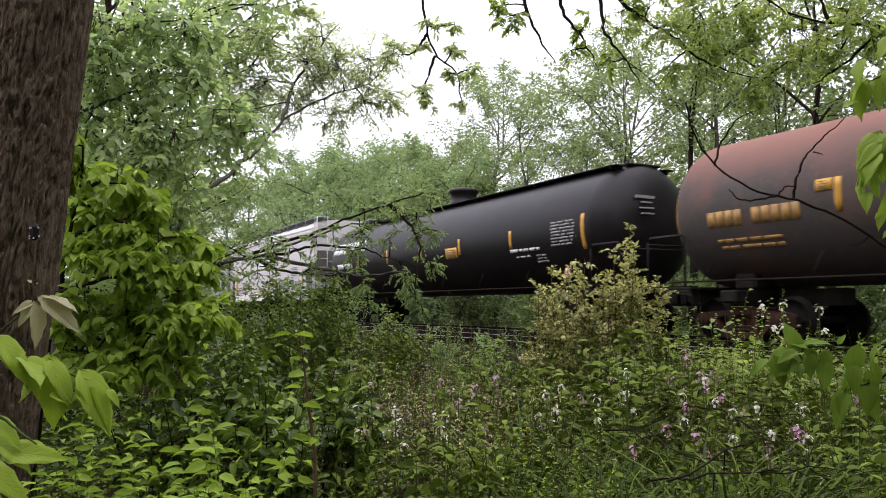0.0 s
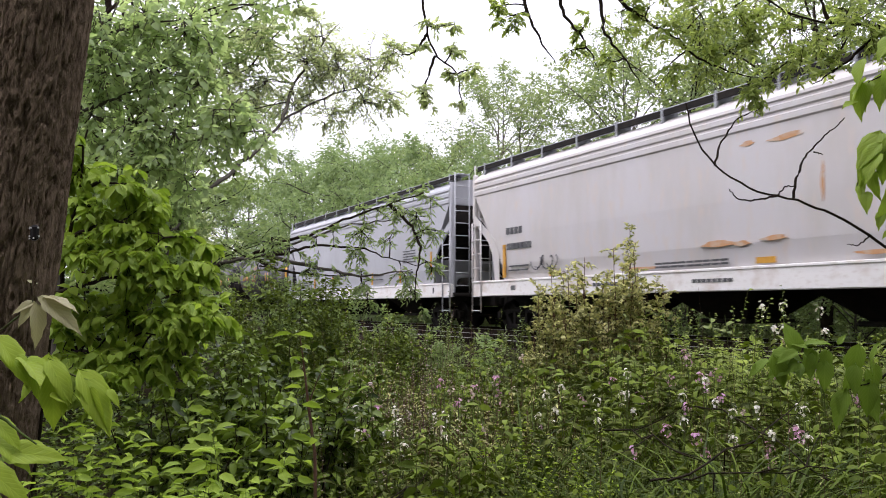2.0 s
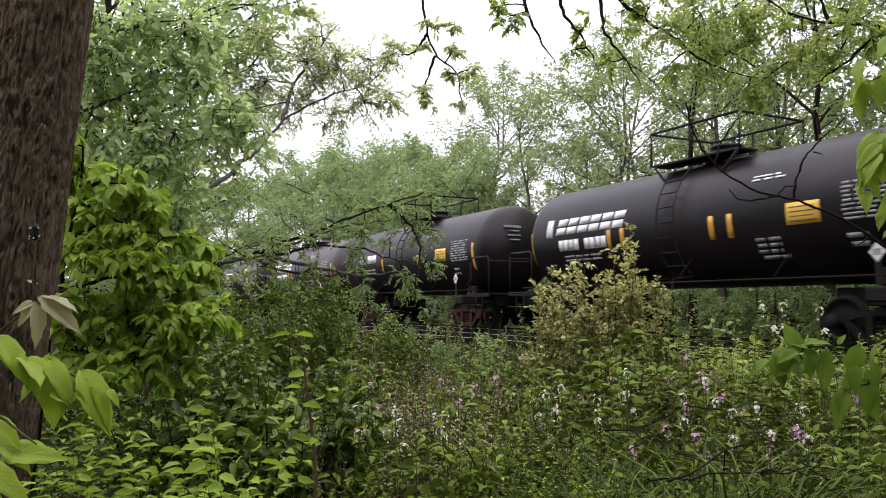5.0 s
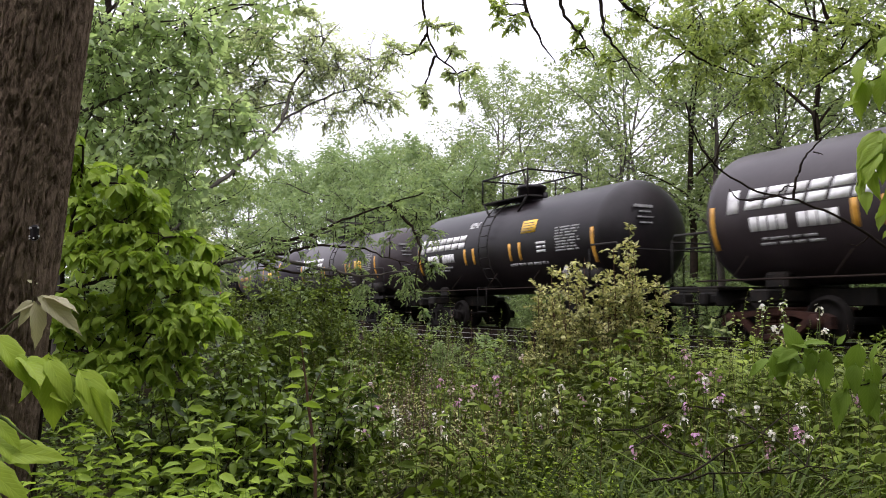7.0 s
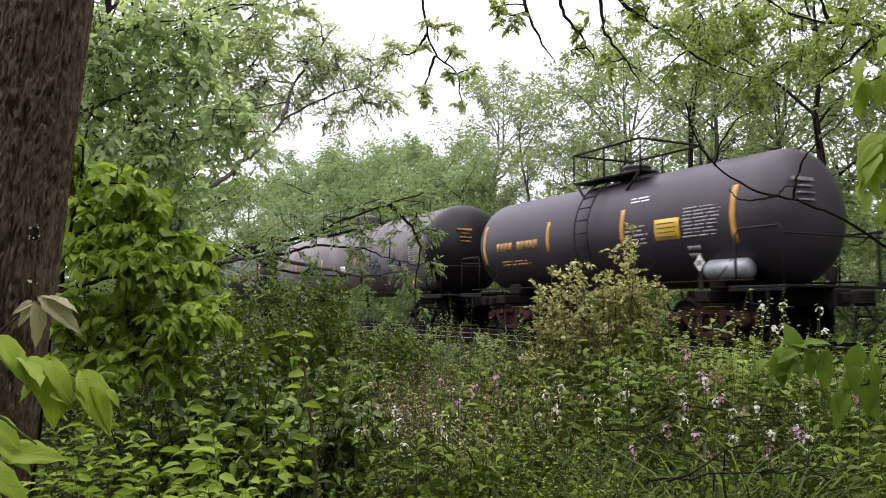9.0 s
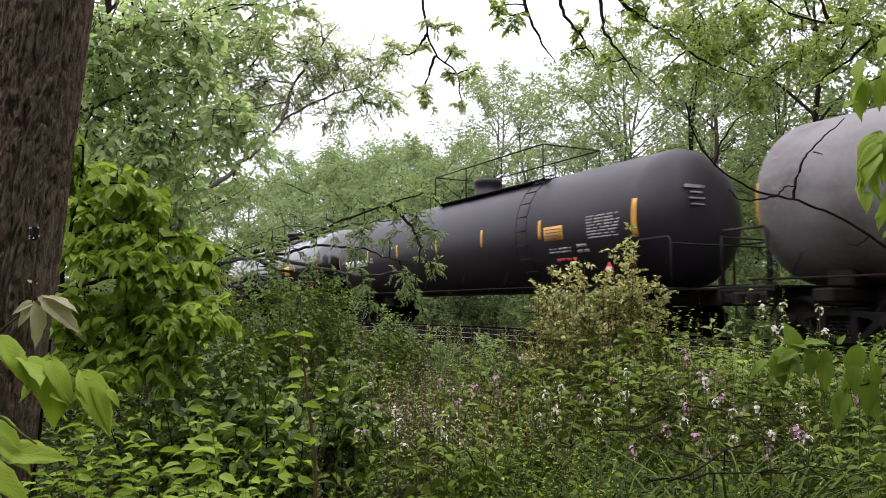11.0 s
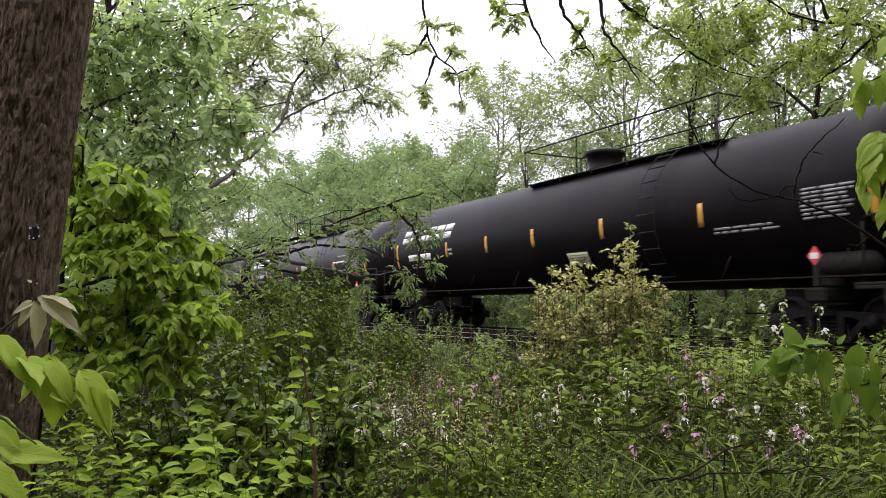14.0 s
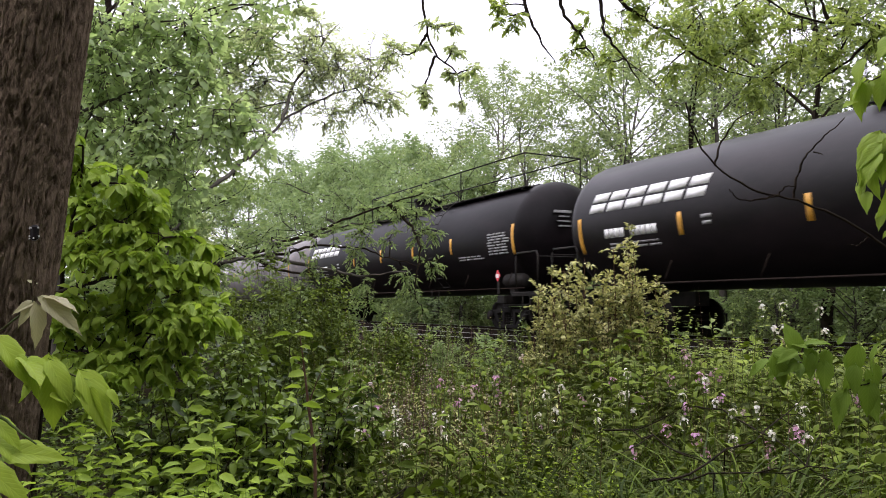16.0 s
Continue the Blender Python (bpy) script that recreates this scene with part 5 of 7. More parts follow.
def make_ballast():
    """The stone bed of both tracks, with an uneven surface."""
    rng = np.random.default_rng(5)
    xs, ys = np.arange(-90, 16, 0.22), np.linspace(7.0, 15.1, 60)
    v = []
    for x in xs:
        for y in ys:
            e = min(1.0, (y - 7.0) / 0.5, (15.1 - y) / 0.5)
            v.append((x, y, -0.45 + 0.27 * e + rng.uniform(-0.022, 0.022)))
    w, t = len(ys), []
    for i in range(len(xs) - 1):
        for j in range(w - 1):
            a = i * w + j
            t += [(a, a + w, a + w + 1), (a, a + w + 1, a + 1)]
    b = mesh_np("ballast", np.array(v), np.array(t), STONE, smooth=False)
    tagged(b, "brown crushed stone bed under the tracks, darkened as if in the train's shade", "ballast", kind="structure")


make_ballast()


def make_track(y, label):
    tr = thing("railway_track", label, "railway track", "railway tracks", pose(0, y, 0))
    for s in (-1, 1):
        pts = [(-0.035, 0.0), (0.035, 0.0), (0.037, -0.035), (0.01, -0.05), (0.009, -0.14), (0.07, -0.16), (0.07, -0.172), (-0.07, -0.172), (-0.07, -0.16), (-0.009, -0.14), (-0.01, -0.05), (-0.037, -0.035)]
        v, f = [], []
        for x in (-400, -90, -30, 16, 200):
            v += [(x, s * 0.753 + a, z) for a, z in pts]
        n = len(pts)
        for i in range(4):
            f += [(i * n + k, i * n + (k + 1) % n, (i + 1) * n + (k + 1) % n, (i + 1) * n + k) for k in range(n)]
        rail = part("rail", Geo().add(v, f), DULLRAIL, tr, "rusty steel rail with a worn bright head")
        part("running_surface", Geo().box(-400, 200, s * 0.753 - 0.03, s * 0.753 + 0.03, -0.003, 0.003, 0.0), RAILSTEEL, rail, "bright worn rail head")
    g = Geo().box(-0.11, 0.11, -1.3, 1.3, -0.33, -0.172, 0.012)
    first = part("sleeper", g, TIEWOOD, tr)
    for i in range(120):
        s = first if i == 0 else new("sleeper", first.data)
        s.parent = tr
        s.location = (-58 + i * 0.54, 0.02 * math.sin(i * 7.3), 0)
    return tr


make_track(NEAR_TRACK, "empty railway track with wooden sleepers on crushed stone")
make_track(FAR_TRACK, "railway track that carries the freight train")

# ---- the large trunk by the camera ----
def big_trunk():
    ob = thing("tree", "thick furrowed brown tree trunk leaning beside the camera", "tree", at=pose(*(-4.96, -0.23, -0.35)))
    rng = np.random.default_rng(3)
    a, b = np.array((-5.135, -0.344, -1.66)), np.array((-4.467, 0.12, 3.46))
    rows, seg = 300, 210
    v = []
    for i in range(rows + 1):
        u = i / rows
        c = a + (b - a) * u
        flare = 1 + 0.5 * max(0, 0.16 - u) / 0.16
        r0 = 0.235 * flare * (1.06 - 0.16 * u)
        z = c[2]
        for k in range(seg):
            t = 2 * math.pi * k / seg
            w = 0.9 * noise.noise((math.cos(t) * 1.3, math.sin(t) * 1.3, z * 2.2))
            q = math.cos(t + 0.12 * w), math.sin(t + 0.12 * w)
            # Flat-topped plates between narrow furrows that run up the trunk, broken across here and there.
            ridge = abs(noise.noise((q[0] * 10, q[1] * 10, z * 3.2 + 2 * w)))
            cross = abs(noise.noise((q[0] * 6 + 9, q[1] * 6, z * 15.0)))
            fine = noise.noise((q[0] * 24, q[1] * 24, z * 26.0))
            furrow = min(1.0, ridge / 0.13) * (0.45 + 0.55 * min(1.0, cross / 0.07))
            r = r0 * (1 + 0.04 * w) + 0.03 * furrow - 0.018 + 0.005 * fine
            v.append((c[0] + r * math.cos(t), c[1] + r * math.sin(t), z))
    t = []
    for i in range(rows):
        for k in range(seg):
            p, q = i * seg + k, i * seg + (k + 1) % seg
            t += [(p, q, q + seg), (p, q + seg, p + seg)]
    mesh_np("trunk", np.array(v) - np.array((-4.96, -0.23, -0.35)), np.array(t), BARK, ob)
    # Box for the small black object with white dots fixed to the bark.
    k = Geo().box(-0.03, 0.03, -0.02, 0.02, -0.04, 0.04, 0.012)
    knot = part("knot", k, BLACK, ob, "small black object with white dots on the bark")
    knot.location = Vector((-4.485, 0.003, 1.054)) - Vector((-4.96, -0.23, -0.35))
    dots = Geo()
    for dx, dz in ((-0.018, 0.022), (0.016, 0.024), (-0.004, -0.03), (0.02, -0.02)):
        dots.box(0.028, 0.034, dx - 0.004, dx + 0.004, dz - 0.004, dz + 0.004, 0.001)
        dots.box(dx - 0.004, dx + 0.004, -0.026, -0.019, dz - 0.004, dz + 0.004, 0.001)
    tagged(part("white_fleck", dots, WHITE, knot, "small white flecks"), kind="stuff")


big_trunk()

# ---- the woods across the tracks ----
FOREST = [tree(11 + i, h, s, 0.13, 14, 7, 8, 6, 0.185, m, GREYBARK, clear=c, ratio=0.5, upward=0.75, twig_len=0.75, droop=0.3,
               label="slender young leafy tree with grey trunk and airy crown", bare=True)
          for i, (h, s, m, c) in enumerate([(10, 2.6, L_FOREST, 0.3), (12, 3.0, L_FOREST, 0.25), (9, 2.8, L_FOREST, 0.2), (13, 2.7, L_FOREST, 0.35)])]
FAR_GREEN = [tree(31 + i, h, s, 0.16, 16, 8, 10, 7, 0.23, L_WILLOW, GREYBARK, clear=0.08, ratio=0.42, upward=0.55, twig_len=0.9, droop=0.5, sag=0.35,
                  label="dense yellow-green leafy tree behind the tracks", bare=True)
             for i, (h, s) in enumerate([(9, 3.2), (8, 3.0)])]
UNDER = [tree(41 + i, h, s, 0.05, 12, 5, 7, 6, 0.145, m, GREYBARK, clear=0.05, upward=0.7, twig_len=0.5, name="shrub",
              label="green thicket shrub at the edge of the woods", bare=True)
         for i, (h, s, m) in enumerate([(2.6, 1.4, L_FOREST), (2.0, 1.5, L_CANOPY)])]


def scatter(rng, kinds, spots, lo, hi):
    for i, (x, y) in enumerate(spots):
        placed(kinds[i % len(kinds)], x, y, rng.uniform(0, 360), rng.uniform(lo, hi))


prng = random.Random(4)
scatter(prng, FOREST, [(-4 - 2.6 * i + prng.uniform(-0.9, 0.9), 18.0 + prng.uniform(-0.6, 2.2)) for i in range(13)], 0.8, 1.05)
scatter(prng, FOREST, [(-6 - 4.2 * i + prng.uniform(-1, 1), 23.5 + prng.uniform(-1.5, 2.5)) for i in range(8)], 0.9, 1.15)
scatter(prng, FOREST, [(-8 - 5.5 * i + prng.uniform(-1, 1), 30 + prng.uniform(-2, 3)) for i in range(5)], 0.9, 1.15)
for gx, gs in (((-65.01, 17.82), 1.55), ((-57.89, 18.51), 1.45), ((-53.08, 19.07), 1.5), ((-48.41, 19.37), 1.45), ((-43.88, 19.42), 1.35), ((-39.55, 19.07), 1.2), ((-35.42, 18.36), 1.0), ((-68.98, 23.13), 1.7), ((-57.30, 23.89), 1.55), ((-75.89, 18.57), 1.7), ((-50.62, 23.74), 1.4), ((-91.09, 19.68), 1.9), ((-31.33, 17.57), 1.0)):
    placed(FAR_GREEN[int(gx[0] * 7) % 2], gx[0], gx[1], gx[0] * 53 % 360, gs)
scatter(prng, UNDER, [(-3 - 1.35 * i + prng.uniform(-0.5, 0.5), 17.0 + prng.uniform(-0.3, 1.4)) for i in range(28)], 0.7, 1.1)
scatter(prng, UNDER, [(-5 - 2.8 * i + prng.uniform(-0.5, 0.5), 20.5 + prng.uniform(-1, 1.5)) for i in range(15)], 1.0, 1.6)

scatter(prng, UNDER, [(-6 - 4.0 * i + prng.uniform(-0.5, 0.5), 27 + prng.uniform(-1, 1.5)) for i in range(9)], 1.6, 2.3)
scatter(prng, UNDER, [(-9 - 5.5 * i, 35 + (i % 3)) for i in range(8)], 2.6, 3.2)
DARKTREES = [tree(36 + i, 11, 2.4, 0.15, 12, 6, 6, 6, 0.16, L_FOREST, TWIG, clear=0.42, ratio=0.5, upward=0.8, twig_len=0.7, label="dark-trunked tree at the edge of the woods", bare=True, lean=(0.04 * i, 0)) for i in range(2)]
for i, dx in enumerate((-2.9, -3.6, -5.2, -7.3, -9.4, -12.6, -17.5)):
    placed(DARKTREES[i % 2], dx, 17.2 + (i * 0.61) % 1.5, i * 77 % 360, 0.75 + (i * 0.37) % 0.4)

# Unseen trees added behind the camera and beside it to block light from the sky.
SHADE_WOODS = [tree(71 + i, h, s, 0.16, 12, 5, 7, 4, 0.36, L_FOREST, GREYBARK, clear=0.15, ratio=0.6, upward=0.7, twig_len=0.9, label="full leafy tree added out of view to block skylight", bare=True)
             for i, (h, s) in enumerate([(13, 3.4), (15, 3.6)])]
scatter(prng, SHADE_WOODS, [(3 + 3.2 * (i % 5) + prng.uniform(-0.8, 0.8), -3.5 - 3.5 * (i // 5) + prng.uniform(-1, 1)) for i in range(20)], 1.05, 1.35)
scatter(prng, SHADE_WOODS, [(-3 - 3.4 * (i % 7) + prng.uniform(-0.8, 0.8), -19.0 - 4.0 * (i // 7) - 0.5 * (i % 7) + prng.uniform(-1, 1)) for i in range(14)], 1.05, 1.35)
scatter(prng, SHADE_WOODS, [(6.5, 1.0), (8.5, 4.0), (11, 2.0), (14, 4.5), (5.5, -1.5), (17, 1.5)], 0.8, 1.0)

# More trees out of view, added to keep skylight off the right-hand weeds.
scatter(prng, SHADE_WOODS, [(-0.4, 6.0), (1.2, 4.6), (1.8, 6.2)], 0.55, 0.7)
scatter(prng, FOREST, [(3.6, 1.2), (-3.56, 10.37), (2.2, 4.4)], 0.8, 0.95)

# ---- the near bank: trees and shrubs between the camera and the tracks ----
MIDTREES = [tree(51, 6.5, 2.0, 0.08, 14, 7, 10, 8, 0.11, L_CANOPY, TWIG, clear=0.12, ratio=0.45, upward=0.5, twig_len=0.5, label="leafy young tree on the near bank", bare=True),
            tree(52, 5.0, 1.7, 0.07, 14, 7, 10, 8, 0.1, L_HAZEGREY, TWIG, clear=0.1, ratio=0.42, upward=0.5, twig_len=0.45, label="grey-green young tree on the near bank", bare=True)]
scatter(prng, MIDTREES, [(-15.5, 1.2), (-21, 2.0), (-26, 2.6), (-31, 3.6), (-38, 4.0), (-46, 4.5), (-56, 5), (-22, -2)], 0.9, 1.2)
for gx, gs, k in (((-12.65, 0.60), 1.4, 0), ((-13.43, 1.25), 1.2, 0), ((-16.30, 1.16), 1.5, 0), ((-11.17, 0.20), 1.3, 0), ((-12.55, 1.85), 0.72, 0), ((-13.9, 2.2), 0.66, 1)):
    placed(MIDTREES[k], gx[0], gx[1], gx[0] * 91 % 360, gs)


def foot(x, y):
    return (x, y, ground(x, y))


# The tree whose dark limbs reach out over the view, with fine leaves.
leafy_tree("near-bank tree with long dark limbs and fine grey-green leaves paled as by haze", foot(-10.13, 1.10),
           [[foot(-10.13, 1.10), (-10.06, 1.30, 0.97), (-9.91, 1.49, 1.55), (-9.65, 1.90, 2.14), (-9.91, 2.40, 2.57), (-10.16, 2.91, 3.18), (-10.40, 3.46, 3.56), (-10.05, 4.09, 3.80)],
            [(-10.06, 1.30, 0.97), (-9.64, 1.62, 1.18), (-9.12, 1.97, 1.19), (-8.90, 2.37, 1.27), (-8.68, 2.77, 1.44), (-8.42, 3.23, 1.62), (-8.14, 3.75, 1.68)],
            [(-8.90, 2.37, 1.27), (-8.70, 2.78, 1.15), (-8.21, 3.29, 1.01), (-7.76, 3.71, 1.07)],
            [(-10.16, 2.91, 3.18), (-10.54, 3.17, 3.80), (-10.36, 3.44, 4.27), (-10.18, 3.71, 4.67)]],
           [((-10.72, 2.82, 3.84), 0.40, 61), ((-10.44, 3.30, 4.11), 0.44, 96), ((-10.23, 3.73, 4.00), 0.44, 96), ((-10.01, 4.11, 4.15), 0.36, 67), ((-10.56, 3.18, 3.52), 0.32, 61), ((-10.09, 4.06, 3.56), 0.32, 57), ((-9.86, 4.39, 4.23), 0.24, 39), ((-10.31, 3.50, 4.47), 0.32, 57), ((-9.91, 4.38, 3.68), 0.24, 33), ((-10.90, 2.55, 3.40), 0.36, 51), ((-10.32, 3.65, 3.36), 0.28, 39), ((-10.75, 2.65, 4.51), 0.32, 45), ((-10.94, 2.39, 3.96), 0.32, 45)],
           L_HAZEGREY, GREYBARK, 61, 10, 0.075, 0.42, 0.35, 0.25, 0.32, LEAF_SMALL, 0.05)
leafy_tree("sparse narrow-leaved tree hanging over the near track", foot(-9.72, 1.56),
           [[foot(-9.72, 1.56), (-9.66, 1.64, 0.7), (-9.52, 1.86, 1.15), (-9.19, 2.25, 1.26), (-8.9, 2.57, 1.42), (-8.61, 2.89, 1.53), (-8.32, 3.19, 1.69), (-8.01, 3.54, 1.82), (-7.74, 3.83, 1.95)],
            [(-9.19, 2.25, 1.26), (-8.95, 2.52, 1.1), (-8.64, 2.9, 1.04), (-8.4, 3.36, 1.02)],
            [(-9.19, 2.25, 1.26), (-8.91, 2.58, 1.29), (-8.62, 2.89, 1.38), (-8.29, 3.32, 1.34), (-8.17, 3.55, 1.24), (-7.91, 3.85, 1.14)],
            [(-8.01, 3.54, 1.82), (-7.91, 3.78, 1.58), (-7.84, 3.85, 1.32), (-7.89, 3.81, 0.95), (-7.9, 3.81, 0.76)]],
           [((-7.93, 3.89, 1.95), 0.19, 16), ((-7.98, 3.85, 1.69), 0.2, 20), ((-7.96, 3.91, 1.46), 0.15, 12), ((-8.07, 3.64, 1.82), 0.2, 18), ((-8.21, 3.39, 1.79), 0.18, 14), ((-8.27, 3.31, 1.53), 0.2, 20), ((-8.3, 3.29, 1.34), 0.17, 14), ((-8.43, 3.02, 1.5), 0.14, 8), ((-7.95, 3.98, 1.18), 0.16, 15), ((-8.09, 3.72, 1.08), 0.16, 14), ((-8.06, 3.82, 0.85), 0.15, 14), ((-8.01, 3.94, 0.69), 0.1, 7), ((-7.88, 4.05, 1.54), 0.12, 8), ((-8.52, 2.85, 1.46), 0.12, 7), ((-8.65, 2.63, 1.34), 0.12, 7), ((-8.76, 2.4, 1.46), 0.15, 10), ((-8.42, 3.1, 1.05), 0.12, 7), ((-8.31, 3.33, 0.95), 0.16, 14), ((-8.29, 3.39, 0.76), 0.16, 14), ((-8.85, 2.27, 1.14), 0.16, 12), ((-8.98, 2.0, 1.34), 0.22, 18), ((-8.6, 2.75, 1.08), 0.12, 7), ((-8.13, 3.6, 1.46), 0.12, 8)],
           L_CANOPY, TWIG, 62, 9, 0.075, 0.3, 0.55, 0.45, 0.2, LEAF_SMALL, 0.04)
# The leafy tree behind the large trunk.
leafy_tree("leafy maple-like tree with layered mid-green foliage paled as by haze", foot(-7.82, 0.14),
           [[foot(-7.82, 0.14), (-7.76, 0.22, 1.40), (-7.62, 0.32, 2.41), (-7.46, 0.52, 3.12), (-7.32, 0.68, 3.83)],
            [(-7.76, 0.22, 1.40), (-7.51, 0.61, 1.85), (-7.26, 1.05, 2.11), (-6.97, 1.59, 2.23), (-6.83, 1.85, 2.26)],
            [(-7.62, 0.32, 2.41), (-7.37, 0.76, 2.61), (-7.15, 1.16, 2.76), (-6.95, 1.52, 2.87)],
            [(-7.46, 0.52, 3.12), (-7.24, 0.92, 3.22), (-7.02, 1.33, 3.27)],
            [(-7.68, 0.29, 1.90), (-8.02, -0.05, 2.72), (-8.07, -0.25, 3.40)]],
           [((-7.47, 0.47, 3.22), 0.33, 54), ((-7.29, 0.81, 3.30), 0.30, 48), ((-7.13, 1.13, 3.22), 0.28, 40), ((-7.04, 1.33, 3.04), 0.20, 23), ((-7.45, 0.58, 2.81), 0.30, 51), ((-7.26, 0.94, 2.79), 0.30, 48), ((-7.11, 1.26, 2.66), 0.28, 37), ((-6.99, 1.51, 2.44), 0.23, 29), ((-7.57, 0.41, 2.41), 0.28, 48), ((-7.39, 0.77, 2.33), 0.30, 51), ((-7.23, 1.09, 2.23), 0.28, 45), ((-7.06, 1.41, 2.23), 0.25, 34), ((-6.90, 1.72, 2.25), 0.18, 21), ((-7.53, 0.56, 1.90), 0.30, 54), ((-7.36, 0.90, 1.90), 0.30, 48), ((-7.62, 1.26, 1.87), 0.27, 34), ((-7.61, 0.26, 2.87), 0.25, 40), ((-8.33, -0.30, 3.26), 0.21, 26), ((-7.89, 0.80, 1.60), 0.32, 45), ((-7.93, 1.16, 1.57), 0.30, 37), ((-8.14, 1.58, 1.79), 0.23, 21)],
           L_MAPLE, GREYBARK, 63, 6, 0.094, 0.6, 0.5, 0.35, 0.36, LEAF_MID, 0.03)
leafy_tree("broad-leaved understory sapling with drooping bright leaves", foot(-5.63, 0.00),
           [[foot(-5.63, 0.00), (-5.65, 0.09, 0.33), (-5.56, 0.17, 0.90), (-5.48, 0.25, 1.41), (-5.43, 0.27, 1.81)],
            [(-5.65, 0.09, 0.33), (-5.38, 0.37, 0.47), (-5.12, 0.64, 0.51), (-5.01, 0.85, 0.48)],
            [(-5.59, 0.14, 0.76), (-5.32, 0.42, 0.86), (-5.07, 0.69, 0.83), (-4.93, 0.97, 0.67)],
            [(-5.53, 0.19, 1.12), (-5.28, 0.44, 1.22), (-5.03, 0.71, 1.10)],
            [(-5.48, 0.25, 1.41), (-5.40, 0.37, 1.48), (-5.32, 0.53, 1.45)]],
           [((-5.47, 0.24, 1.55), 0.14, 21), ((-5.45, 0.32, 1.30), 0.18, 31), ((-5.24, 0.52, 1.24), 0.17, 29), ((-5.05, 0.68, 1.07), 0.15, 24), ((-5.36, 0.32, 1.01), 0.20, 34), ((-5.13, 0.54, 0.95), 0.18, 34), ((-5.03, 0.75, 0.83), 0.17, 31), ((-4.85, 0.91, 0.64), 0.14, 24), ((-5.39, 0.30, 0.70), 0.18, 31), ((-5.17, 0.52, 0.65), 0.18, 34), ((-4.95, 0.73, 0.55), 0.15, 29), ((-5.27, 0.36, 0.41), 0.17, 31), ((-5.04, 0.60, 0.35), 0.15, 27), ((-5.35, 0.21, 0.48), 0.16, 24), ((-5.08, 0.86, 0.93), 0.13, 18), ((-5.26, 0.45, 1.43), 0.16, 23), ((-5.29, 0.62, 1.34), 0.14, 20), ((-4.91, 1.02, 0.55), 0.10, 14), ((-4.96, 0.75, 0.35), 0.14, 20), ((-5.03, 0.41, 0.22), 0.17, 26), ((-5.16, 0.18, 0.22), 0.13, 20), ((-5.16, 0.90, 1.12), 0.13, 17), ((-5.49, 0.17, 1.74), 0.13, 18)],
           L_BROAD, TWIG, 64, 8, 0.094, 0.6, 0.85, 0.3, 0.42, LEAF_MID, 0.03, 0.9, "sapling", 0.003, 0.9, 0.4)

# ---- branches that hang in from trees beside and above the camera ----
leafy_tree("overhead branch with hanging twigs of small leaves", (-3.54, 2.68, 3.88),
           [[(-3.54, 2.68, 3.88), (-4.11, 2.35, 3.24), (-4.37, 2.12, 2.86), (-4.37, 2.16, 2.60), (-4.37, 2.19, 2.42), (-4.36, 2.24, 2.28), (-4.31, 2.35, 2.20), (-4.30, 2.38, 2.10), (-4.29, 2.41, 1.95)], [(-4.37, 2.19, 2.42), (-4.41, 2.12, 2.30), (-4.47, 2.03, 2.28)], [(-4.36, 2.24, 2.28), (-4.40, 2.19, 2.10), (-4.42, 2.17, 1.99)], [(-4.11, 2.35, 3.24), (-4.52, 1.79, 3.11), (-4.77, 1.35, 2.86), (-4.75, 1.42, 2.67), (-4.73, 1.47, 2.57), (-4.71, 1.52, 2.52)]],
           [((-4.74, 1.46, 2.60), 0.04, 8), ((-4.72, 1.51, 2.54), 0.04, 6), ((-4.36, 2.20, 2.49), 0.07, 10), ((-4.41, 2.17, 2.04), 0.07, 13), ((-4.39, 2.22, 1.97), 0.04, 6), ((-4.26, 2.43, 2.19), 0.07, 11), ((-4.30, 2.33, 2.31), 0.07, 10), ((-4.30, 2.38, 1.97), 0.04, 6), ((-4.28, 2.34, 2.48), 0.04, 6), ((-4.40, 2.14, 2.31), 0.06, 8), ((-4.32, 2.32, 2.17), 0.06, 8)],
           L_HAZEGREY, TWIG, 71, 7, 0.05, 0.45, 0.5, 0.3, 0.09, LEAF_MID, 0.02, name="branch", r=0.0015)
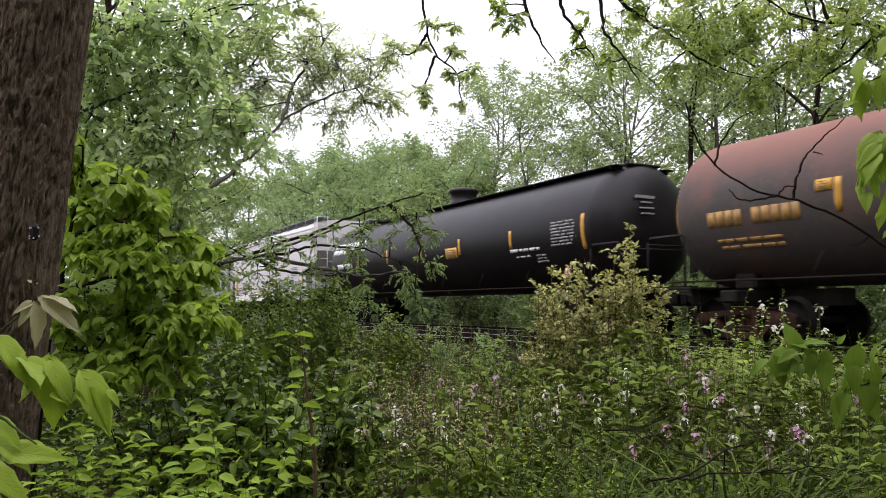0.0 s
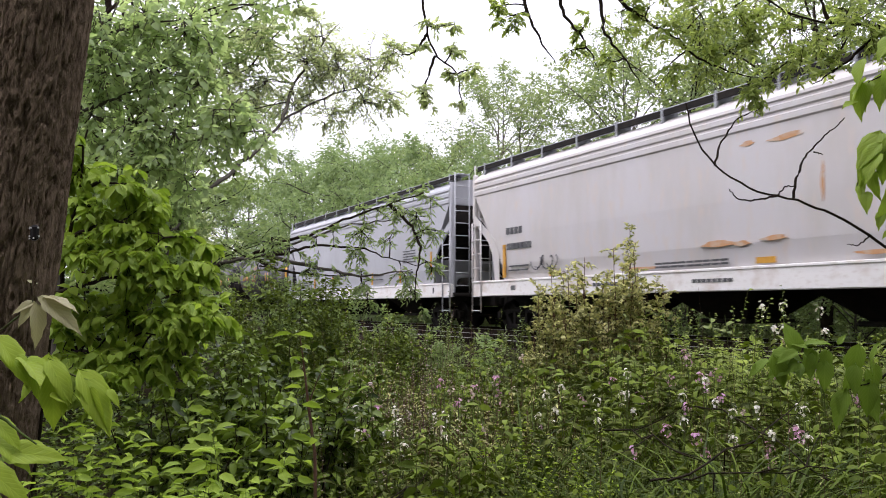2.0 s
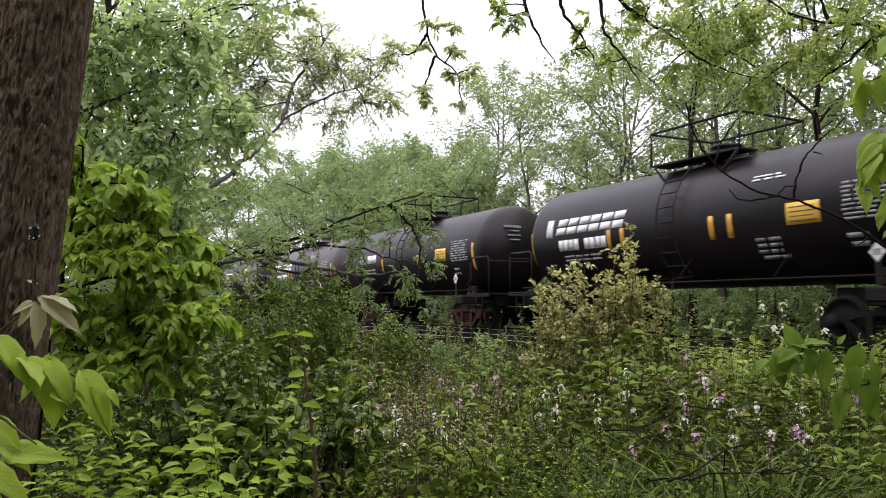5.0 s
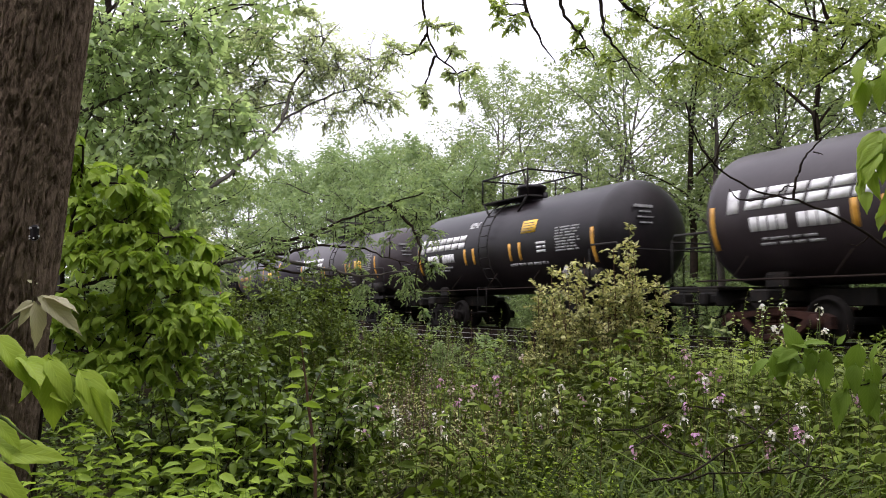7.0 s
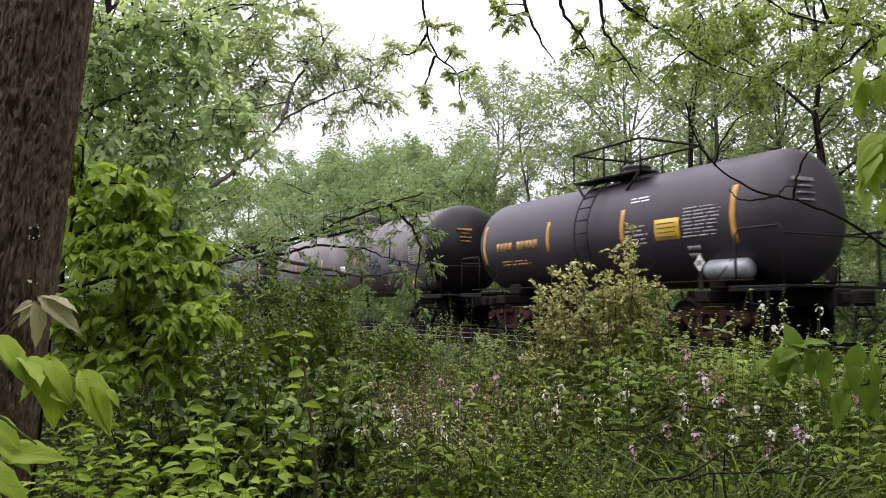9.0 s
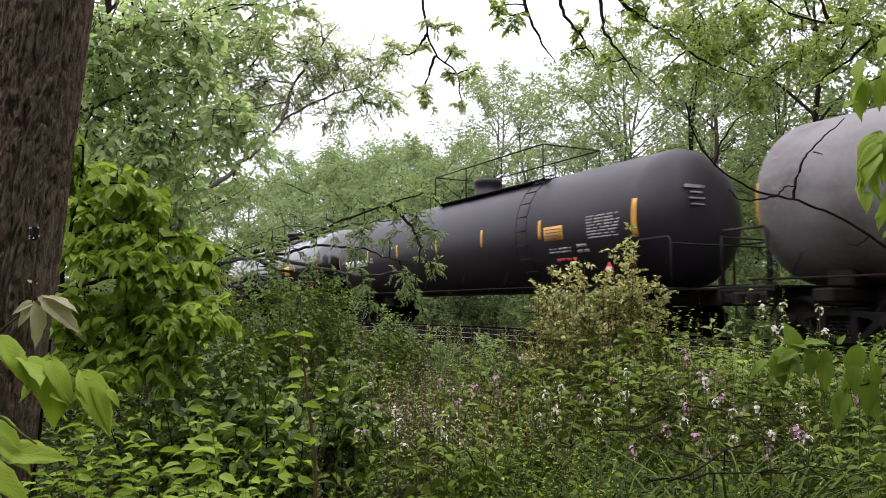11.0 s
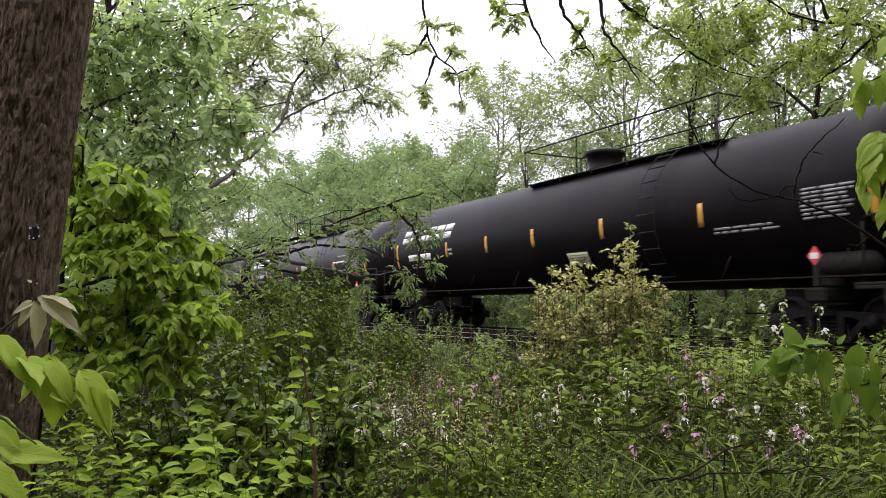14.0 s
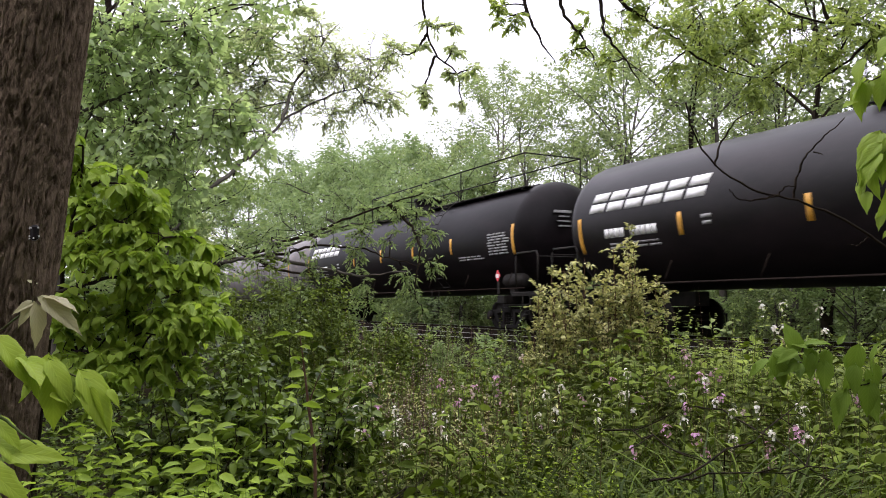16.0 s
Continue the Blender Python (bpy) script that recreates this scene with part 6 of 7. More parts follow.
leafy_tree("tree beside the view with overhanging bright compound leaves", foot(-2.49, 6.40),
           [[foot(-2.49, 6.40), (-2.54, 6.35, 0.84), (-2.59, 6.21, 2.37), (-2.93, 5.90, 3.07), (-3.15, 5.56, 2.60), (-3.31, 5.24, 2.64), (-3.48, 4.92, 2.67), (-3.62, 4.64, 2.75), (-3.77, 4.31, 2.95)],
            [(-4.22, 3.46, 2.99), (-4.12, 3.68, 2.75), (-4.01, 3.92, 2.59), (-3.92, 4.12, 2.41), (-3.81, 4.33, 2.31), (-3.72, 4.51, 2.27)],
            [(-4.37, 3.18, 2.99), (-4.35, 3.26, 2.72), (-4.29, 3.39, 2.54), (-4.26, 3.49, 2.33)], [(-4.22, 3.46, 2.99), (-4.23, 3.51, 2.60), (-4.16, 3.65, 2.42), (-4.13, 3.75, 2.24)],
            [(-4.49, 2.95, 2.99), (-4.46, 3.05, 2.68), (-4.43, 3.15, 2.50), (-4.40, 3.22, 2.38)], [(-3.48, 4.92, 2.67), (-3.51, 4.81, 2.95)], [(-3.31, 5.24, 2.64), (-3.44, 5.04, 2.40), (-3.56, 4.83, 2.24)]],
           [((-4.16, 3.61, 2.75), 0.18, 20), ((-4.02, 3.90, 2.58), 0.18, 22), ((-3.90, 4.16, 2.40), 0.16, 25), ((-3.77, 4.42, 2.24), 0.15, 27), ((-3.90, 4.11, 2.74), 0.22, 30), ((-3.74, 4.43, 2.64), 0.22, 35), ((-3.57, 4.75, 2.62), 0.22, 32), ((-3.41, 5.02, 2.75), 0.22, 35), ((-3.63, 4.67, 2.40), 0.18, 25), ((-4.06, 3.79, 2.79), 0.16, 17), ((-4.27, 3.41, 2.68), 0.11, 10), ((-4.53, 2.91, 2.72), 0.10, 11), ((-4.55, 2.85, 2.79), 0.08, 8), ((-3.49, 4.95, 2.32), 0.16, 20), ((-3.36, 5.17, 2.48), 0.16, 22), ((-3.82, 4.29, 2.48), 0.18, 22), ((-4.03, 3.91, 2.36), 0.11, 10), ((-4.34, 3.31, 2.48), 0.08, 6), ((-4.22, 3.56, 2.40), 0.09, 7), ((-3.78, 4.32, 2.79), 0.18, 22)],
           L_OVER, TWIG, 73, 13, 0.052, 0.42, 0.45, 0.35, 0.24, LEAF_MID, 0.03, r=0.002)


def bare_twig():
    ob = thing("branch", "bare dark dead twig with forked ends", "branch", at=pose(*(-1.90, 3.25, 0.82)))
    org = np.array((-1.90, 3.25, 0.82))
    rng = np.random.default_rng(74)
    w = Wood()
    for p, a, b in (([foot(-1.69, 3.63), (-1.78, 3.55, 0.45), (-1.90, 3.25, 0.82), (-1.98, 3.10, 0.92), (-2.02, 2.99, 1.00), (-2.07, 2.89, 1.06), (-2.13, 2.76, 1.11), (-2.21, 2.61, 1.15), (-2.26, 2.52, 1.21), (-2.28, 2.46, 1.26), (-2.30, 2.41, 1.32), (-2.32, 2.37, 1.42), (-2.32, 2.35, 1.51)], 0.012, 0.003),
                    ([(-2.28, 2.46, 1.26), (-2.27, 2.48, 1.34), (-2.23, 2.53, 1.44), (-2.18, 2.62, 1.49)], 0.005, 0.002),
                    ([(-2.14, 2.75, 1.12), (-2.13, 2.76, 1.20), (-2.11, 2.79, 1.29), (-2.07, 2.84, 1.36), (-2.02, 2.93, 1.45)], 0.006, 0.002),
                    ([(-2.17, 2.69, 1.13), (-2.22, 2.60, 1.11), (-2.25, 2.55, 1.12), (-2.26, 2.52, 1.16)], 0.005, 0.002),
                    ([(-2.17, 2.69, 1.13), (-2.15, 2.72, 1.17), (-2.13, 2.75, 1.17)], 0.004, 0.002), ([(-2.09, 2.82, 1.31), (-2.07, 2.85, 1.30)], 0.003, 0.0015),
                    ([(-2.00, 3.04, 0.97), (-2.03, 3.00, 0.93), (-2.05, 2.95, 0.93)], 0.004, 0.0015)):
        fine, _ = on_path(np.array(p), np.linspace(0, 1, 6 * len(p)))
        fine = fine + rng.normal(0, 0.002, fine.shape)
        w.limb(fine, np.linspace(a, b, len(fine)), 6)
    w.build("twig", TWIG, ob, origin=org)


bare_twig()


def near_leaves(label, base, stems, leaves, mat, bark, seed, shrink=1.0, ratio=0.55, up=(0, 0, 1), twins=0):
    """A sprig close to the camera: stems along lines, broad leaves at given places with the way they hang."""
    rng = np.random.default_rng(seed)
    ob = thing("sprig", label, "leafy sprig", "sprigs close to the camera", pose(*base))
    w = Wood()
    for p in stems:
        fine, _ = on_path(np.asarray(p, float), np.linspace(0, 1, 5 * len(p)))
        w.limb(fine + rng.normal(0, 0.0012, fine.shape), np.linspace(0.005, 0.0018, len(fine)), 6)
    w.build("stem", bark, ob, origin=base)
    pairs = [(np.asarray(a, float), np.asarray(b, float)) for a, b in leaves]
    for k in range(twins):
        a, b = pairs[k % len(leaves)]
        pairs.append((a + rng.normal(0, 0.03, 3), b + rng.normal(0, 0.03, 3)))
    for a, b in pairs:
        b = a + (b - a) * shrink
        lv = Leaves(LEAF_BIG)
        ln = np.linalg.norm(b - a)
        way = unit((np.array([0.0, 0.0, 0.68]) - a)[None])[0]
        n = np.array(up) * 0.8 + way * 0.55 + rng.normal(0, 0.3, 3)
        lv.add(a[None], (b - a)[None], n[None], np.array([ln]), np.array([ln * ratio * rng.uniform(0.85, 1.15)]))
        lv.build("leaf", mat, ob, origin=base)


near_leaves("sprig of big pointed bright-green leaves", (-1.20, 2.14, 1.37), [[foot(-1.22, 2.40), (-1.24, 2.37, 0.75), (-1.21, 2.25, 1.13), (-1.20, 2.14, 1.37), (-1.25, 2.04, 1.32), (-1.29, 1.97, 1.28)], [(-1.22, 2.12, 1.20), (-1.28, 2.02, 1.12), (-1.31, 1.97, 1.05), (-1.32, 1.95, 1.00)], [(-1.23, 2.12, 1.05), (-1.28, 2.04, 0.97), (-1.30, 2.00, 0.91)]],
            [((-1.29, 1.97, 1.29), (-1.31, 1.84, 1.20)), ((-1.29, 1.98, 1.29), (-1.28, 1.90, 1.16)), ((-1.27, 2.01, 1.31), (-1.26, 1.94, 1.15)), ((-1.25, 2.04, 1.32), (-1.27, 2.04, 1.15)), ((-1.28, 2.01, 1.12), (-1.31, 1.87, 1.02)), ((-1.30, 1.99, 1.06), (-1.32, 1.86, 0.96)), ((-1.31, 1.97, 1.03), (-1.30, 1.90, 0.91)), ((-1.28, 2.01, 1.10), (-1.26, 1.98, 0.95)), ((-1.30, 1.99, 1.05), (-1.27, 1.95, 0.91)), ((-1.29, 2.02, 0.94), (-1.28, 1.95, 0.86)), ((-1.28, 2.04, 0.97), (-1.25, 2.01, 0.85)), ((-1.30, 2.15, 1.45), (-1.32, 2.01, 1.35)), ((-1.29, 2.17, 1.48), (-1.29, 2.07, 1.32))],
            L_BROAD, TWIG, 81, 0.6, 0.42, twins=14)
near_leaves("drooping sprig of broad green leaves", (-1.42, 2.51, 0.48), [[foot(-1.40, 2.69), (-1.44, 2.62, 0.22), (-1.42, 2.51, 0.48), (-1.48, 2.38, 0.51), (-1.56, 2.23, 0.55), (-1.62, 2.10, 0.56), (-1.69, 1.99, 0.51)], [(-1.48, 2.38, 0.51), (-1.51, 2.32, 0.46), (-1.57, 2.23, 0.42)]],
            [((-1.62, 2.10, 0.56), (-1.55, 2.12, 0.60)), ((-1.61, 2.12, 0.55), (-1.66, 2.03, 0.60)), ((-1.64, 2.07, 0.55), (-1.66, 1.93, 0.49)), ((-1.65, 2.06, 0.54), (-1.64, 1.99, 0.44)), ((-1.68, 2.00, 0.51), (-1.68, 1.90, 0.45)), ((-1.61, 2.14, 0.55), (-1.60, 2.07, 0.41)), ((-1.59, 2.17, 0.55), (-1.56, 2.13, 0.43)), ((-1.56, 2.23, 0.54), (-1.52, 2.22, 0.41)), ((-1.55, 2.24, 0.51), (-1.54, 2.18, 0.35)), ((-1.52, 2.30, 0.51), (-1.49, 2.28, 0.36)), ((-1.53, 2.29, 0.46), (-1.52, 2.23, 0.28)), ((-1.57, 2.23, 0.42), (-1.56, 2.16, 0.31)), ((-1.66, 2.04, 0.53), (-1.62, 2.03, 0.37)), ((-1.49, 2.36, 0.51), (-1.46, 2.34, 0.38)), ((-1.57, 2.20, 0.56), (-1.55, 2.23, 0.62))],
            L_SPRIG, TWIG, 82, 0.6, 0.46, twins=24)
near_leaves("sprig of large pale-green young leaves", (-2.25, -0.16, 0.60), [[foot(-2.32, -0.34), (-2.33, -0.27, 0.33), (-2.25, -0.16, 0.60), (-2.20, -0.06, 0.58), (-2.16, 0.01, 0.55), (-2.12, 0.10, 0.51), (-2.09, 0.16, 0.48)], [(-2.00, -0.12, 0.50), (-1.97, -0.05, 0.44), (-1.94, 0.02, 0.38)]],
            [((-2.20, -0.06, 0.58), (-2.10, 0.01, 0.51)), ((-2.17, -0.01, 0.55), (-2.08, 0.05, 0.53)), ((-2.17, -0.00, 0.55), (-2.10, 0.04, 0.45)), ((-2.14, 0.05, 0.53), (-2.06, 0.10, 0.46)), ((-2.13, 0.07, 0.52), (-2.07, 0.09, 0.42)), ((-2.11, 0.11, 0.51), (-2.02, 0.19, 0.38)), ((-2.10, 0.13, 0.49), (-2.04, 0.15, 0.38)), ((-2.14, 0.05, 0.52), (-2.09, 0.06, 0.38)), ((-2.16, 0.01, 0.54), (-2.17, -0.00, 0.44)), ((-1.99, -0.07, 0.44), (-1.93, -0.00, 0.38)), ((-1.99, -0.08, 0.40), (-1.92, 0.03, 0.34)), ((-1.98, -0.05, 0.36), (-1.89, 0.08, 0.37)), ((-1.89, -0.09, 0.36), (-1.81, 0.02, 0.29)), ((-2.18, -0.04, 0.59), (-2.21, -0.09, 0.55)), ((-2.08, 0.17, 0.48), (-2.04, 0.20, 0.44))],
            L_NEAR, GREENSTEM, 83, 0.9, 0.42, twins=6)
near_leaves("wilting pale sprig with hanging leaves", (-2.00, -0.12, 0.56), [[foot(-2.07, -0.28), (-2.06, -0.20, 0.41), (-2.00, -0.12, 0.56), (-1.96, -0.06, 0.63), (-1.94, -0.02, 0.66), (-1.92, 0.01, 0.69), (-1.92, 0.00, 0.73)]],
            [((-1.92, 0.01, 0.69), (-1.93, -0.04, 0.67)), ((-1.92, 0.01, 0.69), (-1.92, -0.03, 0.64)), ((-1.92, 0.02, 0.70), (-1.86, 0.09, 0.69)), ((-1.92, 0.02, 0.70), (-1.84, 0.09, 0.64)), ((-1.92, 0.01, 0.69), (-1.88, 0.02, 0.60)), ((-1.92, 0.01, 0.70), (-1.90, 0.06, 0.68)), ((-1.92, 0.00, 0.73), (-1.93, -0.01, 0.74)), ((-1.92, 0.01, 0.73), (-1.91, 0.01, 0.73))],
            L_WILT, GREENSTEM, 84, 1.0, 0.36)

# ---- shrubs on the near bank ----
for k, (xy, h, w, n) in enumerate([((-5.43, 4.67), 2.55, 0.62, 16), ((-5.58, 4.16), 2.05, 0.6, 14), ((-5.71, 4.57), 2.3, 0.62, 15), ((-5.28, 4.74), 2.3, 0.5, 11), ((-5.90, 4.21), 1.95, 0.5, 10)]):
    bush("shrub", "yellowish flowering shrub with brown twigs", foot(*xy), h, w, n, 17, 10, 0.05, L_CREAM, REDSTEM, 91 + k, LEAF_SMALL, 0.55, 0.1, 0.05, 0.11, 0.58)
for k, (xy, h, w, mat, s) in enumerate([((-6.66, 4.05), 1.42, 0.42, L_CANOPY, 4), ((-7.61, 3.95), 1.42, 0.6, L_CANOPY, 5), ((-4.96, 4.71), 1.5, 0.6, L_MEADOW, 10), ((-8.41, 3.72), 1.7, 0.8, L_CANOPY, 7), ((-9.03, 3.39), 2.0, 1.0, L_CANOPY, 8), ((-4.54, 5.30), 1.2, 0.7, L_FOREST, 6), ((-4.14, 5.62), 1.2, 0.7, L_HERB, 6), ((-3.89, 5.89), 1.25, 0.7, L_FOREST, 6), ((-8.71, 2.72), 2.3, 1.1, L_CANOPY, 8), ((-8.96, 2.26), 2.35, 1.2, L_CANOPY, 8), ((-6.20, 4.49), 1.2, 0.6, L_HERB, 6), ((-7.08, 2.83), 1.2, 0.9, L_CANOPY, 8), ((-6.46, 3.14), 1.1, 0.9, L_HERB, 8), ((-8.04, 1.85), 2.25, 1.0, L_MEADOW, 9), ((-8.02, 2.32), 2.2, 1.0, L_MEADOW, 9), ((-8.00, 2.78), 2.1, 0.9, L_MEADOW, 9), ((-7.76, 3.24), 1.75, 0.8, L_MEADOW, 8), ((-7.41, 3.48), 1.5, 0.7, L_MEADOW, 7), ((-6.99, 3.85), 1.15, 0.6, L_MEADOW, 6), ((-6.19, 4.09), 1.05, 0.6, L_MEADOW, 6), ((-4.92, 4.35), 1.15, 0.6, L_MEADOW, 7), ((-4.49, 4.73), 1.1, 0.6, L_MEADOW, 7), ((-4.07, 5.12), 1.15, 0.6, L_MEADOW, 7), ((-3.84, 5.54), 1.15, 0.6, L_MEADOW, 7)]):
    bush("shrub", "small upright green sapling clump by the track", foot(*xy), h + 0.05, w, s + 3, 26 if xy[0] < -7.3 else 18, 9, 0.055, mat, GREENSTEM, 100 + k, LEAF_SMALL, 0.5, 0.25, 0.1, 0.16, 0.3)
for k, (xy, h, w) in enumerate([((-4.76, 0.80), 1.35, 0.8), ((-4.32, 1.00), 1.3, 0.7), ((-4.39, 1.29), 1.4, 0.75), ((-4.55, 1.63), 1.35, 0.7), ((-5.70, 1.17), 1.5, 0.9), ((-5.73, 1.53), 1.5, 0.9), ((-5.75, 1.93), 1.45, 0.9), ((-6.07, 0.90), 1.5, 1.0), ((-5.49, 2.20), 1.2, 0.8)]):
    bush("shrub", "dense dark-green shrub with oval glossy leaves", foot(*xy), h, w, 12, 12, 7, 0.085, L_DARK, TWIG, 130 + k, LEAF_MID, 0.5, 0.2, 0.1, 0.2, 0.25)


# ---- low growth ----
def tall(x, y):
    """How high the weeds stand: lower close by, higher towards the bank."""
    d = 0.88 * -x + 0.465 * y
    top = min(0.34, -0.52 + 0.145 * d) + 0.26 * noise.noise((x * 1.5, y * 1.5, 7.0)) + 0.14 * noise.noise((x * 3.1, y * 3.1, 9.0))
    return max(0.3, top - ground(x, y))


def undergrowth(seed, n, label, mat, stem_mat, per, size, ratio, template, spots, droop=0.25, lo=0.6, hi=1.1, low=0.15):
    rng = np.random.default_rng(seed)
    p = spots(rng, n)
    p = p[[noise.noise((x * 1.5, y * 1.5, seed * 1.7)) > rng.uniform(-0.2, 0.3) for x, y in p]]
    base = np.array([(x, y, ground(x, y)) for x, y in p])
    h = np.array([tall(x, y) for x, y in p]) * rng.uniform(lo, hi, len(p))
    d = np.column_stack([rng.normal(0, 0.14, (len(p), 2)), np.ones(len(p))])
    wood, lv = Wood(), Leaves(template)
    sprays(rng, wood, lv, base, d, h, per, size, ratio, droop, 0.03, 0.002, 0.7, 0.9, True, low)
    ob = thing("undergrowth", label, "weeds")
    tagged(ob, kind="stuff")
    wood.build("stemwork", stem_mat, ob)
    lv.build("foliage", mat, ob)


def wedge(near, far, left, right):
    """Spots on the ground between two depths and two bearings (metres sideways for each metre ahead)."""
    def pick(rng, n):
        d = np.sqrt(rng.uniform(near ** 2, far ** 2, n))
        s = d * rng.uniform(left, right, n)
        xy = np.column_stack([-0.8847 * d + 0.4661 * s, 0.4661 * d + 0.8847 * s])
        return xy[(xy[:, 1] < 7.6)]
    return pick


def strip(x0, x1, y0, y1):
    """Spots on the ground in a strip beside the track."""
    return lambda rng, n: np.column_stack([rng.uniform(x0, x1, n), rng.uniform(y0, y1, n)])


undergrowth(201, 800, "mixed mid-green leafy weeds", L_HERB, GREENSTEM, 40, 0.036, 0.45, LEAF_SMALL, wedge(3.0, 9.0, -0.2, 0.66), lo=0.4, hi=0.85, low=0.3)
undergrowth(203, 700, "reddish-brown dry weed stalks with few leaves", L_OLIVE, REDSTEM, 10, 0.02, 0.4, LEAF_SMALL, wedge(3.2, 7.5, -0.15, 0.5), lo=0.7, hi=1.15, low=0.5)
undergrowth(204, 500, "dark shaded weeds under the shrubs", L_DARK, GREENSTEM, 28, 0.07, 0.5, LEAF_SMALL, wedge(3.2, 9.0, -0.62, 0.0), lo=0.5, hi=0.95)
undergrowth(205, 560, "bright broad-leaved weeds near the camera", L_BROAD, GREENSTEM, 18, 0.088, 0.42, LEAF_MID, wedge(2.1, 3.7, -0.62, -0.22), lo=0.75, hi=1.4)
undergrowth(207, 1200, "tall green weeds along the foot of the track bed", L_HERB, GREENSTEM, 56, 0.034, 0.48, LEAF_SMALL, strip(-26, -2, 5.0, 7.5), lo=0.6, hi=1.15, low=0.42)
undergrowth(208, 620, "light weeds along the foot of the track bed", L_CANOPY, GREENSTEM, 40, 0.045, 0.5, LEAF_SMALL, strip(-40, -7, 4.6, 7.6), lo=0.7, hi=1.2)

undergrowth(209, 450, "brown dry weed stalks with faded blossoms", P_DULL, REDSTEM, 9, 0.014, 0.7, LEAF_SMALL, wedge(3.7, 6.2, -0.13, 0.07), lo=0.75, hi=1.15, low=0.7)
undergrowth(210, 260, "brown dry stems between the flowers", L_OLIVE, REDSTEM, 8, 0.022, 0.4, LEAF_SMALL, wedge(3.4, 6.0, 0.2, 0.56), lo=0.75, hi=1.15, low=0.6)
undergrowth(211, 260, "fresh bright-green weed tuft", L_NEAR, GREENSTEM, 30, 0.034, 0.35, LEAF_SMALL, wedge(3.2, 4.3, 0.06, 0.2), lo=0.7, hi=1.05, low=0.4)
undergrowth(212, 320, "light-green leafy weeds by the track bed", L_OVER, GREENSTEM, 44, 0.036, 0.5, LEAF_SMALL, wedge(5.4, 7.0, 0.26, 0.5), lo=0.8, hi=1.15, low=0.45)

LEAF_OVAL = (np.array([(0, 0, 0), (0.28, 0.4, 0.09), (0.28, -0.4, 0.09), (0.68, 0.36, 0.04), (0.68, -0.36, 0.04), (1, 0, -0.2)]), np.array([(0, 2, 1), (1, 2, 4), (1, 4, 3), (3, 4, 5)]))
LEAF_ARC = (np.array([(0, 0.4, 0), (0, -0.4, 0), (0.3, 0.5, 0.12), (0.3, -0.5, 0.12), (0.55, 0.42, 0.12), (0.55, -0.42, 0.12), (0.78, 0.28, -0.02), (0.78, -0.28, -0.02), (0.93, 0, -0.28)]),
            np.array([(0, 1, 3), (0, 3, 2), (2, 3, 5), (2, 5, 4), (4, 5, 7), (4, 7, 6), (6, 7, 8)]))


def weed(name, seed, label, stems, width, pairs, size, ratio, mat, low=0.2, rise=0.25, taper=0.5, template=LEAF_MID, stem_mat=GREENSTEM):
    """A weed clump one metre high: leaning stems, leaves in opposite pairs that shrink towards the tip."""
    rng = np.random.default_rng(seed)
    ob = thing(name, label, "weed", "weed clumps on the near bank")
    wood, lv = Wood(), Leaves(template)
    for k in range(stems):
        az, q = rng.uniform(0, 6.28), math.sqrt(rng.uniform(0.02, 1))
        tip = np.array([math.cos(az) * width * q, math.sin(az) * width * q, (1 - 0.35 * q) * rng.uniform(0.75, 1.0)])
        p = curve(np.array([math.cos(az), math.sin(az), 0]) * width * 0.3 * q, tip, rng.normal(0, 0.03, 3), 5)
        p[0, 2] -= 0.05
        wood.limb(p, np.linspace(0.0032, 0.0012, 5), 3)
        u = np.repeat(low + (1 - low) * (np.arange(pairs) + rng.uniform(0, 0.7, pairs)) / pairs, 2)
        pos, _ = on_path(p, np.minimum(u, 1))
        turn = np.repeat(np.arange(pairs) * 1.57 + rng.uniform(-0.4, 0.4, pairs), 2) + np.tile([0, 3.14], pairs) + rng.normal(0, 0.25, 2 * pairs)
        ax = np.column_stack([np.cos(turn), np.sin(turn), rise - 0.75 * rng.uniform(0, 1, 2 * pairs) + rng.normal(0, 0.3, 2 * pairs)])
        sz = size * (1 - taper * (u - low) / (1 - low)) * rng.uniform(0.75, 1.2, 2 * pairs)
        lv.add(pos, ax, np.array([0, 0, 0.9]) + rng.normal(0, 0.42, (2 * pairs, 3)), sz, sz * ratio * rng.uniform(0.85, 1.15, 2 * pairs))
    tagged(wood.build("stemwork", stem_mat, ob), kind="stuff")
    tagged(lv.build("foliage", mat, ob), kind="stuff")
    return ob


def grass_tuft(seed, label, blades):
    rng = np.random.default_rng(seed)
    ob = thing("grass_tuft", label, "grass", "grass tufts on the near bank")
    lv = Leaves(LEAF_ARC)
    az = rng.uniform(0, 6.28, blades)
    out = rng.uniform(0.15, 0.75, blades)
    ax = np.column_stack([np.cos(az) * out, np.sin(az) * out, np.ones(blades)])
    base = np.column_stack([np.cos(az) * 0.05, np.sin(az) * 0.05, np.full(blades, -0.02)]) * rng.uniform(0.2, 1.6, (blades, 1))
    lv.add(base, ax, np.column_stack([-np.cos(az), -np.sin(az), np.full(blades, 0.6)]) + rng.normal(0, 0.2, (blades, 3)), rng.uniform(0.6, 1.1, blades), rng.uniform(0.01, 0.022, blades))
    tagged(lv.build("foliage", L_GRASS, ob), kind="stuff")
    return ob


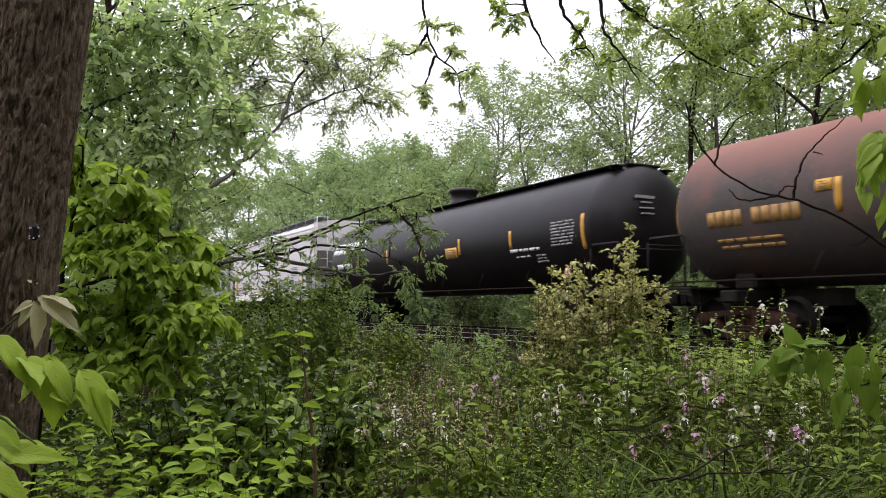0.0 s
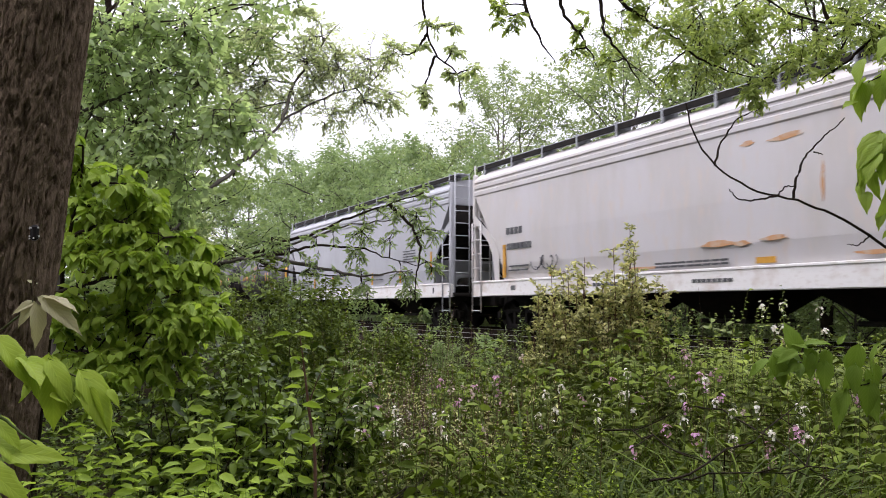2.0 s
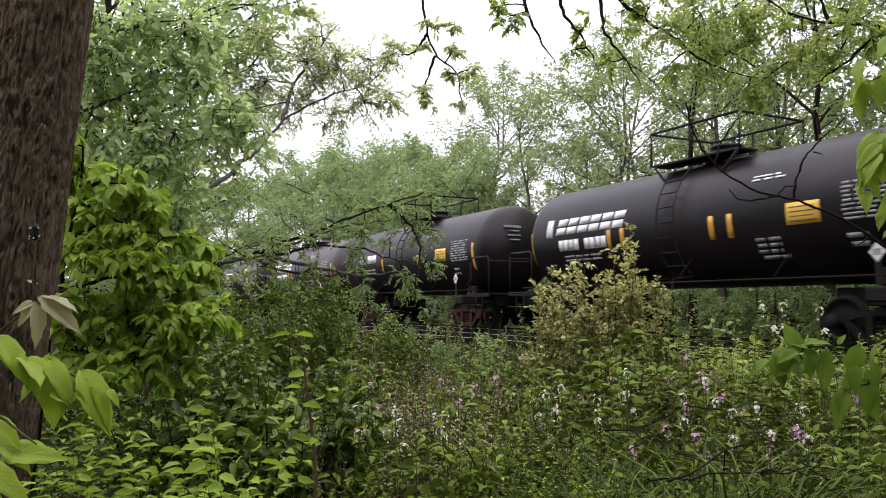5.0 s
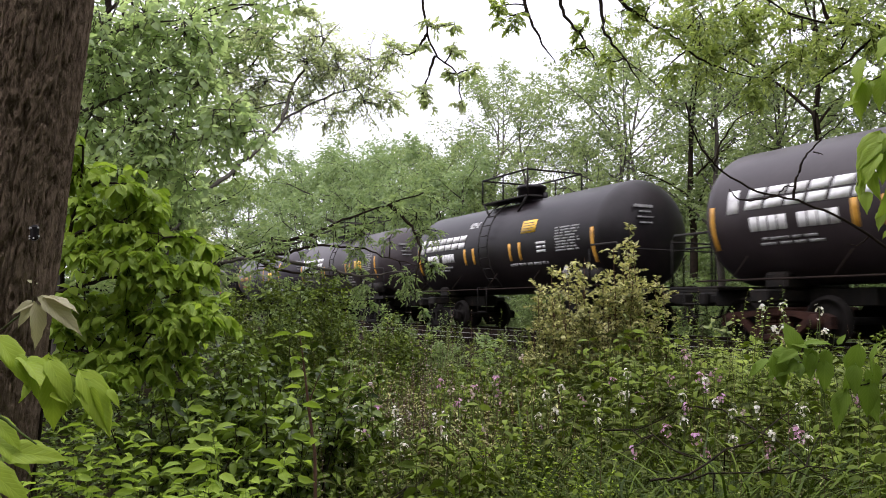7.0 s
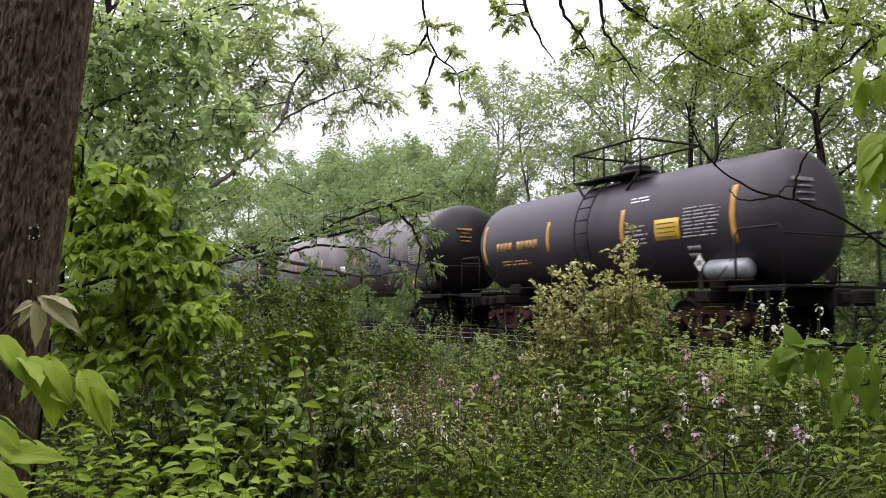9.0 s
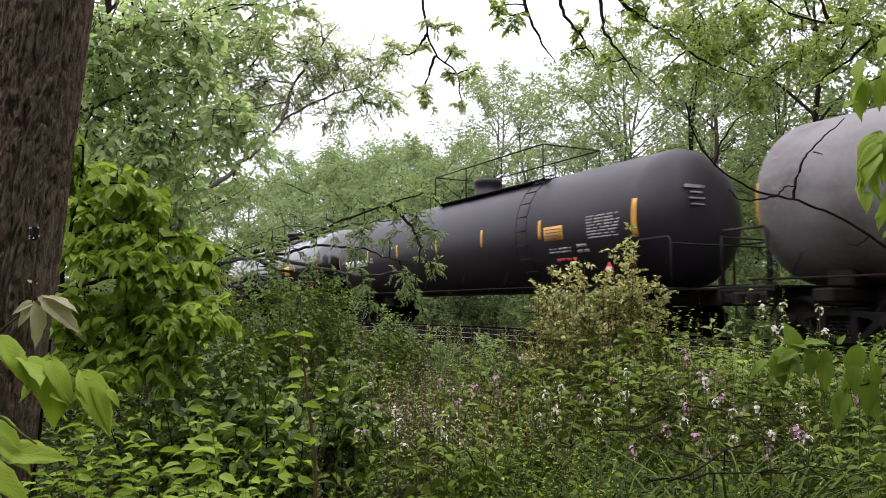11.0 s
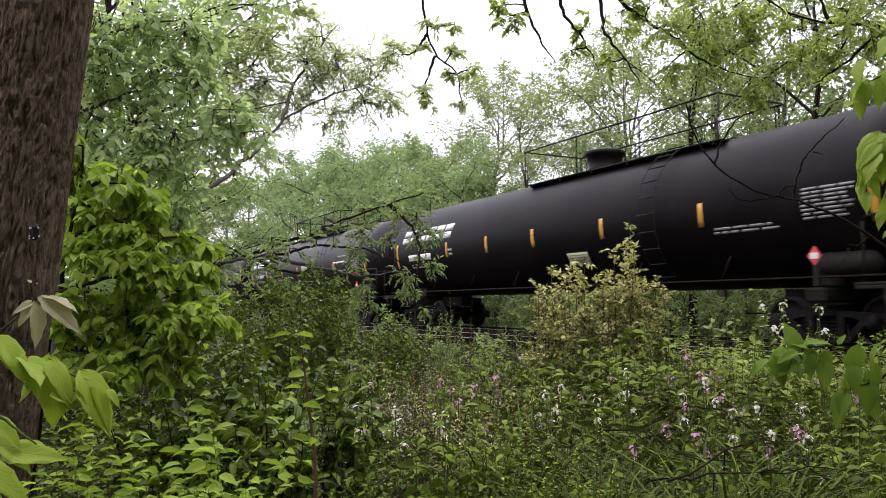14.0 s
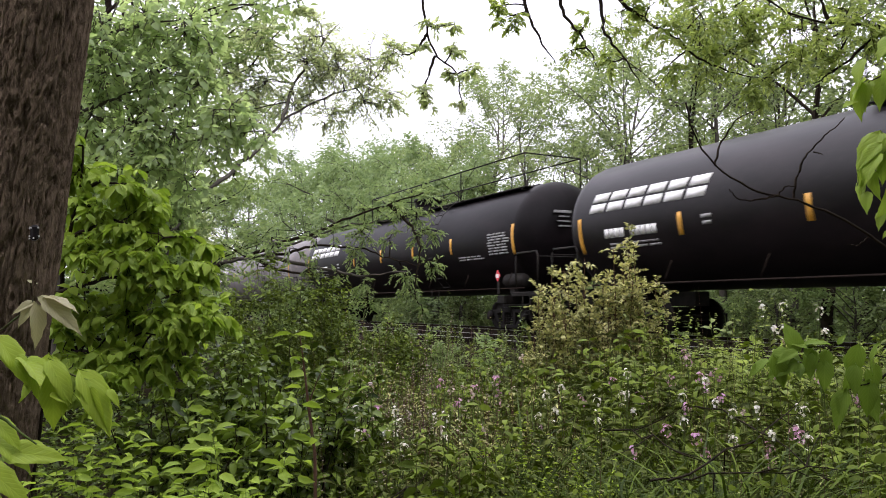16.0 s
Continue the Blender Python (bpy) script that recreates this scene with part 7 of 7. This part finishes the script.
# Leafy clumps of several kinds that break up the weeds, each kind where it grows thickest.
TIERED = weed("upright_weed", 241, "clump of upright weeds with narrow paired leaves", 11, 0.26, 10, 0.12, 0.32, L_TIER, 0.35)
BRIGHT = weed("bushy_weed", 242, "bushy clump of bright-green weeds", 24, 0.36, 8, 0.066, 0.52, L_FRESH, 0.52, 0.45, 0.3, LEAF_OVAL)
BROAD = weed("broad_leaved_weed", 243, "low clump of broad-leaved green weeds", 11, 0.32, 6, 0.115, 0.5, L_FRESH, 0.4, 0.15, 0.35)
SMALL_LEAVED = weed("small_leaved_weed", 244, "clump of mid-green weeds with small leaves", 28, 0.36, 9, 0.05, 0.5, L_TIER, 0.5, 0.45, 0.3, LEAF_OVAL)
DRY = weed("dry_weed", 245, "clump of dry reddish-brown stalks with few leaves", 16, 0.26, 6, 0.045, 0.35, L_OLIVE, 0.4, 0.5, 0.3, LEAF_SMALL, REDSTEM)
PALE = weed("light_green_weed", 246, "leafy light-green clump by the track bed", 24, 0.36, 8, 0.06, 0.5, L_OVER, 0.52, 0.4, 0.3, LEAF_OVAL)
TUFT = grass_tuft(247, "tuft of arching fresh green grass", 70)
crng = np.random.default_rng(251)
for kinds, where, count, lo, hi in (((TIERED, SMALL_LEAVED, BRIGHT), wedge(3.1, 4.1, -0.14, 0.66), 45, 0.7, 1.3),
                                    ((TIERED, SMALL_LEAVED, BRIGHT, SMALL_LEAVED), wedge(4.1, 7.6, 0.14, 0.66), 90, 0.65, 1.45),
                                    ((SMALL_LEAVED, BRIGHT), wedge(5.8, 7.6, -0.16, 0.15), 26, 0.8, 1.2),
                                    ((DRY, SMALL_LEAVED, DRY), wedge(4.0, 6.2, -0.12, 0.16), 84, 0.85, 1.2),
                                    ((BRIGHT, BROAD, TUFT), wedge(2.8, 3.8, -0.01, 0.25), 50, 0.8, 1.2),
                                    ((TUFT, TUFT, TIERED), wedge(2.8, 4.2, 0.04, 0.45), 48, 0.9, 1.25),
                                    ((PALE, BRIGHT), wedge(5.2, 6.7, 0.24, 0.6), 46, 1.0, 1.4),
                                    ((SMALL_LEAVED, TIERED), wedge(2.8, 3.8, 0.25, 0.56), 26, 0.6, 0.95)):
    for i, (cx, cy) in enumerate(where(crng, count)):
        placed(kinds[i % len(kinds)], cx, cy, crng.uniform(0, 360), tall(cx, cy) * crng.uniform(lo, hi))


def grass(seed, count, spots, label, thick):
    rng = np.random.default_rng(seed)
    lv = Leaves(LEAF_BLADE)
    p = spots(rng, count)
    base = np.array([(x, y, ground(x, y)) for x, y in p])
    h = np.array([tall(x, y) for x, y in p]) * rng.uniform(0.35, 1.0, len(p))
    ax = np.column_stack([rng.normal(0, 0.3, (len(p), 2)), np.ones(len(p))])
    lv.add(base, ax, np.column_stack([rng.normal(0, 1, (len(p), 2)), np.full(len(p), 0.1)]), h, rng.uniform(0.5, 1.1, len(p)) * thick)
    tagged(lv.build("grass", L_GRASS, None), label, "grass", kind="stuff")


grass(221, 2600, wedge(2.6, 6.5, -0.1, 0.66), "tall fresh green grass blades among the weeds", 0.012)
grass(222, 900, wedge(2.7, 4.6, 0.03, 0.26), "tuft of broad bright-green grass blades", 0.017)


# ---- flowers ----
def flower_plant(seed, petals, label):
    rng = np.random.default_rng(seed)
    ob = thing("wildflower", label, "wildflower", "wildflowers among the weeds")
    st, lv, fl = Wood(), Leaves(LEAF_SMALL), Leaves(LEAF_SMALL)
    heads = []
    for k in range(2):
        top = np.array([rng.normal(0, 0.05), rng.normal(0, 0.05), rng.uniform(0.82, 1.0)]) * (1 if k == 0 else 0.9)
        p = curve((0, 0, -0.05), top, rng.normal(0, 0.02, 3), 6)
        st.limb(p, np.linspace(0.005, 0.002, 6), 5)
        heads.append(top)
        q, d = on_path(p, rng.uniform(0.2, 0.85, 12))
        az = rng.uniform(0, 6.28, 12)
        lv.add(q, np.column_stack([np.cos(az), np.sin(az), rng.uniform(-0.2, 0.5, 12)]), np.tile([0, 0, 1.0], (12, 1)), rng.uniform(0.06, 0.1, 12), rng.uniform(0.015, 0.03, 12))
    for t in heads:
        # Four-petalled florets in a loose round head.
        m = 11
        out = unit(rng.normal(0, 1, (m, 3)) + np.array([0, 0, 0.7]))
        c = t + out * rng.uniform(0.012, 0.032, (m, 1)) * np.array([0.8, 0.8, 1.5]) - np.array([0, 0, 0.02])
        a = unit(np.cross(out, rng.normal(0, 1, (m, 3))))
        b = np.cross(out, a)
        for way in (a, b, -a, -b):
            fl.add(c, way + out * 0.15, out, np.full(m, 0.0095), np.full(m, 0.009))
    st.build("stem", GREENSTEM, ob)
    lv.build("foliage", L_HERB, ob)
    fl.build("blossom", petals, ob)
    return ob


FLOWERS = [flower_plant(301, P_PINK, "tall wildflower with pink-purple blossom heads"), flower_plant(302, P_WHITE, "tall wildflower with white blossom heads"), flower_plant(303, P_DULL, "tall wildflower with fading dusty-pink blossoms")]


def flower(k, top, size=1.0):
    """A wildflower whose tallest head stands at a point."""
    x, y, z = top
    h = z - ground(x, y)
    placed(FLOWERS[k], x, y, (x * 977 + y * 613) % 360, max(0.3, h / 0.93))


for k, top in [(0, (-4.18, 2.92, 0.07)), (1, (-4.24, 3.63, 0.20)), (0, (-4.41, 4.57, 0.43)), (1, (-2.89, 3.65, 0.09)), (1, (-4.32, 2.24, -0.02)), (2, (-3.30, 4.96, 0.47)), (2, (-4.75, 2.29, -0.05)), (2, (-4.94, 2.77, 0.08)), (2, (-4.18, 4.18, 0.28)), (2, (-5.36, 1.98, 0.04)), (0, (-3.28, 4.58, 0.36)), (1, (-4.25, 1.94, -0.11)), (1, (-4.53, 1.82, 0.01)), (0, (-4.69, 2.79, 0.22)), (2, (-3.10, 3.45, 0.08)), (1, (-3.78, 3.24, 0.11))]:
    flower(k, top)
for k, top in [(1, (-3.6, 2.5, 0.14)), (1, (-3.61, 2.69, 0.17)), (1, (-3.39, 2.68, 0.13)), (0, (-4.16, 3.35, 0.28)), (1, (-3.62, 3.09, 0.23)), (0, (-4.06, 3.75, 0.29)), (0, (-3.08, 2.84, 0.14)), (0, (-2.91, 2.94, 0.14)), (0, (-4.27, 4.42, 0.4)), (0, (-3.64, 3.89, 0.33)), (0, (-3.62, 3.74, 0.27)), (1, (-3.3, 3.49, 0.21)),
               (1, (-2.69, 3.16, 0.14)), (0, (-2.72, 3.3, 0.17)), (0, (-2.62, 3.29, 0.14)), (1, (-2.5, 3.31, 0.14)), (1, (-3.14, 3.16, 0.15)), (1, (-2.73, 3.08, 0.12)), (0, (-3.15, 4.4, 0.36)), (2, (-3.87, 4.75, 0.41)), (0, (-4.66, 2.83, 0.29)), (1, (-3.6, 1.87, 0.07)), (2, (-4.01, 2.36, 0.15)),
               (2, (-4.02, 2.14, 0.17)), (2, (-4.67, 3.03, 0.29)), (1, (-3.94, 5.0, 0.61)), (1, (-3.87, 5.15, 0.58)), (1, (-4.12, 4.89, 0.6)), (0, (-4.6, 2.51, 0.27)), (1, (-3.97, 1.6, 0.09)), (1, (-3.81, 1.69, 0.08)), (2, (-4.31, 1.79, 0.19)), (1, (-3.68, 1.73, 0.05)), (0, (-4.2, 1.79, 0.17))]:
    flower(k, top)


def tall_stalk():
    ob = thing("weed_stalk", "tall reddish-brown dry weed stalk", "weed", at=pose(*foot(-3.05, 1.05)))
    org = np.array(foot(-3.05, 1.05))
    w = Wood()
    w.limb(np.array([foot(-3.05, 1.05), (-3.12, 1.05, 0.08), (-3.12, 1.02, 0.27), (-3.12, 1.00, 0.43), (-3.12, 0.98, 0.56)]), [0.008, 0.007, 0.006, 0.004, 0.002], 6)
    for a, b in (((-3.12, 1.02, 0.27), (-3.07, 1.08, 0.45)), ((-3.12, 1.05, 0.08), (-3.13, 1.02, 0.18)), ((-3.12, 1.01, 0.38), (-3.13, 0.97, 0.45))):
        w.limb(curve(a, b, (0, 0, 0.02)), np.linspace(0.003, 0.0012, 6), 5)
    w.build("stem", REDSTEM, ob, origin=org)


tall_stalk()


def fallen_branches():
    """Dead branches lying in the weeds."""
    rng = np.random.default_rng(331)
    for a, b in (((-2.61, 2.48, -0.08), (-2.99, 3.87, 0.18)), ((-3.54, 2.86, -0.01), (-2.64, 2.85, -0.10)), ((-2.72, 2.48, -0.10), (-2.24, 3.40, -0.06)), ((-3.43, 3.49, 0.09), (-2.25, 3.18, -0.15)), ((-3.18, 1.18, -0.13), (-3.27, 1.65, -0.07))):
        ob = thing("fallen_branch", "thin dead brown branch caught in the weeds", "branch", "dead branches in the weeds", pose(*a))
        w = Wood()
        p = curve(a, b, rng.normal(0, 0.07, 3), 12)
        p[1:-1] += rng.normal(0, 0.012, (10, 3))
        w.limb(p, np.linspace(0.0055, 0.002, 12), 6)
        for u in (0.3, 0.5, 0.7):
            s, d = on_path(p, np.array([u]))
            w.limb(curve(s[0], s[0] + unit(d[0] + rng.normal(0, 0.7, 3)) * 0.35, rng.normal(0, 0.02, 3), 5), np.linspace(0.0035, 0.0015, 5), 5)
        w.build("stick", TWIG, ob, origin=a)


fallen_branches()


# ---- what moves ----
# Small lags of the train against its mean speed: seconds, metres.
SURGE = [(0, 0), (2.5, 0), (3.0, -0.1), (3.5, -0.35), (4.0, -0.72), (4.3, -0.5), (5.2, -0.42), (6.5, -0.36), (7.0, -0.34), (7.5, -0.4), (8.0, -0.43), (8.5, -0.42), (9.0, -0.88), (10.2, -0.75), (11.5, -0.45), (12.0, 0.2), (12.5, 0.08), (13.0, -0.2), (13.5, -0.05), (14.0, 0.15), (14.5, -0.02), (15.0, -0.2), (15.5, -0.1), (16, 0.02)]


def motions():
    """The train rolls past at a steady speed; its wheels turn under it."""
    turns = []
    for i in range(16 * FPS + 1):
        turns.append((i / FPS, i / FPS * SPEED / 0.42))
    for car, x0 in CARS:
        walk(car, [(t, pose(x0 + SPEED * t + d, FAR_TRACK, 0)) for t, d in SURGE])
        for truck in car.children:
            for ws in truck.children:
                if ws.name.startswith("wheelset"):
                    at = ws.location.copy()
                    walk(ws, [(t, Matrix.Translation(at) @ Matrix.Rotation(a, 4, "Y")) for t, a in turns])


motions()
